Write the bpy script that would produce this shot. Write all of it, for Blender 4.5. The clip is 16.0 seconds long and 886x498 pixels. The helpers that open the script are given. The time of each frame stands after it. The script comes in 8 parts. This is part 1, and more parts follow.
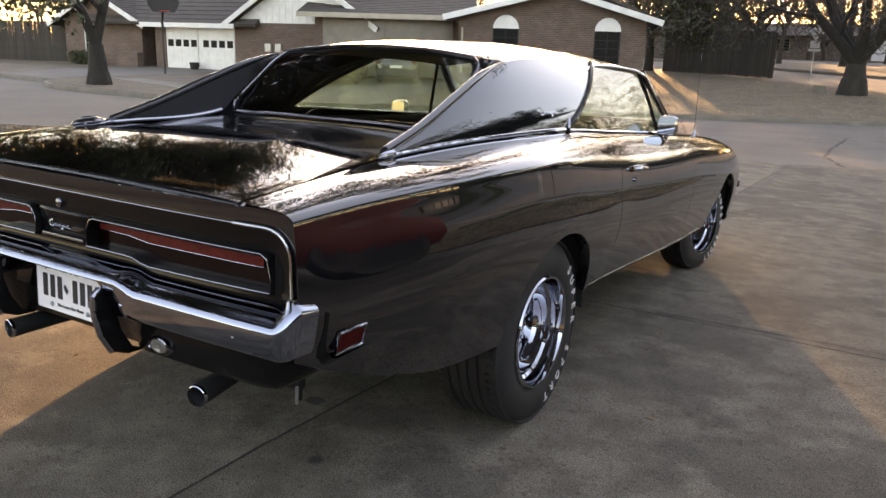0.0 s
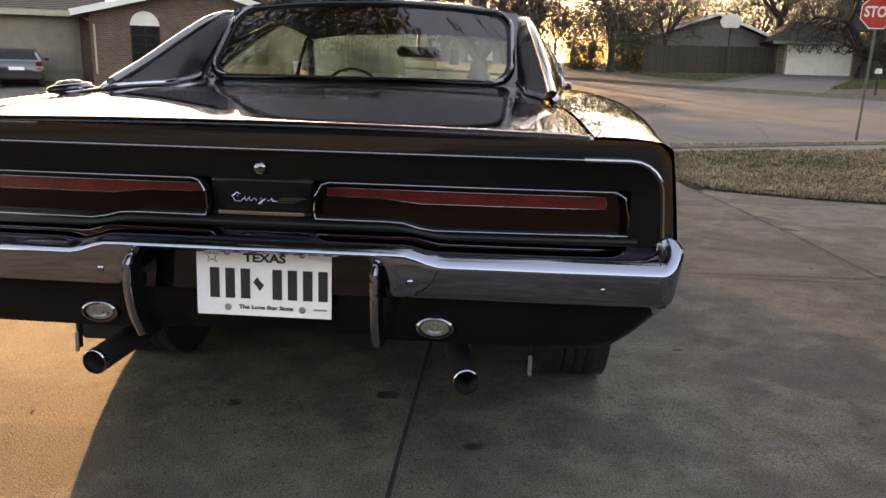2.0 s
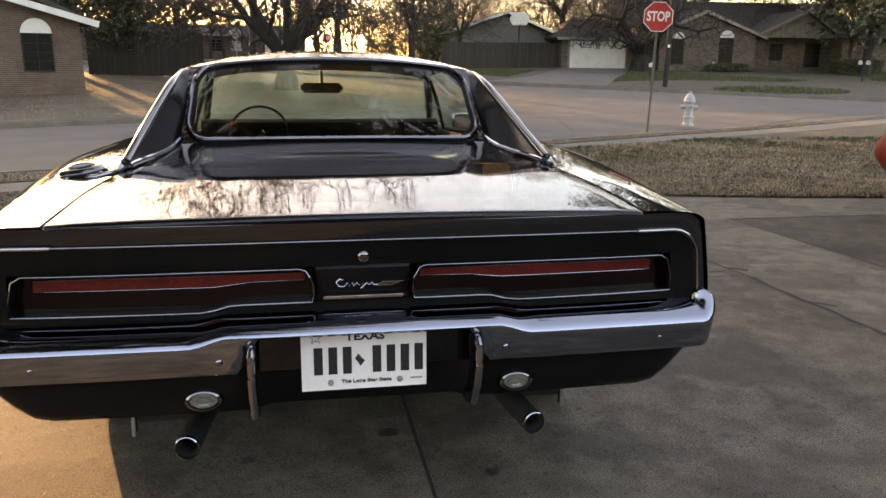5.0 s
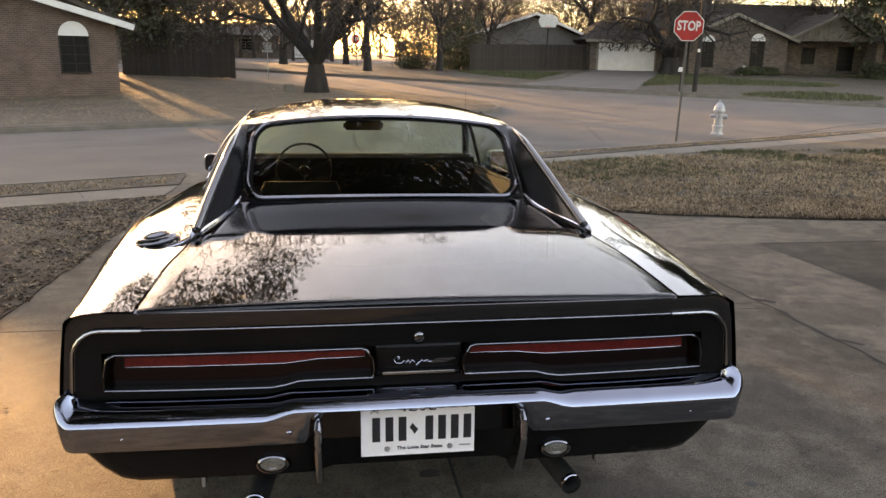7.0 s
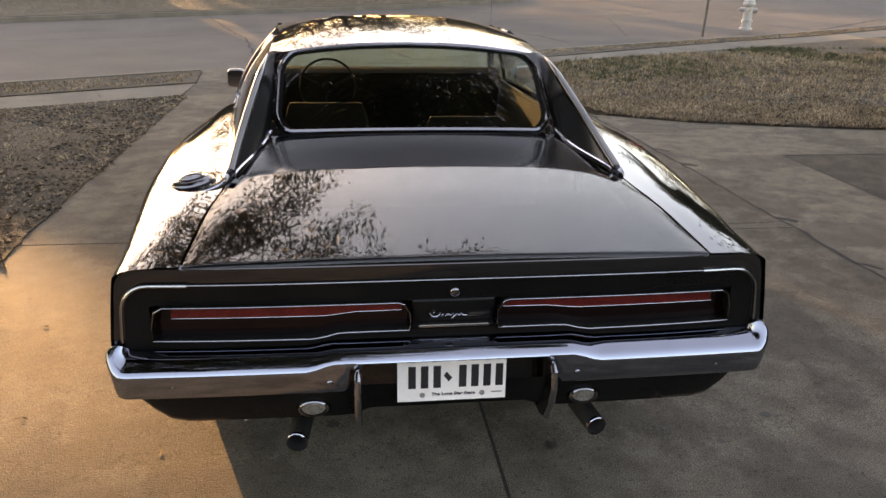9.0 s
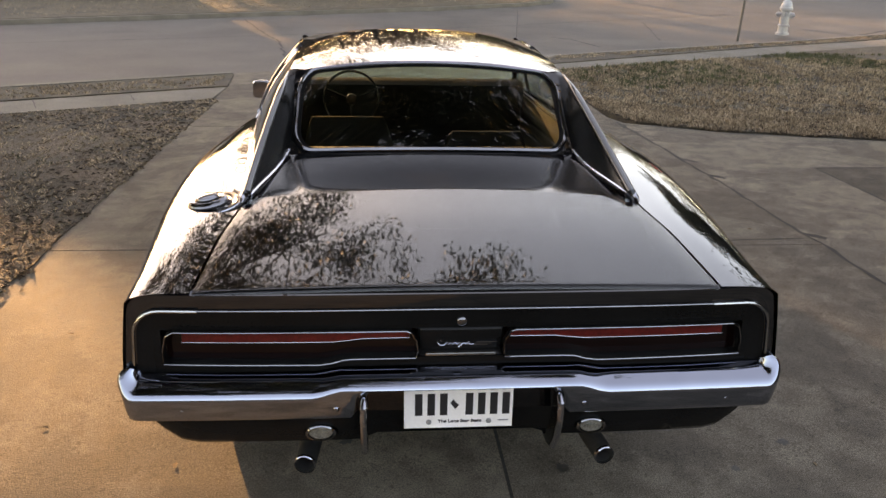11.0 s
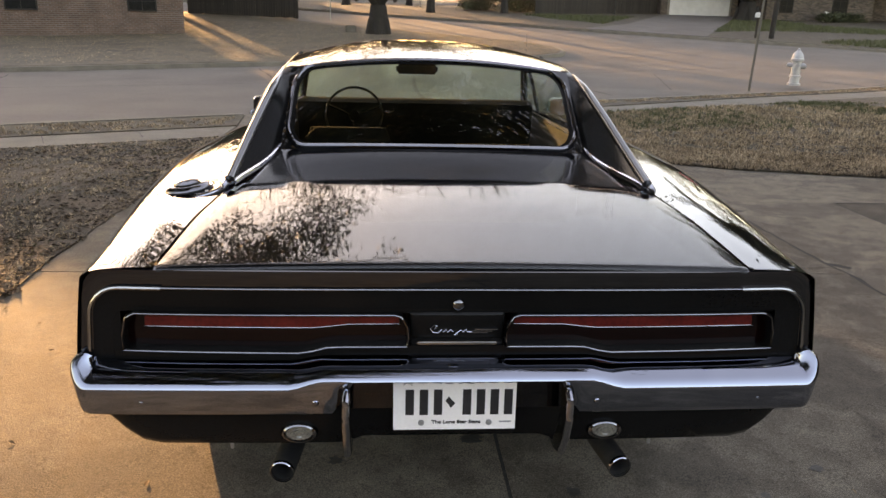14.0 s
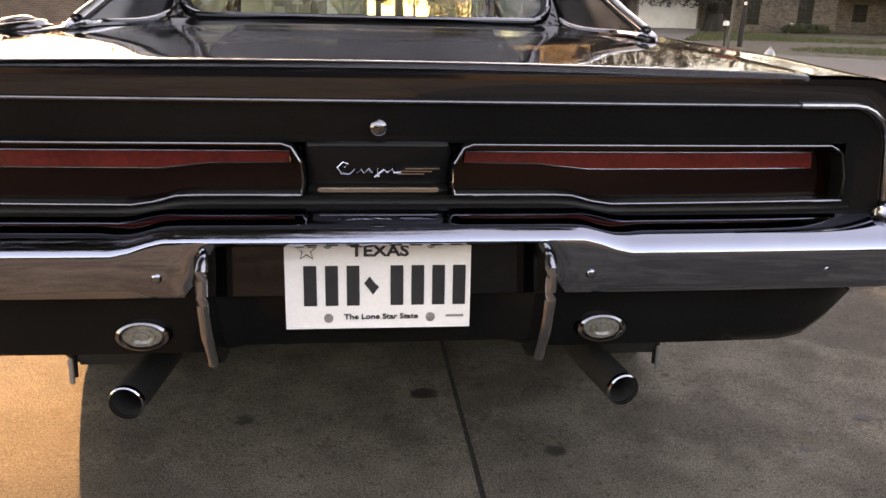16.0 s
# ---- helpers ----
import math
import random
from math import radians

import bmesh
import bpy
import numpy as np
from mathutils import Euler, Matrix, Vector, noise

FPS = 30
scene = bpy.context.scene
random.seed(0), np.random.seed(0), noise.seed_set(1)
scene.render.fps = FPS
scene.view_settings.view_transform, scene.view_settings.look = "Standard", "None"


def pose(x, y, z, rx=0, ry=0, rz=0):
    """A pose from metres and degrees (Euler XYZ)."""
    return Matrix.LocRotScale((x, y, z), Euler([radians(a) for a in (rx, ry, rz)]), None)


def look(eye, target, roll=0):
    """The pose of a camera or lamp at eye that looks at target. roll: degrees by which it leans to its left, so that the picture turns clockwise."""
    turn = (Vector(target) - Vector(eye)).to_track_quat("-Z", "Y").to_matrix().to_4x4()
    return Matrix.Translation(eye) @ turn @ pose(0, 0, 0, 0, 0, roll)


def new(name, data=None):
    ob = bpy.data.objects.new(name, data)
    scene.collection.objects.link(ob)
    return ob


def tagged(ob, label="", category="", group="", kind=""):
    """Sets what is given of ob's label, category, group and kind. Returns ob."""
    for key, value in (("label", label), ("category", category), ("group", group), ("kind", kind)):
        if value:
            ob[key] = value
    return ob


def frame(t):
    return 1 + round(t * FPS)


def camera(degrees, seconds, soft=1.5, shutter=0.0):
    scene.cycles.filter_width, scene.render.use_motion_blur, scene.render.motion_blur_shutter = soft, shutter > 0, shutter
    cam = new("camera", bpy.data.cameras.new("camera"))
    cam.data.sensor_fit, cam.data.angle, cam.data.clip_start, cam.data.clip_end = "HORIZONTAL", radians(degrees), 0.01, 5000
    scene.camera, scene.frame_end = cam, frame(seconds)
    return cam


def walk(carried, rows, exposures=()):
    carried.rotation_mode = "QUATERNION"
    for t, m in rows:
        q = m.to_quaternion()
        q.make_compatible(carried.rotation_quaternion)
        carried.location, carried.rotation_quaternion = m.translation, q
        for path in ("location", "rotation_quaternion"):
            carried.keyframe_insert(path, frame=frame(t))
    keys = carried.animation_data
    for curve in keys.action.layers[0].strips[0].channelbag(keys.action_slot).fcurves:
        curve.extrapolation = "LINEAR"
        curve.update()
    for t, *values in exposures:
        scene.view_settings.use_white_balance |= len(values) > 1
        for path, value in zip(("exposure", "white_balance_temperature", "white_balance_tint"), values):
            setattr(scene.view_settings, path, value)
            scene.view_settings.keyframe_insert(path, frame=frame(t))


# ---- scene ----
cam = camera(59.1, 16.0)
PATH = [
    (0, (2.04, -1.288, 1.367), (1.04, 0.369, 0.862), 1.8),
    (0.5, (1.684, -1.4, 1.305), (0.803, 0.326, 0.813), 2.1),
    (1, (1.285, -1.438, 1.221), (0.671, 0.403, 0.736), 1.9),
    (1.5, (0.854, -1.522, 1.199), (0.462, 0.38, 0.721), 1.8),
    (2, (0.514, -1.639, 1.142), (0.376, 0.3, 0.67), 1.5),
    (2.5, (0.274, -1.548, 1.09), (0.307, 0.393, 0.608), 1.1),
    (3, (0.077, -1.578, 1.091), (0.207, 0.361, 0.617), 0.9),
    (3.5, (-0.036, -1.698, 1.125), (0.21, 0.231, 0.657), 0.6),
    (4, (-0.063, -1.762, 1.198), (0.259, 0.155, 0.728), 0.5),
    (4.5, (-0.117, -1.785, 1.298), (0.23, 0.127, 0.825), 0.6),
    (5, (-0.137, -1.797, 1.362), (0.213, 0.114, 0.887), 0.6),
    (5.2, (-0.145, -1.806, 1.384), (0.213, 0.104, 0.911), 0.5),
    (7.3, (-0.245, -1.907, 1.633), (0.039, 0.014, 1.152), 1.0),
    (7.5, (-0.258, -1.906, 1.641), (0.031, 0.015, 1.164), 1.1),
    (8, (-0.273, -1.909, 1.667), (-0.003, -0.009, 1.104), 1.2),
    (8.5, (-0.273, -1.877, 1.711), (-0.021, -0.037, 0.969), 1.4),
    (9, (-0.284, -1.868, 1.785), (-0.038, -0.029, 1.039), 1.4),
    (9.5, (-0.284, -1.854, 1.833), (-0.051, -0.013, 1.086), 1.5),
    (10, (-0.269, -1.856, 1.863), (-0.056, -0.013, 1.116), 1.5),
    (12.5, (-0.13, -1.842, 1.834), (0.004, 0.008, 1.084), 1.5),
    (13, (-0.099, -1.855, 1.73), (0.039, -0.007, 0.979), 1.5),
    (13.5, (-0.107, -1.826, 1.659), (0.032, 0.029, 0.927), 1.5),
    (14, (-0.167, -1.719, 1.601), (-0.027, 0.178, 0.985), 1.6),
    (14.5, (-0.172, -1.582, 1.48), (-0.026, 0.332, 0.92), 1.3),
    (15, (-0.086, -1.44, 1.363), (0.06, 0.475, 0.805), 1.1),
    (15.5, (-0.033, -1.334, 1.216), (0.148, 0.577, 0.655), 1.2),
    (16, (-0.027, -1.226, 1.071), (0.179, 0.68, 0.504), 1.3),
]
walk(cam, [(t, look(eye, target, roll)) for t, eye, target, roll in PATH], exposures=[(0.0, 4.35, 13150, 31), (0.5, 4.00, 13150, 31), (1.0, 3.80, 13150, 31), (1.5, 3.90, 13650, 31), (2.5, 4.32, 14850, 33), (3.5, 4.27, 14550, 32), (5.0, 4.09, 14450, 31), (9.0, 4.12, 14700, 31), (12.5, 4.12, 14700, 31), (14.5, 4.10, 14700, 31), (15.5, 4.29, 15350, 34), (16.0, 4.63, 16850, 37)])

# ---- light ----
SUN_AZ, SUN_EL = 21.3, 7.2        # degrees left of +y, degrees above level
sun_way = Vector((-math.sin(radians(SUN_AZ)) * math.cos(radians(SUN_EL)),
                  math.cos(radians(SUN_AZ)) * math.cos(radians(SUN_EL)), math.sin(radians(SUN_EL))))
world = bpy.data.worlds.new("evening_sky")
scene.world = world
world.use_nodes = True
wn, wl = world.node_tree.nodes, world.node_tree.links
sky = wn.new("ShaderNodeTexSky")
sky.sky_type = "NISHITA"
sky.sun_disc = False
sky.sun_elevation = radians(SUN_EL)
sky.sun_rotation = radians(-SUN_AZ)
sky.air_density, sky.dust_density, sky.ozone_density = 0.95, 0.7, 3.0
wn["Background"].inputs["Strength"].default_value = 0.078
# an even pale blue added over the whole sky to lift its dim parts
sky_lift = wn.new("ShaderNodeVectorMath")
sky_lift.operation = "ADD"
sky_lift.inputs[1].default_value = (0.212, 0.258, 0.335)
wl.new(sky.outputs["Color"], sky_lift.inputs[0])
wl.new(sky_lift.outputs[0], wn["Background"].inputs["Color"])
sun_data = bpy.data.lights.new("sun", "SUN")
sun_data.energy, sun_data.angle, sun_data.color = 1.6, radians(0.6), (1.0, 0.76, 0.47)
sun = new("sun", sun_data)
sun.rotation_euler = (-sun_way).to_track_quat("-Z", "Y").to_euler()


# ---- materials ----
def node_mat(name):
    m = bpy.data.materials.new(name)
    m.use_nodes = True
    nt = m.node_tree
    return m, nt, nt.nodes["Principled BSDF"]


def surface(name, dark, light, rough=0.8, metal=0.0, scale=6.0, fine=60.0, bump=0.15, coat=0.0, random_shift=0.0,
            spec=0.5, speck=0.0, stain=None, stain_scale=0.6, stain_amount=0.5, stain_edge=0.66, stretch=(1, 1, 1), depth=0.01, grain=0.0):
    """Two scales of noise between two colours, wear in the roughness and a fine relief."""
    m, nt, b = node_mat(name)
    n, l = nt.nodes, nt.links
    co = n.new("ShaderNodeTexCoord")
    mp = n.new("ShaderNodeMapping")
    mp.inputs["Scale"].default_value = stretch
    l.new(co.outputs["Object"], mp.inputs["Vector"])
    big, small = n.new("ShaderNodeTexNoise"), n.new("ShaderNodeTexNoise")
    for t, s, d in ((big, scale, 4.0), (small, fine, 6.0)):
        t.inputs["Scale"].default_value, t.inputs["Detail"].default_value = s, d
        l.new(mp.outputs["Vector"], t.inputs["Vector"])
    mix = n.new("ShaderNodeMath")
    mix.operation = "MULTIPLY_ADD"
    mix.inputs[1].default_value = 0.5
    l.new(small.outputs["Fac"], mix.inputs[0])
    half = n.new("ShaderNodeMath")
    half.operation = "MULTIPLY"
    half.inputs[1].default_value = 0.5
    l.new(big.outputs["Fac"], half.inputs[0])
    l.new(half.outputs[0], mix.inputs[2])
    ramp = n.new("ShaderNodeValToRGB")
    ramp.color_ramp.elements[0].position, ramp.color_ramp.elements[1].position = 0.38, 0.62
    ramp.color_ramp.elements[0].color = (*dark, 1)
    ramp.color_ramp.elements[1].color = (*light, 1)
    l.new(mix.outputs[0], ramp.inputs["Fac"])
    colour = ramp.outputs["Color"]
    if stain:
        st = n.new("ShaderNodeTexNoise")
        st.inputs["Scale"].default_value, st.inputs["Detail"].default_value = stain_scale, 5.0
        st.inputs["Roughness"].default_value = 0.62
        l.new(co.outputs["Object"], st.inputs["Vector"])
        sr = n.new("ShaderNodeValToRGB")
        sr.color_ramp.elements[0].position, sr.color_ramp.elements[1].position = 0.5, stain_edge
        sr.color_ramp.elements[0].color, sr.color_ramp.elements[1].color = (0, 0, 0, 1), (stain_amount,) * 3 + (1,)
        l.new(st.outputs["Fac"], sr.inputs["Fac"])
        mx = n.new("ShaderNodeMix")
        mx.data_type = "RGBA"
        l.new(sr.outputs["Color"], mx.inputs["Factor"])
        l.new(colour, mx.inputs["A"])
        mx.inputs["B"].default_value = (*stain, 1)
        colour = mx.outputs["Result"]
    if speck:
        # pits and specks at two sizes
        for sc, lo, hi in ((38.0, 0.60, 0.70), (150.0, 0.56, 0.68)):
            pn = n.new("ShaderNodeTexNoise")
            pn.inputs["Scale"].default_value, pn.inputs["Detail"].default_value = sc, 2.0
            l.new(co.outputs["Object"], pn.inputs["Vector"])
            pr = n.new("ShaderNodeMapRange")
            pr.inputs["From Min"].default_value, pr.inputs["From Max"].default_value = lo, hi
            pr.inputs["To Min"].default_value, pr.inputs["To Max"].default_value = 0.0, speck
            l.new(pn.outputs["Fac"], pr.inputs["Value"])
            pm = n.new("ShaderNodeMix")
            pm.data_type = "RGBA"
            l.new(pr.outputs["Result"], pm.inputs["Factor"])
            l.new(colour, pm.inputs["A"])
            pm.inputs["B"].default_value = (dark[0] * 0.45, dark[1] * 0.45, dark[2] * 0.45, 1)
            colour = pm.outputs["Result"]
    if grain:
        # pale and dark sand grains
        gs = []
        for sc in (170.0, 420.0):
            gn = n.new("ShaderNodeTexNoise")
            gn.inputs["Scale"].default_value, gn.inputs["Detail"].default_value = sc, 3.0
            l.new(co.outputs["Object"], gn.inputs["Vector"])
            gr = n.new("ShaderNodeMapRange")
            gr.inputs["From Min"].default_value, gr.inputs["From Max"].default_value = 0.34, 0.66
            gr.inputs["To Min"].default_value, gr.inputs["To Max"].default_value = 1 - grain, 1 + grain
            l.new(gn.outputs["Fac"], gr.inputs["Value"])
            sc_n = n.new("ShaderNodeVectorMath")
            sc_n.operation = "SCALE"
            l.new(colour, sc_n.inputs[0])
            l.new(gr.outputs["Result"], sc_n.inputs["Scale"])
            colour = sc_n.outputs[0]
    if random_shift:
        info = n.new("ShaderNodeObjectInfo")
        hsv = n.new("ShaderNodeHueSaturation")
        mr = n.new("ShaderNodeMapRange")
        mr.inputs["To Min"].default_value, mr.inputs["To Max"].default_value = 1 - random_shift, 1 + random_shift
        l.new(info.outputs["Random"], mr.inputs["Value"])
        l.new(mr.outputs["Result"], hsv.inputs["Value"])
        l.new(colour, hsv.inputs["Color"])
        colour = hsv.outputs["Color"]
    l.new(colour, b.inputs["Base Color"])
    rr = n.new("ShaderNodeMapRange")
    rr.inputs["To Min"].default_value, rr.inputs["To Max"].default_value = max(rough - 0.12 * rough, 0.0), min(rough + 0.12 * rough, 1.0)
    l.new(big.outputs["Fac"], rr.inputs["Value"])
    l.new(rr.outputs["Result"], b.inputs["Roughness"])
    b.inputs["Metallic"].default_value = metal
    b.inputs["Specular IOR Level"].default_value = spec
    b.inputs["Coat Weight"].default_value = coat
    b.inputs["Coat Roughness"].default_value = 0.02
    b.inputs["Coat IOR"].default_value = 1.72
    if bump:
        bp = n.new("ShaderNodeBump")
        bp.inputs["Strength"].default_value, bp.inputs["Distance"].default_value = bump, depth
        l.new(small.outputs["Fac"], bp.inputs["Height"])
        l.new(bp.outputs["Normal"], b.inputs["Normal"])
    return m


def glass(name, tint, gloss_rough=0.0, ior=1.5, haze=0.0):
    """A thin pane: tinted see-through with a mirror gloss by Fresnel."""
    m, nt, b = node_mat(name)
    n, l = nt.nodes, nt.links
    n.remove(b)
    tr, gl, fr, mx = (n.new("ShaderNodeBsdfTransparent"), n.new("ShaderNodeBsdfGlossy"), n.new("ShaderNodeLayerWeight"), n.new("ShaderNodeMixShader"))
    tr.inputs["Color"].default_value = (*tint, 1)
    gl.inputs["Roughness"].default_value = gloss_rough
    # gloss rising towards grazing, alike on both sides of the pane
    fr.inputs["Blend"].default_value = 0.5
    pw, ma = n.new("ShaderNodeMath"), n.new("ShaderNodeMath")
    pw.operation, ma.operation = "POWER", "MULTIPLY_ADD"
    pw.inputs[1].default_value = 5.0
    base = 2 * ((ior - 1) / (ior + 1)) ** 2
    ma.inputs[1].default_value, ma.inputs[2].default_value = 1 - base, base
    l.new(fr.outputs["Facing"], pw.inputs[0])
    l.new(pw.outputs[0], ma.inputs[0])
    l.new(ma.outputs[0], mx.inputs["Fac"])
    clear = tr.outputs["BSDF"]
    if haze:
        # a film of dust that scatters the low sun
        tl, m2 = n.new("ShaderNodeBsdfTranslucent"), n.new("ShaderNodeMixShader")
        tl.inputs["Color"].default_value = (0.44, 0.80, 0.86, 1)
        smear = n.new("ShaderNodeTexNoise")
        smear.inputs["Scale"].default_value, smear.inputs["Detail"].default_value = 4.0, 5.0
        co = n.new("ShaderNodeTexCoord")
        l.new(co.outputs["Object"], smear.inputs["Vector"])
        mr = n.new("ShaderNodeMapRange")
        mr.inputs["From Min"].default_value, mr.inputs["From Max"].default_value = 0.35, 0.65
        mr.inputs["To Min"].default_value, mr.inputs["To Max"].default_value = haze * 0.35, haze * 1.4
        l.new(smear.outputs["Fac"], mr.inputs["Value"])
        l.new(mr.outputs["Result"], m2.inputs["Fac"])
        l.new(clear, m2.inputs[1])
        l.new(tl.outputs["BSDF"], m2.inputs[2])
        clear = m2.outputs["Shader"]
    l.new(clear, mx.inputs[1])
    l.new(gl.outputs["BSDF"], mx.inputs[2])
    l.new(mx.outputs["Shader"], n["Material Output"].inputs["Surface"])
    return m


PAINT = surface("black_paint", (0.004, 0.004, 0.005), (0.006, 0.006, 0.007), 0.04, scale=3, fine=300, bump=0.0, coat=1.0, spec=0.12)
DUSTY = surface("dusty_black_paint", (0.005, 0.005, 0.0055), (0.008, 0.008, 0.0085), 0.12, spec=0.2, scale=4, fine=160, bump=0.02, depth=0.001, coat=0.5)
SATIN = surface("satin_black", (0.005, 0.005, 0.005), (0.008, 0.008, 0.008), 0.16, spec=0.14, scale=5, fine=200, bump=0.03, depth=0.002)
UNDER = surface("undercoat", (0.006, 0.006, 0.006), (0.014, 0.013, 0.012), 0.8, scale=6, fine=80, bump=0.2)
CHROME = surface("chrome", (0.36, 0.375, 0.41), (0.42, 0.435, 0.47), 0.030, metal=1.0, scale=5, fine=120, bump=0.0)
# chrome darkened and tinted blue in colour to tone down the mirrored sky
DIM_CHROME = surface("dimmed_bumper_chrome", (0.275, 0.31, 0.37), (0.31, 0.345, 0.405), 0.012, metal=1.0, scale=3, fine=9, bump=0.0)
# chrome with the dark surroundings it should mirror put into its colour
BEZEL = surface("dimmed_chrome", (0.17, 0.17, 0.18), (0.23, 0.23, 0.24), 0.08, metal=1.0, scale=5, fine=120, bump=0.0)
TRIM = surface("brushed_trim", (0.34, 0.34, 0.335), (0.43, 0.43, 0.42), 0.18, metal=1.0, scale=8, fine=200, bump=0.01)
RUBBER = surface("tyre_rubber", (0.010, 0.010, 0.010), (0.020, 0.019, 0.018), 0.62, scale=8, fine=120, bump=0.06, depth=0.003)
LETTER = surface("raised_letter_white", (0.50, 0.49, 0.46), (0.66, 0.65, 0.62), 0.7, scale=30, fine=200, bump=0.05)
LENS = surface("red_lens", (0.065, 0.004, 0.004), (0.105, 0.006, 0.005), 0.22, scale=20, fine=160, bump=0.10, coat=0.0, spec=0.35, depth=0.002)
LENS_STRIP = surface("deep_red_lens", (0.085, 0.0075, 0.0065), (0.150, 0.013, 0.011), 0.22, scale=14, fine=110, bump=0.35, coat=0.0, spec=0.35, depth=0.002)
LENS_DARK = surface("dark_red_lens", (0.0038, 0.0009, 0.0009), (0.0065, 0.0014, 0.0014), 0.12, scale=20, fine=160, bump=0.04, coat=0.0, spec=0.3, depth=0.002)
CLEAR_LENS = surface("clear_lens", (0.09, 0.082, 0.07), (0.20, 0.185, 0.155), 0.15, scale=30, fine=180, bump=0.2, coat=0.5, depth=0.003)
PLATE = surface("plate_white", (0.86, 0.82, 0.78), (0.92, 0.88, 0.845), 0.45, scale=10, fine=120, bump=0.0)
INK = surface("plate_ink", (0.010, 0.010, 0.012), (0.02, 0.02, 0.022), 0.5, bump=0.0)
SEAT = surface("seat_vinyl", (0.005, 0.005, 0.005), (0.009, 0.009, 0.009), 0.62, scale=6, fine=250, bump=0.08, depth=0.002, spec=0.1)
DASH = surface("matt_black_dash", (0.003, 0.003, 0.003), (0.005, 0.005, 0.005), 0.95, scale=6, fine=250, bump=0.05, depth=0.002, spec=0.04)
CARPET = surface("black_carpet", (0.008, 0.008, 0.008), (0.02, 0.02, 0.02), 0.95, fine=300, bump=0.3)
# cream colour standing for sunlight on the black seat top
SUNLIT_CREAM = surface("sunlit_cream", (0.62, 0.52, 0.30), (0.76, 0.65, 0.40), 0.4, bump=0.0)
GLASS = glass("tinted_glass", (0.75, 0.81, 0.73), ior=1.62)
HAZE = glass("hazy_glass", (0.76, 0.81, 0.74), haze=0.08)
SIDE_HAZE = glass("dusty_side_glass", (0.84, 0.88, 0.74), haze=0.07)

CONCRETE = surface("driveway_concrete", (0.1045, 0.0858, 0.06708), (0.2122, 0.1794, 0.1404), 0.85, scale=6.0, fine=150, bump=0.45, depth=0.007, spec=0.15, speck=0.5,
                   stain=(0.05616, 0.04836, 0.04134), stain_scale=1.15, stain_amount=0.42, stain_edge=0.545, grain=0.38)
# the same drive concrete with shade put into its colour
SHADED_CONCRETE = surface("shaded_driveway_concrete", (0.0865, 0.0710, 0.0556), (0.176, 0.149, 0.117), 0.85, scale=6.0, fine=150, bump=0.45, depth=0.007, spec=0.15, speck=0.5,
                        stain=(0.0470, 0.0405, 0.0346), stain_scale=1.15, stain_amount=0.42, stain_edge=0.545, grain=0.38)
OLD_CONCRETE = surface("older_concrete", (0.06076, 0.05022, 0.03968), (0.1215, 0.1029, 0.08184), 0.85, scale=6.0, fine=95, bump=0.8, depth=0.006, spec=0.15, speck=0.75,
                       stain=(0.0372, 0.03286, 0.02852), stain_scale=0.9, stain_amount=0.7, grain=0.30)
ROAD = surface("road_concrete", (0.099, 0.086, 0.075), (0.157, 0.136, 0.118), 0.85, scale=0.7, fine=45, bump=0.15, depth=0.006, spec=0.2, speck=0.4,
               stain=(0.1248, 0.1092, 0.0975), stain_scale=0.16, stain_amount=0.6)
KERB = surface("kerb_concrete", (0.1287, 0.1139, 0.09516), (0.2145, 0.1895, 0.1599), 0.9, scale=2.0, fine=60, bump=0.25, spec=0.2, speck=0.4)
JOINT = surface("joint_filler", (0.016, 0.014, 0.012), (0.04, 0.034, 0.03), 0.95, scale=8, fine=60, bump=0.2)
SOIL = surface("thatch", (0.0234, 0.01638, 0.01092), (0.0975, 0.07176, 0.0468), 0.95, scale=3.2, fine=55, bump=0.5, depth=0.02,
               stain=(0.0663, 0.0585, 0.0312), stain_scale=0.35, stain_amount=0.55)
PALE_LAWN = surface("pale_dormant_turf", (0.062, 0.044, 0.028), (0.142, 0.104, 0.067), 0.95, scale=1.3, fine=45, bump=0.5, depth=0.02,
                    stain=(0.078, 0.06084, 0.039), stain_scale=0.4, stain_amount=0.5)
BARE = surface("bare_lawn_soil", (0.02028, 0.01404, 0.00936), (0.08736, 0.0624, 0.04056), 0.95, scale=2.6, fine=42, bump=0.9, depth=0.03,
               stain=(0.1365, 0.09204, 0.0624), stain_scale=0.55, stain_amount=0.75)
STRAW = surface("dry_blades", (0.190, 0.130, 0.082), (0.43, 0.315, 0.215), 0.9, scale=1.6, fine=12, bump=0.0)
def by_island(material, low, high):
    """Each loose blade or flake a shade of its own."""
    nt = material.node_tree
    shader = next(n for n in nt.nodes if n.type == "BSDF_PRINCIPLED")
    base = shader.inputs["Base Color"]
    geo, span, mix = nt.nodes.new("ShaderNodeNewGeometry"), nt.nodes.new("ShaderNodeMapRange"), nt.nodes.new("ShaderNodeVectorMath")
    span.inputs["To Min"].default_value, span.inputs["To Max"].default_value = low, high
    mix.operation = "SCALE"
    nt.links.new(geo.outputs["Random Per Island"], span.inputs["Value"])
    nt.links.new(base.links[0].from_socket, mix.inputs[0])
    nt.links.new(span.outputs[0], mix.inputs["Scale"])
    nt.links.new(mix.outputs[0], base)


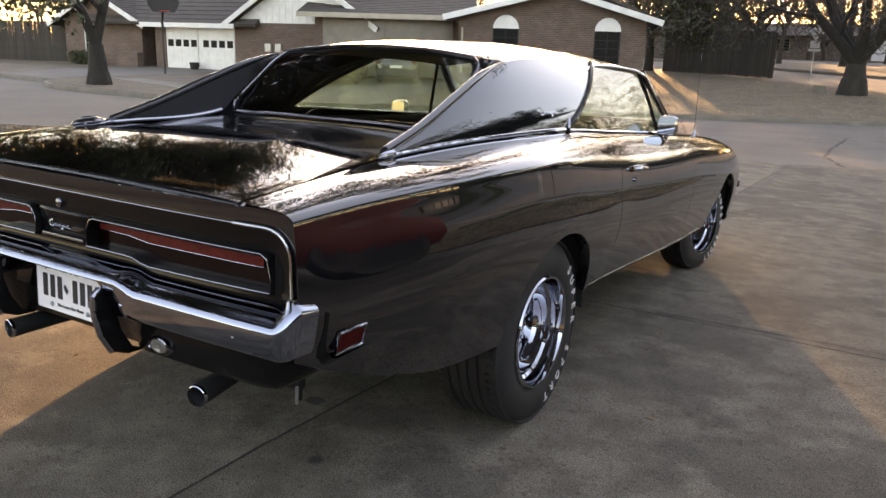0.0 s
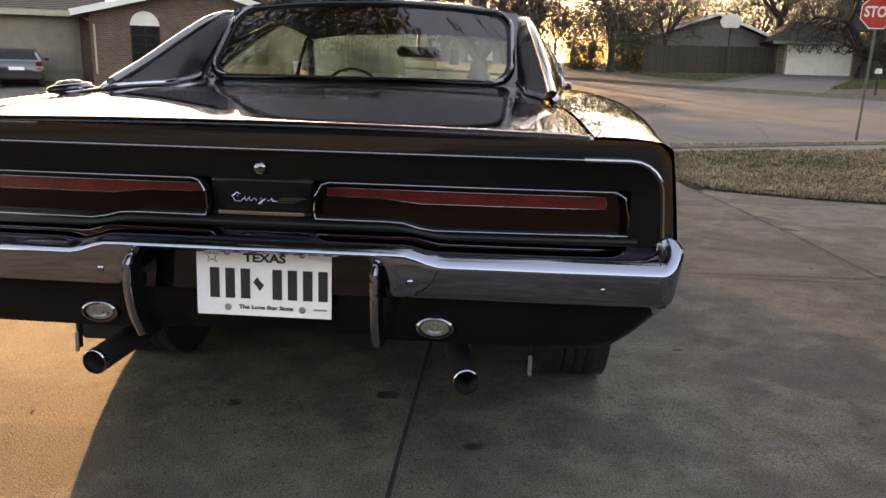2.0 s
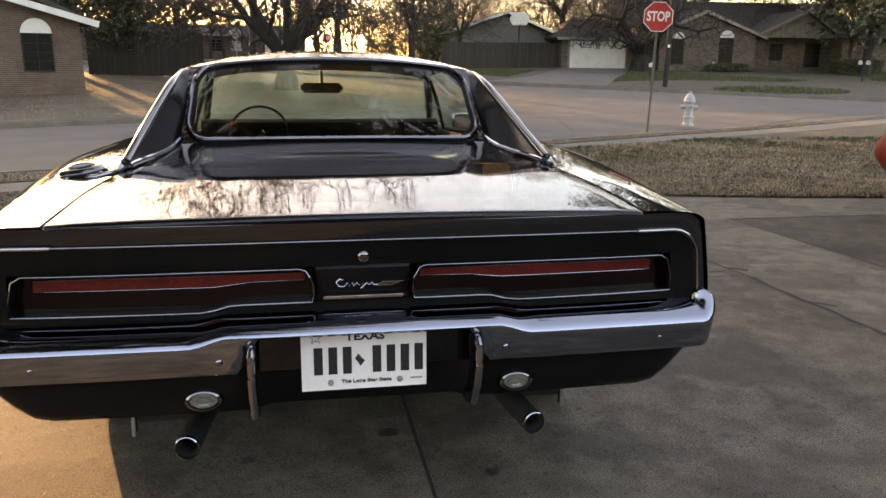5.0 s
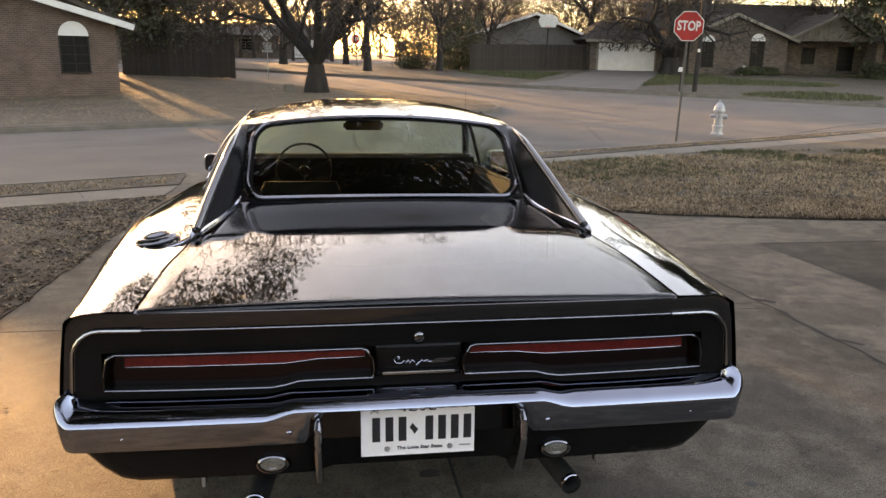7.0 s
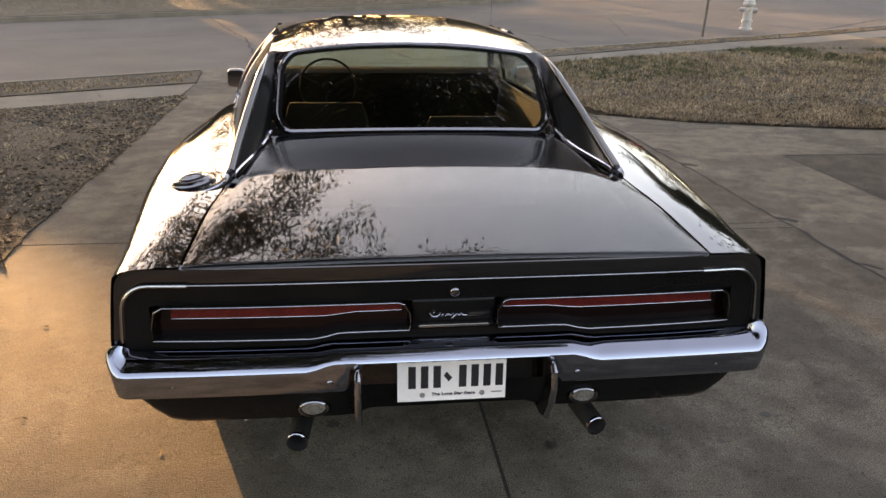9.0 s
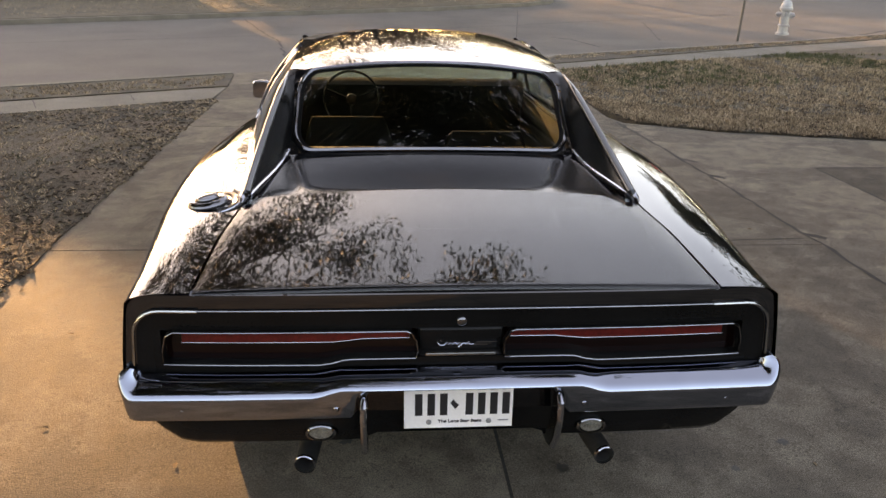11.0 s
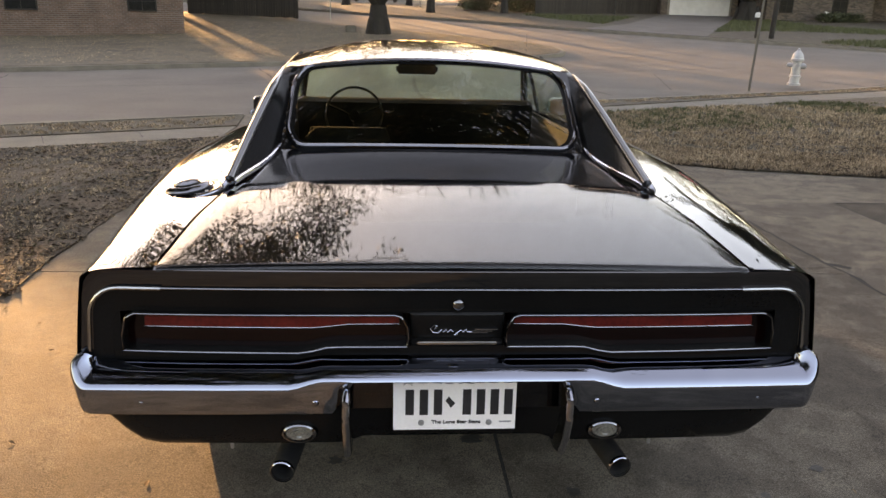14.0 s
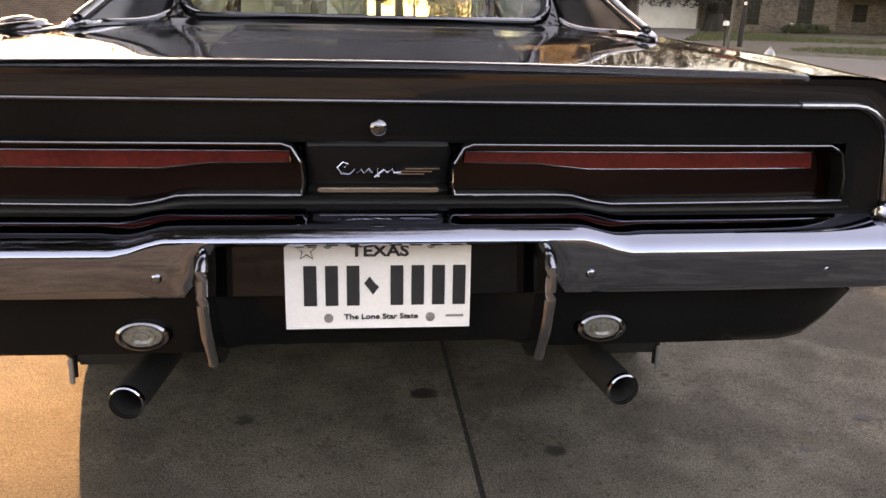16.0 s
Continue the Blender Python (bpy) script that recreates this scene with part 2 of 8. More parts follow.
by_island(STRAW, 0.18, 1.75)
GREEN = surface("green_blades", (0.0429, 0.0507, 0.01716), (0.0858, 0.0936, 0.0351), 0.8, scale=2.0, fine=20, bump=0.0)
by_island(GREEN, 0.5, 1.4)
FLAKE = surface("pale_leaf_litter", (0.27, 0.195, 0.125), (0.46, 0.355, 0.245), 0.9, scale=3.0, fine=30, bump=0.0)
by_island(FLAKE, 0.4, 1.3)
BARK = surface("bark", (0.01061, 0.008736, 0.007254), (0.02902, 0.02418, 0.02028), 0.95, scale=5, fine=40, bump=0.6, depth=0.03, stretch=(1, 1, 0.25))
TWIG = surface("twigs", (0.0234, 0.01872, 0.01482), (0.0507, 0.04056, 0.0312), 0.95, scale=3, fine=30, bump=0.0)
LEAF = surface("dark_leaves", (0.018, 0.024, 0.010), (0.050, 0.062, 0.024), 0.6, scale=2, fine=20, bump=0.0)
WHITE = surface("white_paint", (0.5456, 0.5368, 0.5104), (0.6688, 0.66, 0.6336), 0.6, scale=2.5, fine=60, bump=0.05)
CREAM = surface("cream_paint", (0.3276, 0.2808, 0.2106), (0.4212, 0.3666, 0.2808), 0.65, scale=2.5, fine=60, bump=0.05)
SIDING = surface("grey_siding_paint", (0.0858, 0.078, 0.07176), (0.1326, 0.1209, 0.1092), 0.7, scale=2.5, fine=60, bump=0.05)
TAUPE = surface("taupe_paint", (0.1716, 0.1482, 0.1209), (0.2418, 0.2106, 0.1716), 0.7, scale=2.5, fine=60, bump=0.05)
SHINGLE = surface("roof_shingle", (0.031, 0.0245, 0.0205), (0.062, 0.049, 0.040), 0.95, scale=2.5, fine=30, bump=0.4, random_shift=0.2)
FENCE = surface("weathered_boards", (0.01872, 0.01482, 0.0117), (0.0468, 0.03666, 0.02886), 0.9, scale=3, fine=40, bump=0.3, random_shift=0.25, stretch=(1, 1, 0.15))
DARK = surface("dark_recess", (0.012, 0.011, 0.010), (0.025, 0.022, 0.02), 0.9, bump=0.1)
POST = surface("weathered_sign_post", (0.075, 0.070, 0.066), (0.14, 0.13, 0.12), 0.7, scale=6, fine=60, bump=0.1)
STEEL = surface("galvanised_steel", (0.30, 0.30, 0.30), (0.44, 0.44, 0.43), 0.45, metal=0.8, scale=8, fine=60, bump=0.05)
SILVER = surface("silver_hydrant_paint", (0.30, 0.31, 0.33), (0.44, 0.45, 0.47), 0.42, metal=0.3, scale=12, fine=90, bump=0.12)
SIGN_RED = surface("sign_red", (0.50, 0.020, 0.022), (0.62, 0.030, 0.030), 0.45, scale=5, fine=60, bump=0.0)
SIGN_WHITE = surface("sign_white", (0.70, 0.70, 0.68), (0.82, 0.82, 0.80), 0.45, scale=5, fine=60, bump=0.0)
CAN_RED = surface("red_plastic", (0.55, 0.050, 0.030), (0.70, 0.080, 0.045), 0.4, scale=5, fine=60, bump=0.02)
CAR_RED = surface("red_car_paint", (0.15, 0.014, 0.009), (0.19, 0.018, 0.011), 0.5, bump=0.0, spec=0.2)
CAR_GREEN = surface("green_car_paint", (0.050, 0.056, 0.030), (0.066, 0.072, 0.040), 0.25, bump=0.0, coat=0.6)
CAR_DARK = surface("dark_blue_car_paint", (0.015, 0.017, 0.028), (0.022, 0.025, 0.038), 0.2, bump=0.0, coat=0.6)
BLACK_PLASTIC = surface("black_plastic", (0.010, 0.010, 0.010), (0.02, 0.02, 0.02), 0.5, bump=0.05)


# ---- mesh helpers ----
def linked(name, bm, material, smooth=False):
    me = bpy.data.meshes.new(name)
    bmesh.ops.recalc_face_normals(bm, faces=bm.faces) if len(bm.faces) < 40000 else None
    bm.to_mesh(me)
    bm.free()
    for m in (material if isinstance(material, (list, tuple)) else [material]):
        me.materials.append(m)
    if smooth:
        me.polygons.foreach_set("use_smooth", [True] * len(me.polygons))
        me.set_sharp_from_angle(angle=radians(smooth if smooth is not True else 38))
    return new(name, me)


def part(name, bm, material, parent, label="", smooth=False):
    """One mesh object under a thing or under a part."""
    ob = linked(name, bm, material, smooth)
    ob.parent = parent
    if label:
        ob["label"] = label
    return ob


def thing(name, label, category, m=None, group=""):
    ob = new(name)
    ob.empty_display_size = 0.2
    if m is not None:
        ob.matrix_world = m
    return tagged(ob, label, category, group)


def structure(name, bm, material, label="", smooth=False):
    return tagged(linked(name, bm, material, smooth), label, "", "", "structure")


def box(bm, x0, x1, y0, y1, z0, z1, bevel=0.0, m=None):
    made = bmesh.ops.create_cube(bm, size=1.0)["verts"]
    for v in made:
        v.co = Vector(((x0 + x1) / 2 + v.co.x * (x1 - x0), (y0 + y1) / 2 + v.co.y * (y1 - y0), (z0 + z1) / 2 + v.co.z * (z1 - z0)))
    if bevel:
        edges = list({e for v in made for e in v.link_edges})
        out = bmesh.ops.bevel(bm, geom=edges, offset=bevel, segments=2, affect="EDGES")
        made = list({v for f in out["faces"] for v in f.verts} | {v for v in made if v.is_valid})
    if m is not None:
        bmesh.ops.transform(bm, matrix=m, verts=made)
    return made


def cyl(bm, p, q, r0, r1=None, seg=16, caps=True):
    """A tapered round bar from p to q."""
    p, q = Vector(p), Vector(q)
    r1 = r0 if r1 is None else r1
    turn = (q - p).to_track_quat("Z", "Y").to_matrix()
    rings = []
    for c, r in ((p, r0), (q, r1)):
        rings.append([bm.verts.new(c + turn @ Vector((r * math.cos(2 * math.pi * i / seg), r * math.sin(2 * math.pi * i / seg), 0))) for i in range(seg)])
    for i in range(seg):
        j = (i + 1) % seg
        bm.faces.new((rings[0][i], rings[0][j], rings[1][j], rings[1][i]))
    if caps:
        bm.faces.new(rings[0][::-1])
        bm.faces.new(rings[1])
    return rings


def tube(bm, pts, r, seg=8, closed=False):
    """A round bar along points; r is one radius or one for each point."""
    pts = [Vector(p) for p in pts]
    n = len(pts)
    rs = r if isinstance(r, (list, tuple)) else [r] * n
    rings = []
    up = Vector((0, 0, 1))
    for i, p in enumerate(pts):
        a, b = (pts[i - 1], pts[(i + 1) % n]) if closed else (pts[max(i - 1, 0)], pts[min(i + 1, n - 1)])
        d = (b - a).normalized()
        u = d.cross(up)
        u = d.cross(Vector((1, 0, 0))) if u.length < 0.05 else u
        u.normalize()
        w = u.cross(d)
        rings.append([bm.verts.new(p + (u * math.cos(2 * math.pi * k / seg) + w * math.sin(2 * math.pi * k / seg)) * rs[i]) for k in range(seg)])
    for i in range(n if closed else n - 1):
        a, b = rings[i], rings[(i + 1) % n]
        for k in range(seg):
            j = (k + 1) % seg
            bm.faces.new((a[k], a[j], b[j], b[k]))
    if not closed:
        bm.faces.new(rings[0][::-1])
        bm.faces.new(rings[-1])


def lathe(bm, profile, m=None, seg=32, arc=2 * math.pi):
    """Turn (radius, height) points about local z."""
    made = []
    whole = arc > 6.28
    for r, h in profile:
        made.append([bm.verts.new((r * math.cos(arc * i / seg), r * math.sin(arc * i / seg), h)) for i in range(seg if whole else seg + 1)])
    cnt = len(made[0])
    for a, b in zip(made, made[1:]):
        for i in range(cnt if whole else cnt - 1):
            j = (i + 1) % cnt
            bm.faces.new((a[i], a[j], b[j], b[i]))
    vs = [v for ring in made for v in ring]
    if m is not None:
        bmesh.ops.transform(bm, matrix=m, verts=vs)
    bmesh.ops.remove_doubles(bm, verts=vs, dist=1e-5)


def skin(bm, rows, close=False):
    """Faces over a grid of points."""
    vs = [[bm.verts.new(p) for p in row] for row in rows]
    for a, b in zip(vs, vs[1:]):
        for i in range(len(a) if close else len(a) - 1):
            j = (i + 1) % len(a)
            try:
                bm.faces.new((a[i], a[j], b[j], b[i]))
            except ValueError:
                pass
    return vs


def prism(bm, outline, y0, y1):
    """An outline of (x, z) points drawn out along y."""
    a = [bm.verts.new((x, y0, z)) for x, z in outline]
    b = [bm.verts.new((x, y1, z)) for x, z in outline]
    bm.faces.new(a)
    bm.faces.new(b[::-1])
    for i in range(len(a)):
        j = (i + 1) % len(a)
        bm.faces.new((a[j], a[i], b[i], b[j]))


def lerp_keys(keys, t):
    """Catmull-Rom through sorted (t, tuple) keys."""
    ts = [k[0] for k in keys]
    if t <= ts[0]:
        return keys[0][1]
    if t >= ts[-1]:
        return keys[-1][1]
    i = max(k for k in range(len(ts)) if ts[k] <= t)
    i = min(i, len(ts) - 2)
    f = (t - ts[i]) / (ts[i + 1] - ts[i])
    out = []
    for c in range(len(keys[0][1])):
        p1, p2 = keys[i][1][c], keys[i + 1][1][c]
        m1 = (p2 - keys[i - 1][1][c]) / (ts[i + 1] - ts[i - 1]) if i > 0 else (p2 - p1) / (ts[i + 1] - ts[i])
        m2 = (keys[i + 2][1][c] - p1) / (ts[i + 2] - ts[i]) if i + 2 < len(ts) else (p2 - p1) / (ts[i + 1] - ts[i])
        h = ts[i + 1] - ts[i]
        f2, f3 = f * f, f * f * f
        out.append((2 * f3 - 3 * f2 + 1) * p1 + (f3 - 2 * f2 + f) * h * m1 + (-2 * f3 + 3 * f2) * p2 + (f3 - f2) * h * m2)
    return tuple(out)


def words(text, size, m, material, parent, name="lettering", extrude=0.001, squeeze=1.0, bold=0.0, align="CENTER"):
    """Raised letters in the built-in font, as a mesh."""
    c = bpy.data.curves.new(name, "FONT")
    c.body, c.size, c.extrude, c.align_x, c.align_y, c.offset = text, size, extrude, align, "CENTER", bold
    c.resolution_u = 3
    tmp = bpy.data.objects.new(name, c)
    scene.collection.objects.link(tmp)
    me = bpy.data.meshes.new_from_object(tmp.evaluated_get(bpy.context.evaluated_depsgraph_get()))
    bpy.data.objects.remove(tmp)
    me.transform(Matrix.Diagonal((squeeze, 1, 1, 1)))
    me.transform(m)
    me.materials.clear()
    me.materials.append(material)
    ob = new(name, me)
    ob.parent = parent
    return ob


# ---- ground, roads and lawns ----
GRADE_Y = [-60.0, 0.5, 8.0, 18.0, 25.0, 60.0, 120.0]
GRADE_Z = [0.0, 0.0, -0.2475, -0.49, -0.49, 0.63, 1.2]


def grade(y):
    return float(np.interp(y, GRADE_Y, GRADE_Z))


ALONG, ACROSS = Vector((0.883, 0.469)), Vector((-0.469, 0.883))     # along the street, and away across it


def st(s, n):
    p = ALONG * s + ACROSS * n
    return (p.x, p.y)


def slab(bm, outline, top, under=0.25):
    """A slab over an outline, its top following the grade, its skirt reaching into the ground."""
    b2 = bmesh.new()
    b2.faces.new([b2.verts.new((x, y, 0)) for x, y in outline])
    for cut in GRADE_Y[1:-1]:
        bmesh.ops.bisect_plane(b2, geom=b2.verts[:] + b2.edges[:] + b2.faces[:], plane_co=(0, cut, 0), plane_no=(0, 1, 0))
    bmesh.ops.triangulate(b2, faces=b2.faces[:])
    rim = [e for e in b2.edges if e.is_boundary]
    idx = {}
    for v in b2.verts:
        idx[v] = (bm.verts.new((v.co.x, v.co.y, grade(v.co.y) + top)), None)
    low = {}
    for f in b2.faces:
        bm.faces.new([idx[v][0] for v in f.verts])
    for e in rim:
        a, b = e.verts
        for v in (a, b):
            if v not in low:
                low[v] = bm.verts.new((v.co.x, v.co.y, grade(v.co.y) + top - under))
        bm.faces.new((idx[a][0], low[a], low[b], idx[b][0]))
    b2.free()


def sheet(name, outline, top, material, label):
    bm = bmesh.new()
    slab(bm, outline, top)
    return structure(name, bm, material, label)


# the ground itself: one sheet of worn concrete roadway out to the horizon
bm = bmesh.new()
xs = [-900, -200, -60, 60, 200, 900]
ys = [-900] + GRADE_Y + [900]
skin(bm, [[Vector((x, y, grade(y) - 0.05)) for x in xs] for y in ys])
structure("ground", bm, ROAD, "worn pale concrete roadway running to the horizon")


sheet("road", [st(-90, 10.95), st(140, 10.95), st(140, 21.4), st(-90, 21.4)], -0.030, ROAD, "pale worn concrete residential street")
# near lot
wavy = [(-2.335 + 0.05 * noise.noise(Vector((0.0, y * 1.3, 4.0))) + 0.03 * noise.noise(Vector((3.0, y * 5.0, 4.0))), y) for y in [-3.0 + 0.22 * k for k in range(53)]]
sheet("lawn_1", [(-2.40, -25), *wavy, (-2.40, 8.75), st(-14, 8.95), st(-60, 8.95), (-60, -60), (-8, -60)], 0.010, BARE, "dormant brown lawn with bare dirt patches")
sheet("lawn_2", [(2.78, 11.62), (2.72, 8.2), (2.95, 7.35), (3.8, 6.85), (5.5, 6.4), (9, 5.9), (30, 4.2), (60, 3), st(60, 9.25), st(14, 9.2)], 0.016, SOIL, "dormant straw-coloured lawn with green patches")
sheet("lawn_3", [(-2.38, 9.86), (-2.48, 11.05), st(-10, 10.78), st(-90, 10.78), st(-90, 9.82), st(-10, 9.84)], 0.020, SOIL, "narrow dry grass strip beside the kerb")
sheet("lawn_4", [(2.95, 12.75), (3.05, 13.25), st(9.6, 10.78), st(60, 10.78), st(60, 10.3), st(15, 10.25), st(9.6, 9.95)], 0.020, SOIL, "narrow dry grass strip beside the kerb")
sheet("pavement_1", [(-2.40, 8.80), st(-14, 8.98), st(-90, 8.98), st(-90, 9.80), st(-10, 9.82), (-2.38, 9.80)], 0.010, KERB, "pale concrete sidewalk beside the lawn")
sheet("pavement_2", [(2.80, 11.68), st(14, 9.25), st(60, 9.3), st(60, 10.26), st(15, 10.21), (2.93, 12.70)], 0.010, KERB, "pale concrete sidewalk beside the lawn")
sheet("kerb_1", [(-2.50, 11.09), (-2.56, 11.24), st(-9.5, 10.95), st(-90, 10.95), st(-90, 10.79), st(-10, 10.79)], 0.030, KERB, "weathered concrete kerb")
sheet("kerb_2", [(3.07, 13.28), (3.0, 13.45), st(9.2, 10.95), st(140, 10.95), st(140, 10.79), st(9.6, 10.79)], 0.030, KERB, "weathered concrete kerb")
# far lots
ISLAND = [st(-3, 21.6), st(8, 21.6), (5.2, 27.0), (6.1, 27.9), (6.45, 28.9), (6.4, 30.2), (5.9, 31.5), (4.7, 32.9), (1.5, 36.2), (-3.8, 40.8), (-62, 85.6), (-140, 130), (-140, 30), (-60, 19.5), (-32.0, 18.0), (-29.0, 17.4),
          (-26.7, 17.1), (-25.6, 16.1), (-23.8, 15.15), (-20.5, 14.55), (-16.3, 14.1)]


def grown(poly, d):
    """The outline pushed outwards by d."""
    n, out = len(poly), []
    area = sum(poly[i][0] * poly[(i + 1) % n][1] - poly[(i + 1) % n][0] * poly[i][1] for i in range(n))
    sg = 1 if area > 0 else -1
    for i in range(n):
        a, b, c = Vector(poly[i - 1]), Vector(poly[i]), Vector(poly[(i + 1) % n])
        u, v = (b - a).normalized(), (c - b).normalized()
        k = (Vector((u.y, -u.x)) + Vector((v.y, -v.x))).normalized() * sg
        out.append(tuple(b + k * d))
    return out


sheet("kerb_3", grown(ISLAND, 0.16), 0.09, KERB, "rounded concrete kerb round the corner lot")
sheet("lawn_5", ISLAND, 0.105, PALE_LAWN, "dry brown corner lawn catching low sun")
FAR = [(60, 5), (25.8, 29.8), (16.3, 37.0), (10.3, 41.1), (4.5, 46.5), (-1.0, 50.5), (-60, 97), (-60, 420), (420, 420), (420, 5)]
sheet("kerb_4", grown(FAR, 0.16), 0.09, KERB, "concrete kerb along the far lawn")
sheet("lawn_6", FAR, 0.105, SOIL, "brown front lawn with bright green patches")
sheet("driveway_2", [(10.2, 41.3), (15.6, 37.6), (26.0, 58.4), (20.4, 58.6), (14.0, 46.0)], 0.115, ROAD, "pale concrete driveway to a white garage door")
sheet("driveway_3", [(-11.6, 17.0), (-14.8, 15.1), (-18.4, 24.0), (-20.5, 28.6), (-16.8, 31.0)], 0.115, ROAD, "wide concrete driveway with parked cars")
sheet("driveway_4", [(-31.8, 17.9), (-26.8, 17.15), (-28.3, 18.5), (-28.9, 28.9), (-34.4, 28.4), (-36.2, 24.0)], 0.115, ROAD, "concrete driveway to a double garage")
sheet("pavement_3", [(-26.8, 19.6), (-26.3, 20.8), (-18.8, 18.3), (-18.6, 17.2)], 0.118, KERB, "short concrete sidewalk across the lawn")


def strewn(name, inside, count, box4, material, size, seed, label, top, lean=0.8, up=0.9, clump=8.0):
    """Short grass blades scattered over an area, one joined mesh."""
    rng = np.random.RandomState(seed)
    vs, fs = [], []
    x0, x1, y0, y1 = box4
    while len(fs) < count:
        x, y = rng.uniform(x0, x1), rng.uniform(y0, y1)
        if not inside(x, y):
            continue
        tuft = noise.noise(Vector((x * clump, y * clump, 0.5 + seed)))
        if tuft < rng.uniform(-0.25, 0.22):
            continue
        h = size * rng.uniform(0.5, 1.3) * (1.0 + 0.9 * tuft)
        a, b = rng.uniform(0, 2 * math.pi), rng.uniform(0, 2 * math.pi)
        w = 0.006 + 0.10 * h * rng.uniform(0.4, 1.0)
        dx, dy = math.cos(a) * w, math.sin(a) * w
        lx, ly = math.cos(b) * h * lean * rng.uniform(0.2, 1), math.sin(b) * h * lean * rng.uniform(0.2, 1)
        z = grade(y) + top
        k = len(vs)
        vs += [(x - dx, y - dy, z - 0.01), (x + dx, y + dy, z - 0.01), (x + lx, y + ly, z + h * up)]
        fs.append((k, k + 1, k + 2))
    me = bpy.data.meshes.new(name)
    me.from_pydata(vs, [], fs)
    me.materials.append(material)
    return tagged(new(name, me), label, "grass", "", "stuff")


def across(x, y):
    return -0.469 * x + 0.883 * y


def patchy(x, y, k, lo):
    return noise.noise(Vector((x * k, y * k, 3.7))) > lo


def lawn_edge(x):
    return float(np.interp(x, (2.72, 2.95, 3.8, 5.5, 9.0, 30.0), (8.2, 7.33, 6.83, 6.38, 5.88, 4.2)))


right_lawn = lambda x, y: x > 2.72 and across(x, y) < 9.15 and y > lawn_edge(x) + 0.10 * noise.noise(Vector((x * 4, y * 4, 1.3)))
left_lawn = lambda x, y: x < -2.31 + 0.05 * noise.noise(Vector((0.0, y * 1.3, 4.0))) + 0.06 * noise.noise(Vector((x * 4, y * 6, 0))) and across(x, y) < 8.88
strip_near = lambda x, y: 9.9 < across(x, y) < 10.72 and (x < -2.55 or x > 3.1 and across(x, y) > 10.3)
strewn("grass_blades", right_lawn, 80000, (2.72, 13, 5.2, 14), STRAW, 0.042, 3, "short dry straw-coloured grass blades on the lawn", 0.018)
strewn("grass_blades", lambda x, y: right_lawn(x, y) and across(x, y) > 6.2 and patchy(x, y, 0.5, -0.02), 9000, (2.8, 15, 6, 15), GREEN, 0.05, 4, "green winter grass tufts among the straw", 0.018)
strewn("grass_blades", lambda x, y: left_lawn(x, y) and patchy(x, y, 1.1, -0.25), 46000, (-8, -2.2, 0.5, 9), STRAW, 0.026, 5, "thin dry grass blades on bare soil", 0.012, lean=1.7, up=0.5, clump=9.0)
strewn("grass_blades", lambda x, y: left_lawn(x, y) and patchy(x, y, 0.8, 0.05), 1200, (-9, -2.4, 0.5, 9), GREEN, 0.022, 6, "sparse green weeds on the dry lawn", 0.012, lean=1.5)
strewn("grass_blades", strip_near, 14000, (-13, 16, 3, 20), STRAW, 0.030, 7, "dry grass blades along the kerb", 0.020, lean=1.2)
strewn("grass_blades", lambda x, y: 22 < across(x, y) and 0.61 * x + 0.79 * y < 29 and y < 40, 26000, (-16, 6, 16, 40), STRAW, 0.030, 8, "dry grass blades on the corner lawn", 0.105)
off_drive = lambda x, y: not (abs((x - 12.9) - (y - 39.4) * 0.515) < 3.6 and y < 59)
strewn("grass_blades", lambda x, y: 0.61 * x + 0.79 * y > 39.6 and y < 54.5 and off_drive(x, y) and patchy(x, y, 0.12, -0.05), 36000, (9, 44, 30, 54), GREEN, 0.13, 9, "green grass patches on the far lawn", 0.105)
# pale straw belt by the concrete, and small dead leaves lying in the grass
strewn("grass_blades", lambda x, y: right_lawn(x, y) and y < lawn_edge(x) + 1.5, 42000, (2.72, 11, 5.4, 9), STRAW, 0.034, 10, "pale dry grass belt along the concrete", 0.018, lean=1.3, clump=20.0)


def litter(inside, count, box4, size, seed, label, top, material=None):
    """Small curled flakes lying flat in the grass, one joined mesh."""
    rng = np.random.RandomState(seed)
    vs, fs = [], []
    x0, x1, y0, y1 = box4
    while len(fs) < 2 * count:
        x, y = rng.uniform(x0, x1), rng.uniform(y0, y1)
        if not inside(x, y):
            continue
        r, a = size * rng.uniform(0.4, 1.2), rng.uniform(0, 6.283)
        c, s = math.cos(a), math.sin(a)
        z, k = grade(y) + top, len(vs)
        for u, v, w in ((-1.0, 0.0, 0.1), (0.0, -0.45, 0.5), (1.0, 0.0, 0.15), (0.0, 0.45, 0.6)):
            vs.append((x + r * (u * c - v * s), y + r * (u * s + v * c), z + r * w * rng.uniform(0.2, 1.2)))
        fs += [(k, k + 1, k + 2), (k, k + 2, k + 3)]
    me = bpy.data.meshes.new("leaf_litter")
    me.from_pydata(vs, [], fs)
    me.materials.append(material or FLAKE)
    return tagged(new("leaf_litter", me), label, "leaves", "", "stuff")


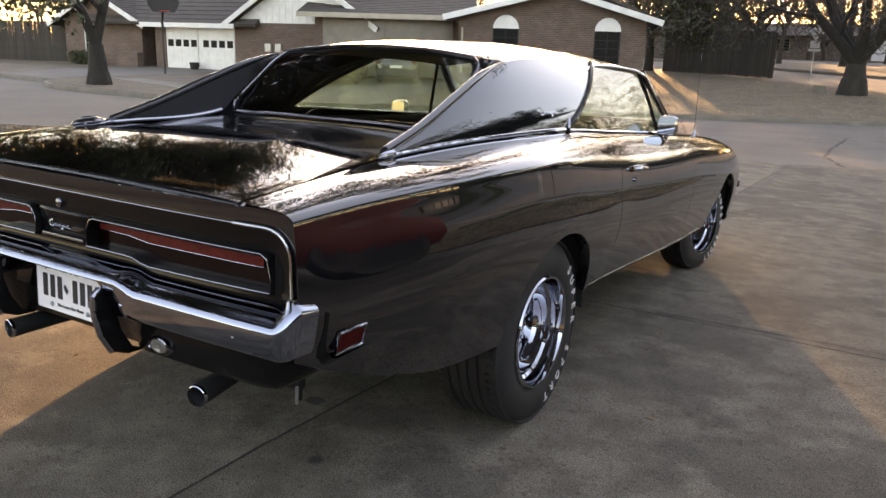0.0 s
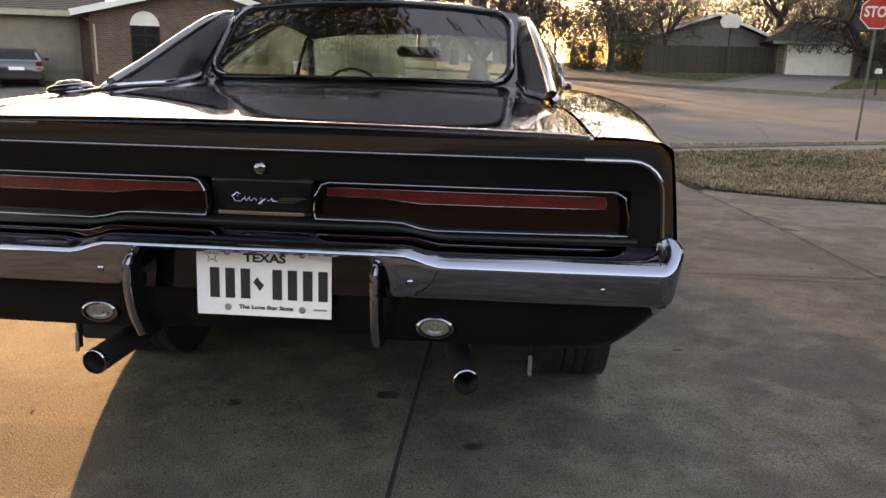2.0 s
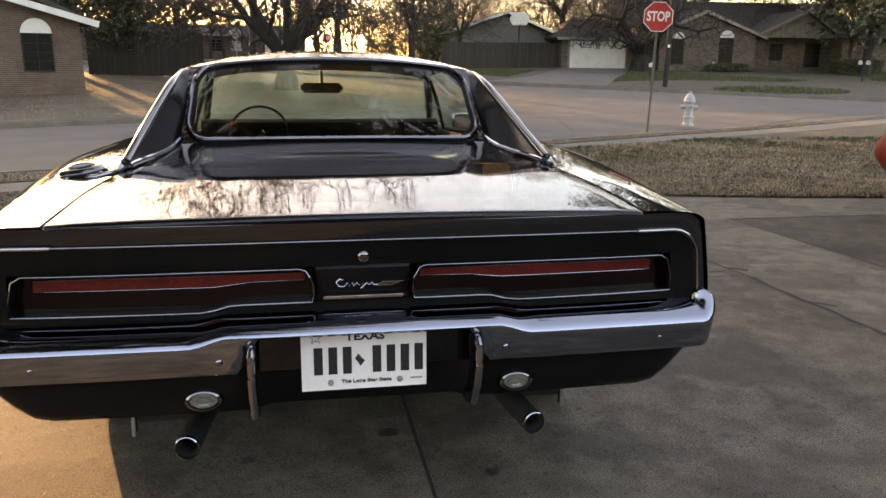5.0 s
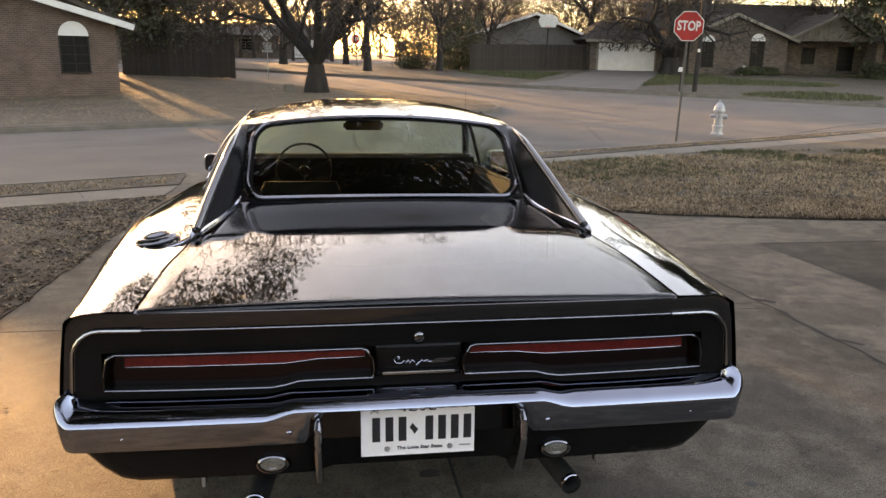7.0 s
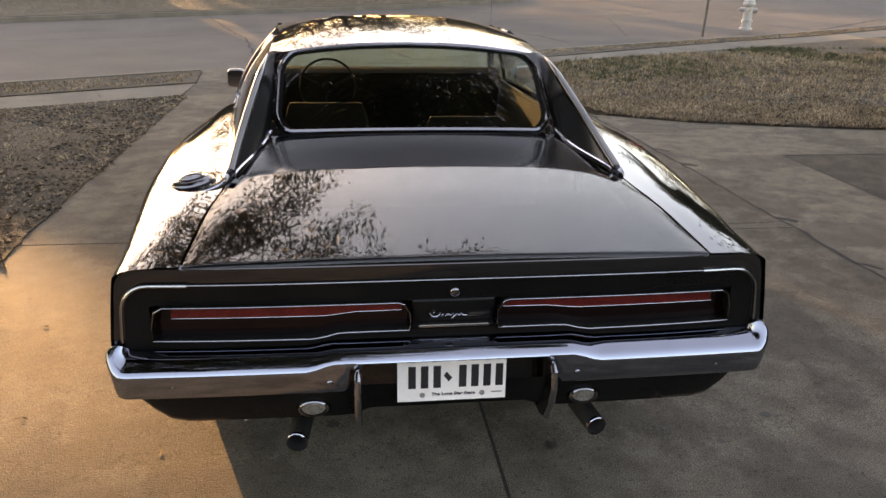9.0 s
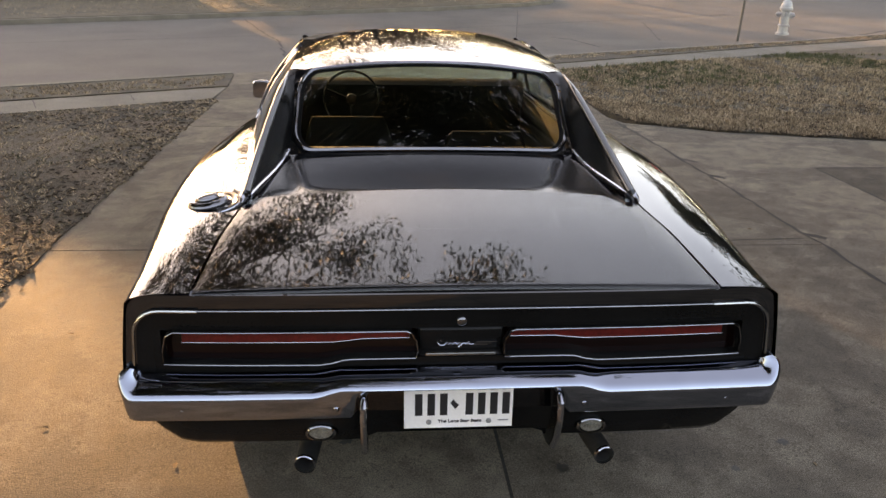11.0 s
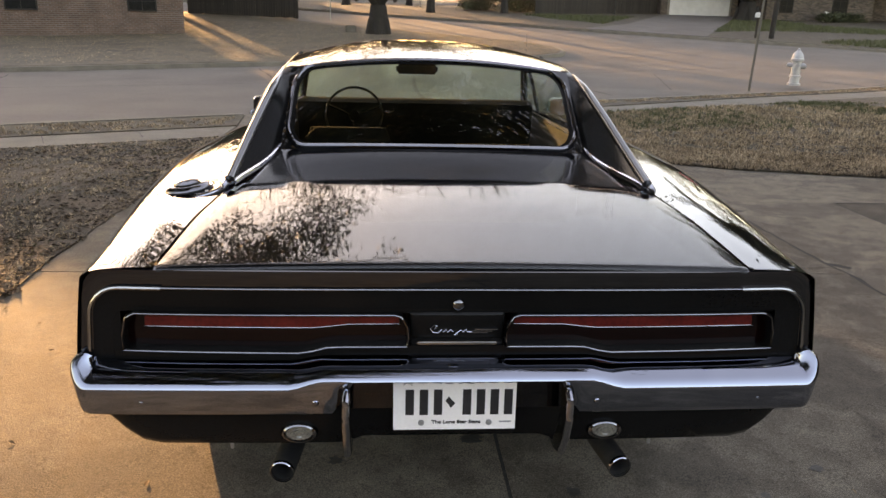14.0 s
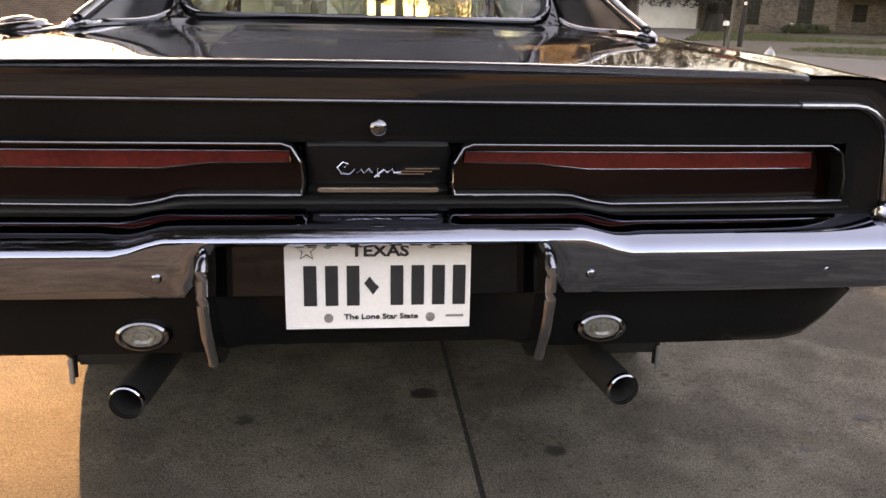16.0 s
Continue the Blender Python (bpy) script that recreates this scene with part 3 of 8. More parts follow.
litter(left_lawn, 3000, (-8, -2.2, 0.5, 9), 0.019, 11, "small pale dead leaves strewn in the brown grass", 0.016)
MULCH = surface("brown_leaf_mulch", (0.0234, 0.01482, 0.00936), (0.0741, 0.0468, 0.02808), 0.95, scale=4.0, fine=30, bump=0.0)
by_island(MULCH, 0.35, 1.5)
litter(lambda x, y: left_lawn(x, y) and (x > -2.95 + 0.35 * noise.noise(Vector((x, y * 1.7, 2.0))) or patchy(x, y, 0.9, 0.12)), 9000, (-7, -2.2, 0.5, 8.8), 0.022, 13, "dark brown leaf mulch along the drive", 0.014, MULCH)
# dark flakes stand in for the overhang shadow where lawn meets concrete
litter(lambda x, y: right_lawn(x, y) and y < lawn_edge(x) + 0.09, 2600, (2.72, 12, 5.2, 9), 0.022, 14, "dark flakes in place of shadow along the lawn edge", 0.012, MULCH)
litter(lambda x, y: right_lawn(x, y) and patchy(x, y, 5.0, -0.15), 12000, (2.72, 12, 5.2, 12.5), 0.020, 15, "pale matted straw lying over the lawn", 0.036)
litter(lambda x, y: right_lawn(x, y) and patchy(x, y, 3.0, 0.05), 7000, (2.72, 12, 5.2, 12.5), 0.022, 16, "brown leaf bits lying in the lawn", 0.040, MULCH)
litter(right_lawn, 900, (2.72, 13, 5.2, 14), 0.020, 12, "small pale dead leaves strewn in the straw", 0.030)
# ---- trees ----
def tree_parts(seed, height, r0, fork=0.3, limbs=4, spread=0.75, depth=6, droop=0.0, lean=(0, 0), min_r=0.011, bearing=None):
    """Segments (p, q, rp, rq) of a branching skeleton from the origin."""
    rng = random.Random(seed)
    segs = []

    def grow(p, d, length, r, level):
        n = 3 if level < 3 else 2
        for i in range(n):
            q = p + d * (length / n)
            r1 = max(r * 0.86, min_r)
            segs.append((p, q, r, r1, level))
            p, r = q, r1
            wob = 0.10 + 0.06 * level
            d = (d + Vector((rng.uniform(-wob, wob), rng.uniform(-wob, wob), rng.uniform(-wob, wob) + 0.03 - droop * level * 0.03))).normalized()
            if level >= 1 and level < depth and i < n - 1 and rng.random() < 0.8:
                side = d.cross(Vector((rng.uniform(-1, 1), rng.uniform(-1, 1), rng.uniform(-0.3, 1)))).normalized()
                grow(p, (d * 0.6 + side * 0.85).normalized(), length * rng.uniform(0.45, 0.7), r * 0.55, level + 1)
        if level < depth:
            kids = limbs if level == 0 else rng.choice((2, 2, 3))
            turn = rng.uniform(0, 6.28)
            if level == 0 and bearing is not None:
                turn = radians(bearing)
            for k in range(kids):
                a = turn + 6.283 * k / kids + rng.uniform(-0.4, 0.4)
                out = Vector((math.cos(a), math.sin(a), 0))
                if level > 0:
                    side = d.cross(out)
                    out = side.normalized() if side.length > 0.1 else out
                s = spread * rng.uniform(0.6, 1.15)
                grow(p, (d + out * s).normalized(), length * rng.uniform(0.62, 0.85) if level else height * rng.uniform(0.2, 0.3),
                     r * (0.66 if kids > 2 else 0.74), level + 1)

    grow(Vector((0, 0, 0)), Vector((lean[0], lean[1], 1)).normalized(), height * fork, r0, 0)
    return segs


def segs_mesh(segs, sides):
    vs, fs = [], []
    for p, q, rp, rq, _ in segs:
        d = (q - p).normalized()
        u = d.cross(Vector((0.31, 0.17, 0.93))).normalized()
        w = u.cross(d)
        k = len(vs)
        for c, r in ((p, rp), (q, rq)):
            vs += [tuple(c + (u * math.cos(6.2832 * i / sides) + w * math.sin(6.2832 * i / sides)) * r) for i in range(sides)]
        fs += [(k + i, k + (i + 1) % sides, k + sides + (i + 1) % sides, k + sides + i) for i in range(sides)]
    return vs, fs


def mesh_object(name, vs, fs, material, parent=None):
    me = bpy.data.meshes.new(name)
    me.from_pydata(vs, [], fs)
    me.materials.append(material)
    me.polygons.foreach_set("use_smooth", [True] * len(me.polygons))
    ob = new(name, me)
    ob.parent = parent
    return ob


def leaf_mesh(tips, per, size, seed, reach=0.5):
    rng = random.Random(seed)
    vs, fs = [], []
    for p in tips:
        for _ in range(per):
            c = p + Vector((rng.gauss(0, reach), rng.gauss(0, reach), rng.gauss(0, reach * 0.7)))
            a = Vector((rng.gauss(0, 1), rng.gauss(0, 1), rng.gauss(0, 1))).normalized()
            b = a.cross(Vector((rng.gauss(0, 1), rng.gauss(0, 1), rng.gauss(0, 1)))).normalized()
            s = size * rng.uniform(0.6, 1.3)
            k = len(vs)
            vs += [tuple(c - a * s), tuple(c + b * s * 0.45), tuple(c + a * s), tuple(c - b * s * 0.45)]
            fs.append((k, k + 1, k + 2, k + 3))
    return vs, fs


def tree(x, y, height, r0, seed, label, leaves=0, leaf_size=0.12, name="tree", **how):
    t = thing(name, label, "tree", Matrix.Translation((x, y, grade(y) + 0.05)))
    segs = [s for s in tree_parts(seed, height, r0, **how) if s[4] < 2 or min(s[0].z, s[1].z) > height * min(0.17, how.get("fork", 0.3) + 0.02)]
    thick = [s for s in segs if s[2] > 0.035]
    thin = [s for s in segs if s[2] <= 0.035]
    # root flare
    for k in range(6):
        a = k * 1.047 + seed
        thick.append((Vector((math.cos(a) * r0 * 0.95, math.sin(a) * r0 * 0.95, -0.1)), Vector((math.cos(a) * r0 * 0.45, math.sin(a) * r0 * 0.45, r0 * 1.1)), r0 * 0.26, r0 * 0.46, 0))
    mesh_object("trunk", *segs_mesh(thick, 9), BARK, t)
    if thin:
        mesh_object("crown", *segs_mesh(thin, 3), TWIG, t)
    if leaves:
        tips = [s[1] for s in segs if s[4] >= 4]
        ob = mesh_object("foliage", *leaf_mesh(tips, leaves, leaf_size, seed + 7), LEAF, t)
        ob["label"] = "dark small evergreen leaves"
    return t


tree(-0.65, 34.6, 17.0, 0.56, 11, "large bare tree with many rising limbs on the corner lawn", fork=0.075, limbs=6, spread=0.85, depth=7, min_r=0.021, bearing=170)
tree(-22.95, 16.35, 13.0, 0.40, 21, "forked leafless tree standing on the lawn by the kerb", fork=0.11, limbs=2, spread=0.40, depth=6, leaves=3, leaf_size=0.12, bearing=50)
tree(24.4, 53.0, 12.5, 0.80, 31, "dark spreading tree with crooked bare limbs before a brick house", fork=0.11, limbs=5, spread=1.35, depth=6, droop=0.35, min_r=0.026, bearing=185)
tree(39.2, 48.5, 10.0, 0.40, 41, "dark leafy evergreen tree in a front yard", fork=0.3, limbs=5, spread=0.9, depth=5, leaves=4, leaf_size=0.22)
tree(2.6, 53.2, 10.0, 0.32, 51, "slender bare tree behind the far kerb", fork=0.3, limbs=4, spread=0.6, depth=6)
tree(7.8, 54.7, 9.0, 0.28, 61, "bare brown tree before a dark fence", fork=0.3, limbs=4, spread=0.7, depth=6)
tree(12.5, 60.5, 8.5, 0.25, 71, "dense bare tree beside the neighbour's fence", fork=0.28, limbs=5, spread=0.8, depth=6)
tree(22.0, 64.0, 17.0, 0.42, 81, "tall bare tree behind the garage roof", fork=0.24, limbs=5, spread=0.8, depth=7, min_r=0.022)
tree(34.0, 66.0, 17.0, 0.42, 83, "tall bare tree behind the brick house", fork=0.24, limbs=5, spread=0.8, depth=7, min_r=0.022)
tree(45.0, 60.0, 16.0, 0.40, 85, "tall bare tree beyond the brick house", fork=0.24, limbs=5, spread=0.8, depth=7, min_r=0.022)
tree(-7.5, 52.0, 10.0, 0.34, 91, "crooked bare tree behind the board fence", fork=0.22, limbs=4, spread=1.0, depth=6)
tree(-12.0, 55.0, 11.0, 0.32, 101, "bare tree against the evening sky", fork=0.3, limbs=4, spread=0.8, depth=6)
tree(-3.5, 62.0, 12.0, 0.34, 111, "tall bare tree against the evening sky", fork=0.35, limbs=4, spread=0.6, depth=6)
tree(1.5, 68.0, 11.0, 0.30, 121, "bare tree far down the side street", fork=0.3, limbs=4, spread=0.7, depth=6)
# bare trees added behind the gabled house to thin the low sun over one side of the drive
tree(-12.4, 45.5, 10.5, 0.30, 141, "bare tree added behind the gabled house to thin the sun", fork=0.22, limbs=6, spread=0.9, depth=6, leaves=1, leaf_size=0.145)
tree(-9.4, 47.0, 10.0, 0.28, 151, "bare crooked tree added behind the gabled house to thin the sun", fork=0.22, limbs=6, spread=0.9, depth=6, leaves=1, leaf_size=0.12)
# its low leafy boughs hang over the drive and mirror in the boot lid
oak = tree(-9.6, 2.6, 9.5, 0.36, 131, "leafy oak whose low boughs hang over the drive", leaves=13, leaf_size=0.09, fork=0.30, limbs=5, spread=1.15, depth=5, lean=(0.10, 0.05))


def bough(oak, points, thick, sprays, first, seed, per=32, drop=0.75):
    """A limb through points with leafy side sprays from that share of its length on."""
    rng = random.Random(seed)
    base = oak.matrix_world.translation
    limb = [Vector(p) for p in points]
    n = len(limb) - 1
    r = [thick * (1 - 0.8 * k / n) for k in range(n + 1)]
    segs = [(limb[k] - base, limb[k + 1] - base, r[k], r[k + 1], 2) for k in range(n)]
    tips = []
    for _ in range(sprays):
        f = rng.uniform(first * n, n - 0.02)
        i = int(f)
        p = limb[i].lerp(limb[i + 1], f - i)
        d = Vector((rng.uniform(-0.9, 0.9), rng.uniform(-0.8, 0.6), rng.uniform(-drop, 0.5))).normalized()
        t = 0.012
        for j in range(5):
            q = p + d * rng.uniform(0.22, 0.38)
            segs.append((p - base, q - base, t, t * 0.75, 4))
            d = (d + Vector((rng.uniform(-0.35, 0.35), rng.uniform(-0.35, 0.35), rng.uniform(-0.35, 0.2)))).normalized()
            p, t = q, t * 0.75
            if j > 0:
                tips.append(p - base)
    mesh_object("bough", *segs_mesh(segs, 5), BARK, oak)
    mesh_object("foliage", *leaf_mesh(tips, int(per * 1.35), 0.036, seed + 1, 0.15), LEAF, oak)["label"] = "dark small leaves on the low bough"


bough(oak, [(-9.4, 2.7, 2.6), (-7.8, 4.2, 4.2), (-5.9, 5.5, 5.2), (-4.0, 6.6, 5.5), (-2.4, 7.2, 5.2), (-1.0, 7.5, 4.8)], 0.085, 84, 0.32, 77, 62)
bough(oak, [(-9.4, 2.7, 2.8), (-7.2, 4.6, 4.9), (-5.2, 6.0, 6.0), (-3.4, 6.8, 6.6), (-1.7, 7.2, 6.6), (-0.1, 7.4, 6.2), (0.9, 7.5, 5.9)], 0.085, 90, 0.3, 87, 55)
bough(oak, [(-9.4, 2.6, 2.9), (-6.6, 3.2, 5.2), (-4.0, 2.7, 6.3), (-1.6, 2.0, 6.7), (0.5, 1.5, 6.9), (1.6, 1.2, 6.9)], 0.09, 130, 0.25, 97, 120)
bough(oak, [(-9.4, 2.6, 2.7), (-6.8, 2.1, 4.8), (-4.4, 1.5, 5.8), (-2.6, 1.1, 6.2), (-1.1, 0.9, 6.2), (-0.3, 0.8, 6.1)], 0.08, 120, 0.4, 137, 110)
bough(oak, [(-9.4, 2.5, 2.8), (-7.4, 0.6, 5.0), (-5.0, -0.6, 6.3), (-2.6, -1.2, 7.0), (-0.6, -1.4, 7.2)], 0.09, 150, 0.35, 107, 110)
bough(oak, [(-9.4, 2.4, 2.7), (-7.2, -0.6, 4.8), (-5.0, -2.4, 6.0), (-2.9, -3.1, 6.6), (-1.2, -3.3, 6.7)], 0.08, 120, 0.4, 147, 110)
bough(oak, [(-9.5, 2.9, 2.3), (-8.7, 4.6, 3.4), (-8.3, 5.6, 3.8), (-7.9, 6.4, 3.7)], 0.07, 90, 0.1, 117, 95, 0.5)
bough(oak, [(-9.4, 2.8, 2.6), (-8.6, 5.2, 3.3), (-7.9, 6.5, 3.6), (-7.3, 7.4, 3.7)], 0.08, 120, 0.15, 157, 110, 0.3)
bough(oak, [(-9.4, 2.8, 2.4), (-7.6, 3.8, 3.6), (-6.6, 4.2, 4.0), (-5.9, 4.5, 4.1)], 0.07, 70, 0.15, 127, 95, 0.5)

# a second oak beside the apron mirrors in the quarter panel
oak_2 = tree(12.6, 9.2, 9.5, 0.34, 161, "leafy oak standing on the lawn beyond the apron", leaves=10, leaf_size=0.09, fork=0.34, limbs=5, spread=0.9, depth=5, lean=(-0.05, 0.05))
bough(oak_2, [(12.4, 9.3, 3.2), (11.2, 10.8, 4.2), (9.8, 12.0, 4.7), (8.4, 12.8, 4.8), (7.1, 13.4, 4.7)], 0.085, 150, 0.2, 167, 130, 0.22)
bough(oak_2, [(12.4, 9.2, 3.4), (11.4, 8.4, 5.4), (10.4, 8.0, 6.4), (9.4, 7.8, 6.8)], 0.085, 110, 0.2, 177, 110, 0.5)
bough(oak_2, [(12.5, 9.4, 3.0), (12.4, 12.0, 4.3), (12.0, 14.2, 4.9), (11.4, 16.0, 5.0)], 0.08, 110, 0.2, 187, 110, 0.3)

# far woods: a dense belt of bare trees
kinds = []
for k in range(9):
    sg = tree_parts(900 + k, 11.0, 0.26, fork=0.26, limbs=5, spread=0.8, depth=5, min_r=0.016)
    v2, f2 = segs_mesh(sg, 3)
    kinds.append((np.array(v2), np.array(f2)))
rng = random.Random(5)
vs, fs, o = [], [], 0
for k in range(150):
    a = radians(-58 + 112 * ((k * 0.618) % 1.0))
    d = rng.uniform(66, 130)
    x, y = math.sin(a) * d, math.cos(a) * d
    v2, f2 = kinds[k % 9]
    t, sc = rng.uniform(0, 6.28), rng.uniform(0.7, 1.15)
    rot = np.array([[math.cos(t), -math.sin(t), 0], [math.sin(t), math.cos(t), 0], [0, 0, 1]])
    vs.append(v2 @ rot.T * sc + np.array([x, y, grade(y)]))
    fs.append(f2 + o)
    o += len(v2)
me = bpy.data.meshes.new("woods")
me.from_pydata(np.concatenate(vs).tolist(), [], np.concatenate(fs).tolist())
me.materials.append(TWIG)
tagged(new("woods", me), "distant belt of bare winter trees", "trees", "", "stuff")

# unseen wall and roof added to close the place behind the drive, dark in reflections
bm = bmesh.new()
box(bm, -9, 12, -13.0, -12.6, -0.3, 2.7)
structure("wall_south", bm, DARK, "plain dark unseen wall added behind the drive")
bm = bmesh.new()
skin(bm, [[Vector((x, y, z)) for x in (-9.6, 12.6)] for y, z in ((-11.9, 2.6), (-16.5, 4.9))])
bmesh.ops.solidify(bm, geom=bm.faces[:], thickness=0.15)
structure("roof_south", bm, SHINGLE, "plain shingled unseen roof added over the back wall")
# unseen wall and roof added beside the apron to darken what the flank mirrors
bm = bmesh.new()
box(bm, 9.4, 9.8, -14.0, 4.0, -0.3, 2.8)
structure("wall_east", bm, DARK, "plain dark unseen wall added beside the apron")
bm = bmesh.new()
skin(bm, [[Vector((x, y, z)) for y in (-14.6, 4.6)] for x, z in ((8.9, 2.7), (13.4, 5.0))])
bmesh.ops.solidify(bm, geom=bm.faces[:], thickness=0.15)
structure("roof_east", bm, SHINGLE, "plain shingled unseen roof added over the side wall")


# ---- the black coupe on the drive ----
CAR = Matrix.Translation((0, 0, 0.048)) @ Matrix.Rotation(radians(-3.03), 4, "X")
coupe = thing("coupe", "black two-door muscle coupe with chrome bumper parked on the drive", "car", CAR)

# half sections of the flank: inner edge, crown, crest, below crest, bulge, rocker, as (x, z)
FLANK = [
    (-0.048, (0.705, 0.9455, 0.785, 0.944, 0.856, 0.931, 0.873, 0.885, 0.893, 0.68, 0.878, 0.59)),
    (0.12, (0.698, 0.9660, 0.785, 0.9640, 0.864, 0.946, 0.882, 0.895, 0.908, 0.67, 0.888, 0.52)),
    (0.30, (0.690, 0.9858, 0.787, 0.9835, 0.880, 0.962, 0.900, 0.905, 0.925, 0.66, 0.895, 0.46)),
    (0.60, (0.664, 1.014, 0.790, 1.010, 0.906, 0.984, 0.932, 0.925, 0.956, 0.67, 0.909, 0.40)),
    (1.00, (0.700, 1.048, 0.825, 1.042, 0.934, 1.006, 0.958, 0.935, 0.977, 0.69, 0.930, 0.39)),
    (1.33, (0.735, 1.066, 0.845, 1.056, 0.937, 1.012, 0.964, 0.935, 0.983, 0.69, 0.936, 0.40)),
    (1.75, (0.766, 1.080, 0.842, 1.062, 0.914, 1.008, 0.951, 0.925, 0.971, 0.69, 0.913, 0.42)),
    (2.20, (0.775, 1.066, 0.832, 1.047, 0.890, 0.995, 0.938, 0.915, 0.957, 0.68, 0.892, 0.41)),
    (2.90, (0.775, 1.046, 0.832, 1.032, 0.892, 0.985, 0.942, 0.905, 0.960, 0.68, 0.890, 0.40)),
    (3.45, (0.760, 1.030, 0.830, 1.018, 0.895, 0.975, 0.940, 0.895, 0.958, 0.68, 0.890, 0.40)),
    (4.30, (0.700, 0.985, 0.800, 0.975, 0.882, 0.935, 0.925, 0.855, 0.948, 0.67, 0.895, 0.42)),
    (4.80, (0.660, 0.930, 0.760, 0.920, 0.850, 0.882, 0.895, 0.800, 0.912, 0.65, 0.865, 0.36)),
    (5.10, (0.620, 0.865, 0.720, 0.855, 0.805, 0.820, 0.845, 0.740, 0.855, 0.62, 0.805, 0.42)),
]
WHEELS = ((1.331, 0.334, 0.405), (4.30, 0.375, 0.385))


def flank(y):
    k = lerp_keys(FLANK, y)
    return [(k[i], k[i + 1]) for i in range(0, 12, 2)]


def flank_x(y, z):
    """How far out the flank stands at y, z below its crest."""
    line = [p for p in curve_points(flank(y), 90) if p[1] < 0.93]
    return min(line, key=lambda p: abs(p[1] - z))[0]


def curve_points(pts, n):
    keys = [(float(i), p) for i, p in enumerate(pts)]
    return [lerp_keys(keys, (len(pts) - 1) * i / (n - 1)) for i in range(n)]


def floor_line(y):
    """The lower edge of the flank: rocker, wheel arches, and the rising tail."""
    z = 0.0
    for wy, wz, r in WHEELS:
        if abs(y - wy) < r:
            z = max(z, wz + math.sqrt(r * r - (y - wy) ** 2) * 0.97)
    return z


def flank_mesh(y0, y1, side, steps=60, n=34):
    ys = [y0 + (y1 - y0) * i / steps for i in range(steps + 1)]
    for wy, wz, r in WHEELS:
        ys += [wy + r * math.cos(math.pi * k / 36) for k in range(37)]
        ys += [wy - r * 0.9995, wy + r * 0.9995]
    ys = sorted({round(y, 4) for y in ys if y0 <= y <= y1})
    rows = []
    for y in ys:
        dense = curve_points(flank(y), 90)
        low = max(floor_line(y), dense[-1][1])
        kept = [p for p in dense if p[1] >= low - 1e-4] or dense[:3]
        if floor_line(y) > dense[-1][1] and len(kept) < len(dense):
            a, b = kept[-1], dense[len(kept)]
            f = (a[1] - low) / max(a[1] - b[1], 1e-6)
            kept.append((a[0] + (b[0] - a[0]) * f, low))
        row = []
        for i in range(n):
            t = (len(kept) - 1) * i / (n - 1)
            k = min(int(t), len(kept) - 2)
            f = t - k
            row.append(Vector((side * (kept[k][0] + (kept[k + 1][0] - kept[k][0]) * f), y, kept[k][1] + (kept[k + 1][1] - kept[k][1]) * f)))
        # rolled lip turning in under the edge
        e = row[-1]
        row.append(Vector((e.x - side * 0.012, e.y, e.z - 0.004)))
        row.append(Vector((e.x - side * 0.045, e.y, e.z + 0.004)))
        rows.append(row)
    bm = bmesh.new()
    skin(bm, rows)
    return bm


for side in (1, -1):
    part("quarter_panel", flank_mesh(-0.048, 1.972, side, 200, 68), PAINT, coupe, "glossy black rear quarter panel", smooth=50)
    door = part("car_door", flank_mesh(1.978, 3.235, side), PAINT, coupe, "glossy black door, closed", smooth=50)
    part("front_wing", flank_mesh(3.241, 5.10, side), PAINT, coupe, "glossy black front wing", smooth=50)
    # handle and keyhole
    bm = bmesh.new()
    fx = side * 0.945
    tube(bm, [(fx, 2.14, 0.915), (fx + side * 0.022, 2.16, 0.917), (fx + side * 0.024, 2.26, 0.915), (fx, 2.29, 0.912)], [0.007, 0.009, 0.008, 0.006], 8)
    box(bm, fx - 0.006, fx + 0.006, 2.12, 2.31, 0.900, 0.930, 0.004)
    part("door_handle", bm, CHROME, door, "chrome door handle", smooth=True)
    bm = bmesh.new()
    cyl(bm, (fx - side * 0.01, 2.16, 0.865), (fx + side * 0.012, 2.16, 0.865), 0.010, seg=14)
    part("door_lock", bm, CHROME, door, "small chrome keyhole", smooth=True)
    # bright sill edge
    bm = bmesh.new()
    tube(bm, [(side * (flank(y)[5][0] + 0.004), y, flank(y)[5][1] + 0.012) for y in [1.78 + 0.1 * i for i in range(22)]], 0.0022, 6)
    part("sill_trim", bm, BEZEL, coupe, "thin bright sill moulding", smooth=True)
    # wheel arch trim, inner wheelhouse
    for wy, wz, r in WHEELS:
        bm = bmesh.new()
        lathe(bm, [(r + 0.02, 0.0), (r + 0.02, 0.34), (0.06, 0.36)], Matrix.Translation((side * (0.90 if wy < 3 else 0.885), wy, wz)) @ Matrix.Rotation(radians(-90 * side), 4, "Y"), 32)
        bmesh.ops.delete(bm, geom=[v for v in bm.verts if v.co.z < wz - 0.02], context="VERTS")
        part("wheelhouse", bm, UNDER, coupe, "black inner wheelhouse", smooth=True)

# boot lid
def deck_z(x, y):
    z = lerp_keys(FLANK, y)[1]
    crown = 0.010 + 0.013 * min(max(y / 0.62, 0.0), 1.0) ** 2
    return z + crown * (1 - min(abs(x) / 0.70, 1) ** 2)


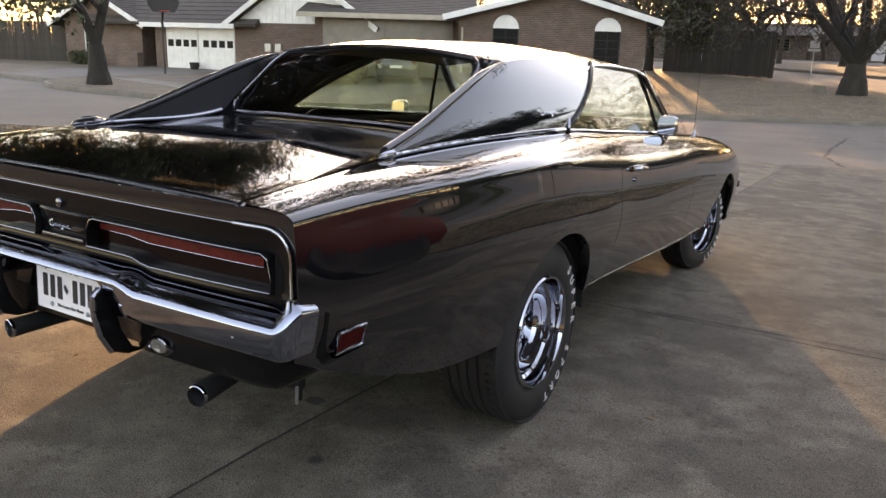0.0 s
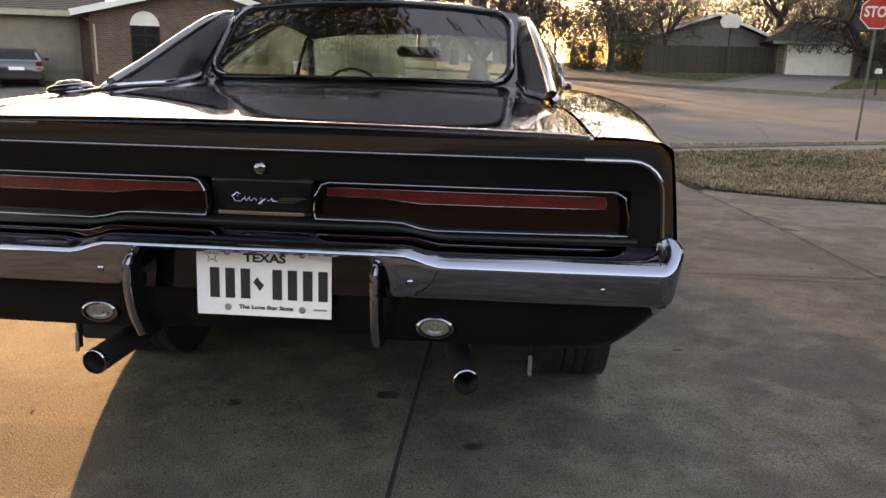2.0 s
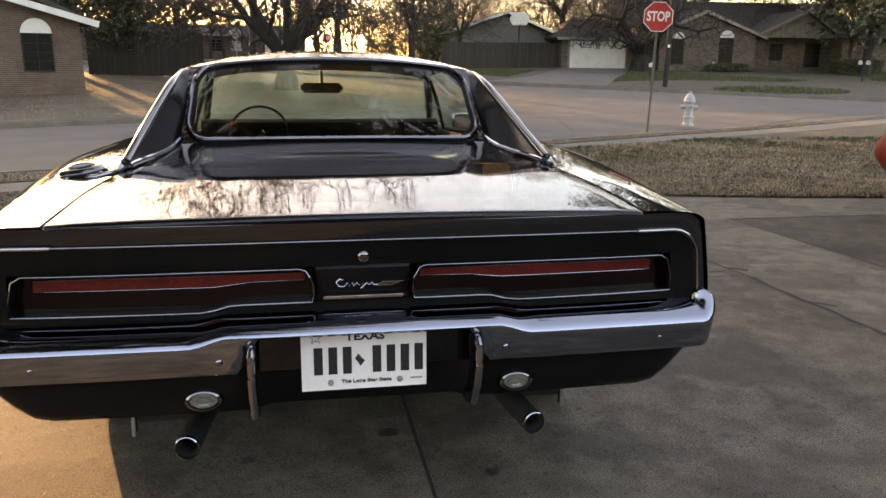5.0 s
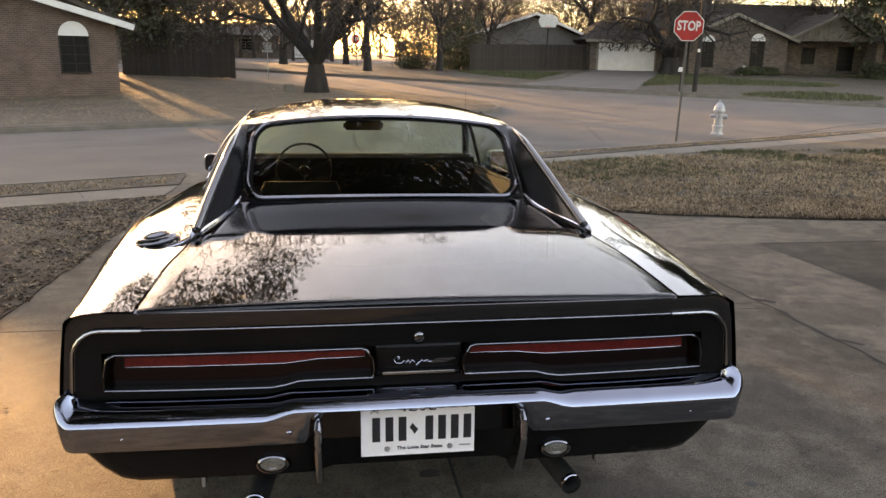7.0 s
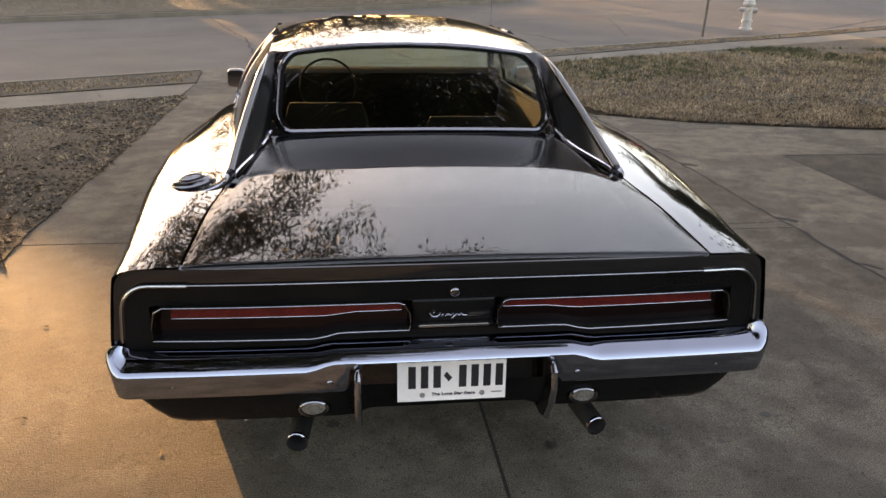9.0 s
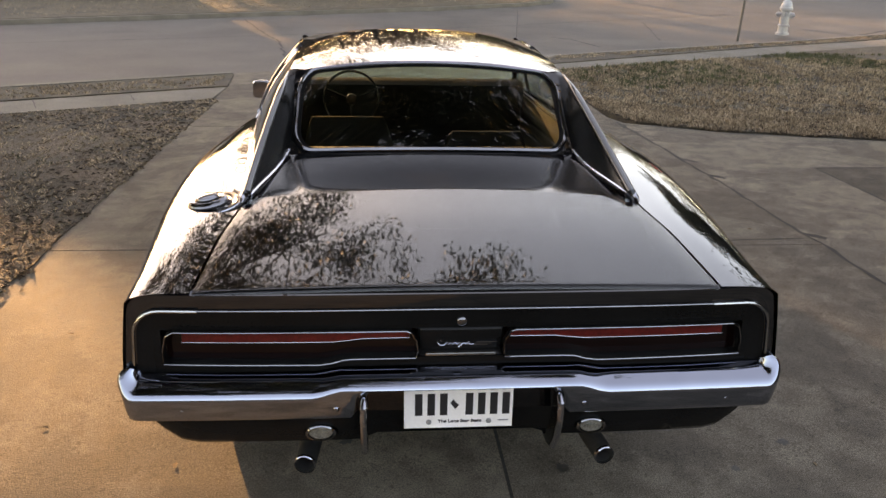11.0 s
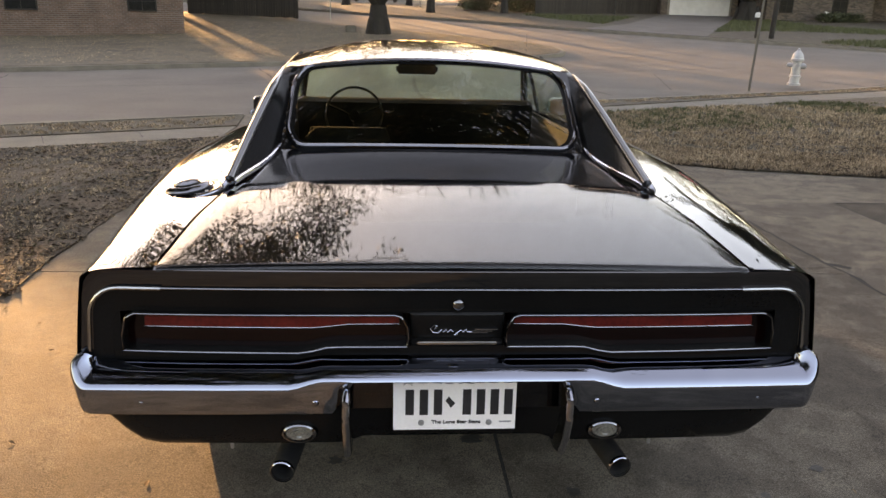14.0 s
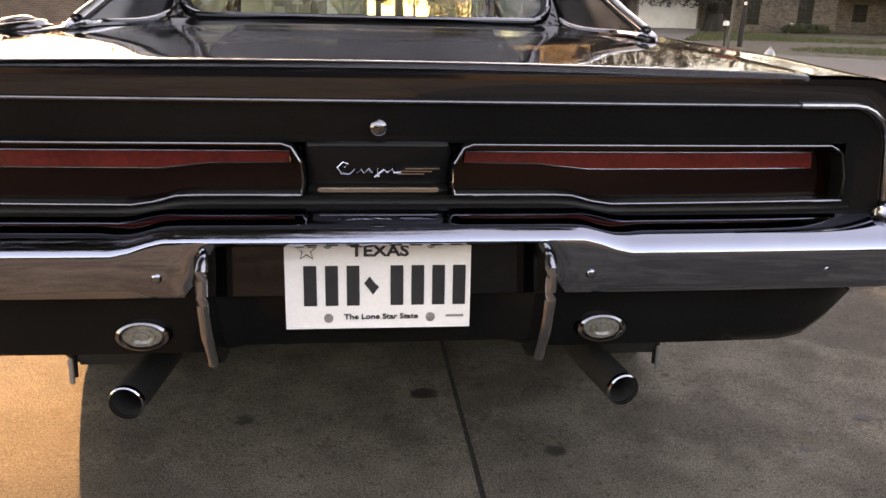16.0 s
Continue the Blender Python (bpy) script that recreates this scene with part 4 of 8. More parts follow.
bm = bmesh.new()
rows = []
for y in [-0.050, -0.0485, -0.046, -0.043, -0.040, -0.032, -0.02, 0.0] + [0.05 * i for i in range(1, 13)] + [0.615]:
    w = lerp_keys(FLANK, y)[0] - 0.009
    front = 0.035 * max(0.0, (y - 0.40) / 0.2) if y > 0.4 else 0.0
    lip = 0.0006 * math.exp(-((y + 0.02) / 0.06) ** 2)
    rows.append([Vector((w * u, y + front * (1 - u * u), deck_z(w * u, y) + lip - (0.010 - math.sqrt(1e-4 - (0.010 - (y + 0.05)) ** 2) if y < -0.04 else 0.0))) for u in [-1 + i / 12 for i in range(25)]])
top = skin(bm, rows)
bmesh.ops.solidify(bm, geom=bm.faces[:], thickness=0.004)
lid = part("boot_lid", bm, PAINT, coupe, "glossy black boot lid mirroring sky and branches", smooth=40)
bm = bmesh.new()
box(bm, -0.69, 0.69, 0.04, 0.64, 0.80, 0.90, 0.01)
part("boot_floor", bm, UNDER, coupe, "dark boot floor under the lid")

# ---- greenhouse ----
RAIL = [(0.585, (0.650, 1.026)), (0.80, (0.641, 1.098)), (1.05, (0.620, 1.198)), (1.30, (0.597, 1.292)), (1.50, (0.585, 1.345)), (1.80, (0.590, 1.372)),
        (2.33, (0.612, 1.382)), (2.87, (0.640, 1.380)), (3.02, (0.648, 1.368))]
INNER = [(0.600, (0.640, 1.020)), (1.075, (0.560, 1.074)), (1.25, (0.552, 1.205)), (1.40, (0.545, 1.310)), (1.46, (0.545, 1.338)), (1.50, (0.545, 1.352))]


def rail(y, side):
    x, z = lerp_keys(RAIL, y)
    return Vector((side * x, y, z))


def inner(y, side):
    x, z = lerp_keys(INNER, y)
    return Vector((side * x, y, z))


def shoulder(y, side, lift=0.004):
    k = lerp_keys(FLANK, y)
    return Vector((side * k[0], y, k[1] + lift))


for side in (1, -1):
    bm = bmesh.new()
    rows = []
    for i in range(33):
        s = i / 32
        b, t = shoulder(0.587 + 1.148 * s, side), rail(0.587 + 1.743 * s, side)
        row = []
        for k in range(13):
            f = k / 12
            p = b.lerp(t, f)
            h = (t - b).length
            p.x += side * 0.10 * h * 4 * f * (1 - f) * 0.55
            row.append(p)
        rows.append(row)
    skin(bm, rows)
    edge = rows[-1]
    part("sail_panel", bm, PAINT, coupe, "glossy black sail panel sloping to the boot", smooth=60)
    bm = bmesh.new()
    tube(bm, edge, 0.013, 8)
    part("window_post", bm, SATIN, coupe, "black rear edge of the side window", smooth=True)
    bm = bmesh.new()
    rows = []
    for i in range(25):
        y = 0.60 + 0.90 * i / 24
        a, b = rail(y, side), inner(y, side)
        rows.append([a, a.lerp(b, 0.33), a.lerp(b, 0.67), b])
    skin(bm, rows)
    part("sail_inner_face", bm, SATIN, coupe, "black inner face of the sail panel", smooth=60)
    # bright mouldings at the foot of the sail, inside and outside, meeting in a tip
    bm = bmesh.new()
    tube(bm, [shoulder(0.575 + 1.16 * i / 20, side, 0.007) for i in range(21)], 0.008, 8)
    part("sail_moulding", bm, CHROME, coupe, "bright moulding along the foot of the sail panel", smooth=True)
    bm = bmesh.new()
    tube(bm, [inner(0.60 + 0.475 * i / 10, side) + Vector((0, 0, 0.006)) for i in range(11)], 0.0085, 8)
    part("inner_moulding", bm, CHROME, coupe, "bright moulding from the rear glass to the sail tip", smooth=True)
    bm = bmesh.new()
    tube(bm, [rail(0.60 + 0.85 * i / 16, side) + Vector((side * 0.002, 0, 0.003)) for i in range(17)], [0.016] * 13 + [0.014, 0.010, 0.006, 0.003], 10)
    part("sail_edge", bm, PAINT, coupe, "rounded black edge of the sail panel", smooth=True)
    bm = bmesh.new()
    p = shoulder(0.575, side, 0.010)
    tube(bm, [p + Vector((-side * 0.004, 0.050, 0.004)), p + Vector((-side * 0.003, 0.020, 0.002)), p + Vector((-side * 0.002, -0.008, -0.003)), p + Vector((-side * 0.002, -0.022, -0.006))], [0.016, 0.014, 0.009, 0.003], 12)
    part("sail_tip", bm, CHROME, coupe, "chrome cap where the sail mouldings meet", smooth=True)

# filler panel between lid and rear glass
bm = bmesh.new()
rows = []
for i in range(15):
    f = i / 14
    row = []
    for u in [-1 + k / 12 for k in range(25)]:
        y0 = 0.622 + 0.035 * (1 - u * u)
        y = y0 + (1.085 - y0) * f
        xi = lerp_keys(INNER, max(y, 0.60))[0] - 0.002
        z = lerp_keys(FLANK, 0.615)[1] + (1.072 - lerp_keys(FLANK, 0.615)[1]) * f + 0.021 * (1 - u * u) * (1 - f)
        z -= 0.006 + 0.016 * math.sin(math.pi * f) * (1 - u * u) ** 0.5 * f
        row.append(Vector((xi * u, y, z)))
    rows.append(row)
skin(bm, rows)
part("tunnel_panel", bm, DUSTY, coupe, "black panel sunk between the sail panels", smooth=60)


def pane_at(u, v):
    """The rear glass: u across, v up."""
    return Vector((u * (0.552 - 0.010 * v), 1.080 + 0.345 * v + 0.035 * (1 - u * u) * (1 - v) + 0.02 * (1 - u * u) * v,
                   1.070 + 0.272 * v + 0.042 * (1 - u * u) * v))


def rounded(n, hx, v0, v1, r, ry):
    """A rounded outline in pane coordinates."""
    out = []
    for cx, cy, a0 in ((hx - r, v1 - ry, 0), (-hx + r, v1 - ry, 90), (-hx + r, v0 + ry, 180), (hx - r, v0 + ry, 270)):
        for k in range(n + 1):
            a = radians(a0 + 90 * k / n)
            out.append((cx + r * math.cos(a), cy + ry * math.sin(a)))
    full = []
    for i, p in enumerate(out):
        q = out[(i + 1) % len(out)]
        full.append(p)
        if math.hypot(q[0] - p[0], q[1] - p[1]) > 0.2:
            full += [(p[0] + (q[0] - p[0]) * k / 12, p[1] + (q[1] - p[1]) * k / 12) for k in range(1, 12)]
    return full


bm = bmesh.new()
skin(bm, [[pane_at(-0.985 + 1.97 * i / 20, 0.01 + 0.98 * j / 10) for i in range(21)] for j in range(11)])
rear_glass = part("rear_window", bm, GLASS, coupe, "smoked rear window glass with sky reflections", smooth=True)
rear_glass.visible_shadow = False
outline = rounded(8, 0.985, 0.015, 0.985, 0.13, 0.26)
bm = bmesh.new()
tube(bm, [pane_at(u, v) + Vector((0, -0.007, 0.004)) for u, v in outline], 0.0085, 8, closed=True)
part("window_frame", bm, BEZEL, rear_glass, "bright rear window surround", smooth=True)
bm = bmesh.new()
inn = rounded(8, 0.945, 0.045, 0.94, 0.12, 0.23)
vo, vi = [bm.verts.new(pane_at(u, v) + Vector((0, -0.003, 0.002))) for u, v in outline], [bm.verts.new(pane_at(u, v) + Vector((0, -0.003, 0.002))) for u, v in inn]
for i in range(len(vo)):
    j = (i + 1) % len(vo)
    bm.faces.new((vo[i], vo[j], vi[j], vi[i]))
part("window_seal", bm, SATIN, rear_glass, "black rubber seal")
# corner fillers between the rounded glass and the body
bm = bmesh.new()
sq = [(max(-1.025, min(1.025, u * 1.25)), max(-0.05, min(1.02, 0.5 + (v - 0.5) * 1.25))) for u, v in outline]
va, vb = [bm.verts.new(pane_at(u, v) + Vector((0, -0.002, 0.0))) for u, v in outline], [bm.verts.new(pane_at(u, v) + Vector((0, -0.002, 0.0))) for u, v in sq]
for i in range(len(va)):
    j = (i + 1) % len(va)
    bm.faces.new((va[i], va[j], vb[j], vb[i]))
bmesh.ops.remove_doubles(bm, verts=bm.verts[:], dist=1e-4)
part("window_surround", bm, PAINT, coupe, "black panel round the rear window", smooth=True)

# roof
bm = bmesh.new()
rows = []
CROWN = [(1.42, (1.386,)), (1.60, (1.416,)), (1.80, (1.437,)), (2.20, (1.458,)), (2.60, (1.457,)), (3.07, (1.420,))]
for i in range(-1, 37):
    f = max(i, 0) / 36
    row = []
    for u in [-1 + k / 18 for k in range(37)]:
        e = min(max((abs(u) - 0.84) / 0.16, 0.0), 1.0)
        start = 1.428 + 0.018 * (1 - u * u) + 0.070 * e * e * (3 - 2 * e)
        y = start + (3.02 + 0.05 * (1 - u * u) - start) * f
        x, z = lerp_keys(RAIL, min(y, 3.02))
        z += (lerp_keys(CROWN, y)[0] - z) * (1 - abs(u) ** 2.6)
        row.append(Vector((x * u, y - (0.004 if i < 0 else 0), z - (0.018 if i < 0 else 0))))
    rows.append(row)
skin(bm, rows)
part("roof", bm, PAINT, coupe, "glossy black roof mirroring bare branches", smooth=60)
bm = bmesh.new()
skin(bm, [[p * 1.0 - Vector((p.x * 0.02, 0, 0.022)) for p in row] for row in rows[1:]])
part("headlining", bm, CARPET, coupe, "dark headlining", smooth=True)

# windscreen and pillars
def screen_at(u, v):
    return Vector((u * (0.735 - 0.095 * v), 3.50 - 0.46 * v + 0.10 * (1 - u * u), 1.028 + 0.338 * v + 0.03 * (1 - u * u) * v))


bm = bmesh.new()
skin(bm, [[screen_at(-1 + 2 * i / 16, j / 8) for i in range(17)] for j in range(9)])
screen = part("windscreen", bm, HAZE, coupe, "windscreen hazy in low sun", smooth=True)
screen.visible_shadow = False
for side in (1, -1):
    bm = bmesh.new()
    tube(bm, [screen_at(side * 1.01, v / 8) for v in range(9)], 0.022, 8)
    part("pillar", bm, PAINT, coupe, "black windscreen pillar", smooth=True)
    bm = bmesh.new()
    path = [Vector((side * 0.772, 1.74, 1.086)), Vector((side * 0.745, 1.80, 1.14)), Vector((side * 0.690, 2.02, 1.26)), Vector((side * 0.640, 2.22, 1.345)), Vector((side * 0.622, 2.36, 1.372)),
            Vector((side * 0.632, 2.60, 1.378)), Vector((side * 0.650, 2.90, 1.372)), Vector((side * 0.668, 3.04, 1.345)), Vector((side * 0.745, 3.44, 1.045))]
    tube(bm, path, 0.011, 8)
    part("drip_rail", bm, CHROME, coupe, "bright side window surround", smooth=True)
    bm = bmesh.new()
    low = [Vector((side * lerp_keys(FLANK, y)[0] - side * 0.012, y, lerp_keys(FLANK, y)[1] - 0.004)) for y in (1.76, 2.0, 2.3, 2.6, 2.9, 3.15, 3.40)]
    high = [Vector((side * 0.762, 1.77, 1.10)), Vector((side * 0.695, 2.02, 1.255)), Vector((side * 0.630, 2.30, 1.362)), Vector((side * 0.625, 2.55, 1.372)), Vector((side * 0.645, 2.9, 1.366)), Vector((side * 0.672, 3.08, 1.31)), Vector((side * 0.735, 3.41, 1.055))]
    skin(bm, [low, [a.lerp(b, 0.5) + Vector((side * 0.01, 0, 0)) for a, b in zip(low, high)], high])
    pane = part("side_window", bm, SIDE_HAZE, coupe, "side window glass", smooth=True)
    pane.visible_shadow = False
    bm = bmesh.new()
    tube(bm, [Vector((side * 0.653, 2.97, 1.362)), Vector((side * 0.712, 3.03, 1.20)), Vector((side * 0.762, 3.08, 1.04))], 0.011, 8)
    part("vent_divider", bm, SATIN, coupe, "dark upright bar behind the vent window", smooth=True)
    bm = bmesh.new()
    tube(bm, [Vector((side * (lerp_keys(FLANK, y)[0] + 0.006), y, lerp_keys(FLANK, y)[1] + 0.004)) for y in [1.76 + 0.17 * i for i in range(11)]], 0.006, 6)
    part("belt_moulding", bm, CHROME, coupe, "bright belt moulding below the side window", smooth=True)

# bonnet and nose
bm = bmesh.new()
rows = []
for i in range(25):
    y = 3.42 + 1.70 * i / 24
    k = lerp_keys(FLANK, min(y, 5.1))
    rows.append([Vector((k[0] * u * 0.995, y, k[1] + 0.03 * (1 - u * u) - 0.02 * math.exp(-((abs(u) - 0.45) / 0.12) ** 2))) for u in [-1 + j / 12 for j in range(25)]])
skin(bm, rows)
part("bonnet", bm, PAINT, coupe, "black bonnet", smooth=60)
bm = bmesh.new()
nose = [curve_points(flank(5.10), 12)]
skin(bm, [[Vector((s * x, 5.10 + 0.02 * (1 - abs(s)), z)) for x, z in nose[0]] for s in (1, 0.5, 0, -0.5, -1)])
part("nose_panel", bm, SATIN, coupe, "black nose panel", smooth=True)

# ---- tail panel ----
def bumper_rise(x):
    """1 over the plate, 0 outboard."""
    f = min(max((abs(x) - 0.315) / 0.085, 0), 1)
    return 1 - f * f * (3 - 2 * f)


def tail_y(x):
    return -0.060 + 0.024 * min(abs(x) / 0.86, 1.0) ** 4


def tail_loop(hx, zt, zb, r, lean=0.0):
    """From low on one side over the top to the other, as (x, z)."""
    pts = [(hx + lean, zb), (hx + lean * 0.5, (zb + zt - r) / 2), (hx, zt - r)]
    pts += [(hx - r + r * math.cos(radians(a)), zt - r + r * math.sin(radians(a))) for a in range(15, 91, 15)]
    pts += [((hx - r) * (1 - k / 8), zt) for k in range(1, 9)]
    return pts + [(-x, z) for x, z in pts[-2::-1]]


outer = tail_loop(0.873, 0.945, 0.655, 0.055, 0.024)
lip1 = tail_loop(0.862, 0.900, 0.665, 0.075, 0.010)
lip2 = tail_loop(0.852, 0.893, 0.670, 0.072, 0.010)
deep = tail_loop(0.813, 0.8425, 0.690, 0.050, 0.0)


def ring(loop, dy):
    return [Vector((x, tail_y(x) + dy, z)) for x, z in loop]


bm = bmesh.new()
skin(bm, [[p + Vector((0, 0.012, 0.000)) for p in ring(outer, 0.006)], [p + Vector((p.x * -0.004, 0, -0.006)) for p in ring(outer, 0.0)], ring(lip1, 0.0), ring(lip2, 0.004)])
part("tail_surround", bm, PAINT, coupe, "glossy black surround of the tail panel", smooth=35)
bm = bmesh.new()
skin(bm, [ring(lip2, 0.004), ring(tail_loop(0.846, 0.886, 0.674, 0.068, 0.008), 0.007), ring(tail_loop(0.836, 0.868, 0.680, 0.060, 0.004), 0.012), ring(tail_loop(0.818, 0.848, 0.686, 0.052, 0.0), 0.017), ring(deep, 0.019)])
part("recess_edge", bm, SATIN, coupe, "satin black slope into the tail panel", smooth=60)


def lamp_foot(x):
    """The lower edge of a lamp, stepping up towards the middle."""
    return float(np.interp(abs(x), (0.12, 0.28, 0.312, 0.345, 0.378, 0.786), (0.7535, 0.7535, 0.752, 0.743, 0.738, 0.741)))


bm = bmesh.new()
WIDE = [-0.814 + 1.628 * k / 60 for k in range(61)]
skin(bm, [[Vector((x, tail_y(x) + d, z)) for x in WIDE] for z, d in ((0.843, 0.0185), (0.836, 0.019), (0.832, 0.021))])
skin(bm, [[Vector((x, tail_y(x) + d, (lamp_foot(x) - 0.005) * (1 - f) + (0.700 + 0.012 * bumper_rise(x)) * f)) for x in WIDE] for f, d in ((0.0, 0.021), (0.35, 0.020), (0.6, 0.017), (0.8, 0.019), (0.93, 0.018), (1.0, 0.017))])
for side in (1, -1):
    skin(bm, [[Vector((side * x, tail_y(x) + 0.0185, z)) for x in (0.792, 0.803, 0.814)] for z in (0.834, 0.80, 0.77, 0.735)])
part("tail_panel", bm, SATIN, coupe, "satin black tail panel between trim and bumper", smooth=60)
bm = bmesh.new()
trim_loop = [p for p in tail_loop(0.857, 0.8965, 0.738, 0.073, 0.006)]
tube(bm, [Vector((x, tail_y(x) - 0.002, z)) for x, z in trim_loop], 0.0027, 8)
part("tail_moulding", bm, BEZEL, coupe, "thin bright moulding round the tail panel", smooth=True)
for side in (1, -1):
    bm = bmesh.new()
    tube(bm, [Vector((side * x, tail_y(x) - 0.004, z)) for x, z in trim_loop[:11] if x > 0.68], 0.0048, 8)
    part("corner_moulding", bm, TRIM, coupe, "wider bright corner moulding", smooth=True)
# middle bridge between the lamps, creased over a pale strip built as its highlight
bm = bmesh.new()
skin(bm, [[Vector((x, tail_y(0) + 0.0165 + side_back + back, z)) for x, side_back in ((-0.117, 0.020), (-0.114, 0.005), (-0.107, 0.0), (-0.06, -0.001), (0, -0.001), (0.06, -0.001), (0.107, 0.0), (0.114, 0.005), (0.117, 0.020))]
          for z, back in ((0.834, 0.004), (0.830, 0.001), (0.825, 0.0), (0.80, 0.005), (0.772, 0.0115), (0.7655, 0.0125), (0.7635, 0.006), (0.755, 0.0), (0.750, 0.004), (0.744, 0.006))])
part("bridge", bm, SATIN, coupe, "satin black bridge between the tail lamps", smooth=60)
# metal strip stands in for light reflected along the crease
bm = bmesh.new()
box(bm, -0.096, 0.096, tail_y(0) + 0.0125, tail_y(0) + 0.022, 0.7535, 0.7615, 0.002)
part("crease_highlight", bm, TRIM, coupe, "narrow bright strip in place of a crease reflection under the emblem", smooth=True)
# lock
bm = bmesh.new()
lathe(bm, [(0.0, 0.016), (0.005, 0.015), (0.006, 0.013), (0.013, 0.012), (0.0165, 0.009), (0.018, 0.0), (0.018, -0.02)], Matrix.Translation((0, -0.046, 0.856)) @ Matrix.Scale(0.78, 4) @ Matrix.Rotation(radians(90), 4, "X"), 24)
part("boot_lock", bm, BEZEL, coupe, "round steel boot lock", smooth=True)
# emblem on the tail and the sails: plain chrome strokes
def emblem(m, s):
    bm = bmesh.new()
    stroke = [(-0.5, 0.10), (-0.42, 0.20), (-0.52, 0.24), (-0.62, 0.10), (-0.56, -0.08), (-0.40, -0.10), (-0.30, 0.06), (-0.26, -0.08), (-0.18, 0.05), (-0.14, -0.08), (-0.04, 0.05), (0.02, -0.07),
              (0.12, 0.05), (0.14, -0.18), (0.06, -0.20), (0.24, 0.03), (0.30, -0.06), (0.40, 0.06), (0.42, -0.06), (0.56, -0.05)]
    tube(bm, [m @ Vector((x * s, z * s * 0.62, 0.003)) for x, z in stroke], 0.013 * s + 0.0006, 6)
    return bm


tail_m = Matrix.Translation((-0.012, tail_y(0) + 0.0215, 0.787)) @ Matrix.Rotation(radians(-11), 4, "X") @ Matrix.Rotation(radians(90), 4, "X")
bm = emblem(tail_m, 0.085)
part("emblem", bm, CHROME, coupe, "flowing chrome emblem on the tail", smooth=True)
bm = bmesh.new()
for dz in (0.006, 0.0, -0.006):
    box(bm, 0.036 + dz, 0.085 + dz * 2, tail_y(0) + 0.0185, tail_y(0) + 0.025, 0.7855 + dz * 0.7, 0.7875 + dz * 0.7)
part("emblem_bars", bm, CHROME, coupe, "small chrome bars beside the emblem")

# tail lamps
def lamp_outline(grow=0.0):
    g = grow
    pts = [(0.136 - g * 0.3, 0.822 + g), (0.150, 0.827 + g), (0.758, 0.827 + g), (0.776 + g, 0.815 + g), (0.786 + g, 0.775), (0.785 + g, 0.741 - g), (0.378, 0.738 - g), (0.345, 0.743 - g), (0.312, 0.752 - g), (0.28, 0.7535 - g),
           (0.124 - g, 0.7535 - g), (0.120 - g, 0.770), (0.123 - g, 0.800)]
    return pts


def dense(loop, step=0.03):
    """The closed outline with points no further apart than step."""
    out = []
    for p, q in zip(loop, loop[1:] + loop[:1]):
        n = max(1, int(math.hypot(q[0] - p[0], q[1] - p[1]) / step))
        out += [(p[0] + (q[0] - p[0]) * k / n, p[1] + (q[1] - p[1]) * k / n) for k in range(n)]
    return out


def lens_grid(bm, side, tops, bottoms, dy):
    """A lens face with depth, following the panel's sweep."""
    x0, x1 = tops[0][0], tops[-1][0]
    rows = []
    for k in range(49):
        x = x0 + (x1 - x0) * k / 48
        zt = float(np.interp(x, [p[0] for p in tops], [p[1] for p in tops]))
        zb = float(np.interp(x, [p[0] for p in bottoms], [p[1] for p in bottoms]))
        y = tail_y(x) + dy
        rows.append([Vector((side * x, y + 0.03, zt)), Vector((side * x, y, zt)), Vector((side * x, y, (zt + zb) / 2)), Vector((side * x, y, zb)), Vector((side * x, y + 0.03, zb))])
    skin(bm, rows)


for side in (1, -1):
    bm = bmesh.new()
    lens_grid(bm, side, [(0.121, 0.822), (0.140, 0.827), (0.760, 0.827), (0.786, 0.800)], [(0.121, 0.7535), (0.28, 0.7535), (0.312, 0.752), (0.345, 0.743), (0.378, 0.738), (0.786, 0.741)], 0.044)
    lamp = part("tail_lamp", bm, LENS_DARK, coupe, "long dark red tail lamp with stepped lower edge")
    bm = bmesh.new()
    tube(bm, [Vector((side * x, tail_y(x) + 0.008, z)) for x, z in dense(lamp_outline(0.003))], 0.0022, 8, closed=True)
    part("bezel", bm, BEZEL, lamp, "thin chrome bezel", smooth=True)
    bm = bmesh.new()
    skin(bm, [[Vector((side * x, tail_y(x) + dy, z)) for x, z in dense(lamp_outline(g))] for g, dy in ((0.0005, 0.050), (0.0010, 0.010), (0.0045, 0.008), (0.0060, 0.012), (0.0075, 0.024))], close=True)
    part("housing", bm, SATIN, lamp, "black lamp housing", smooth=40)
    strip = [(0.140, 0.817), (0.742, 0.817), (0.744, 0.789), (0.345, 0.788), (0.30, 0.7925), (0.262, 0.797), (0.138, 0.798)]
    bm = bmesh.new()
    lens_grid(bm, side, [(0.139, 0.817), (0.743, 0.817)], [(0.139, 0.798), (0.262, 0.797), (0.30, 0.7925), (0.345, 0.788), (0.743, 0.789)], 0.0385)
    part("reflector", bm, LENS_STRIP, lamp, "ribbed deep red upper lens")
    bm = bmesh.new()
    tube(bm, [Vector((side * x, tail_y(x) + 0.0375, z)) for x, z in dense(strip)], 0.0014, 6, closed=True)
    part("lens_trim", bm, TRIM, lamp, "hair-thin bright outline of the lens", smooth=True)

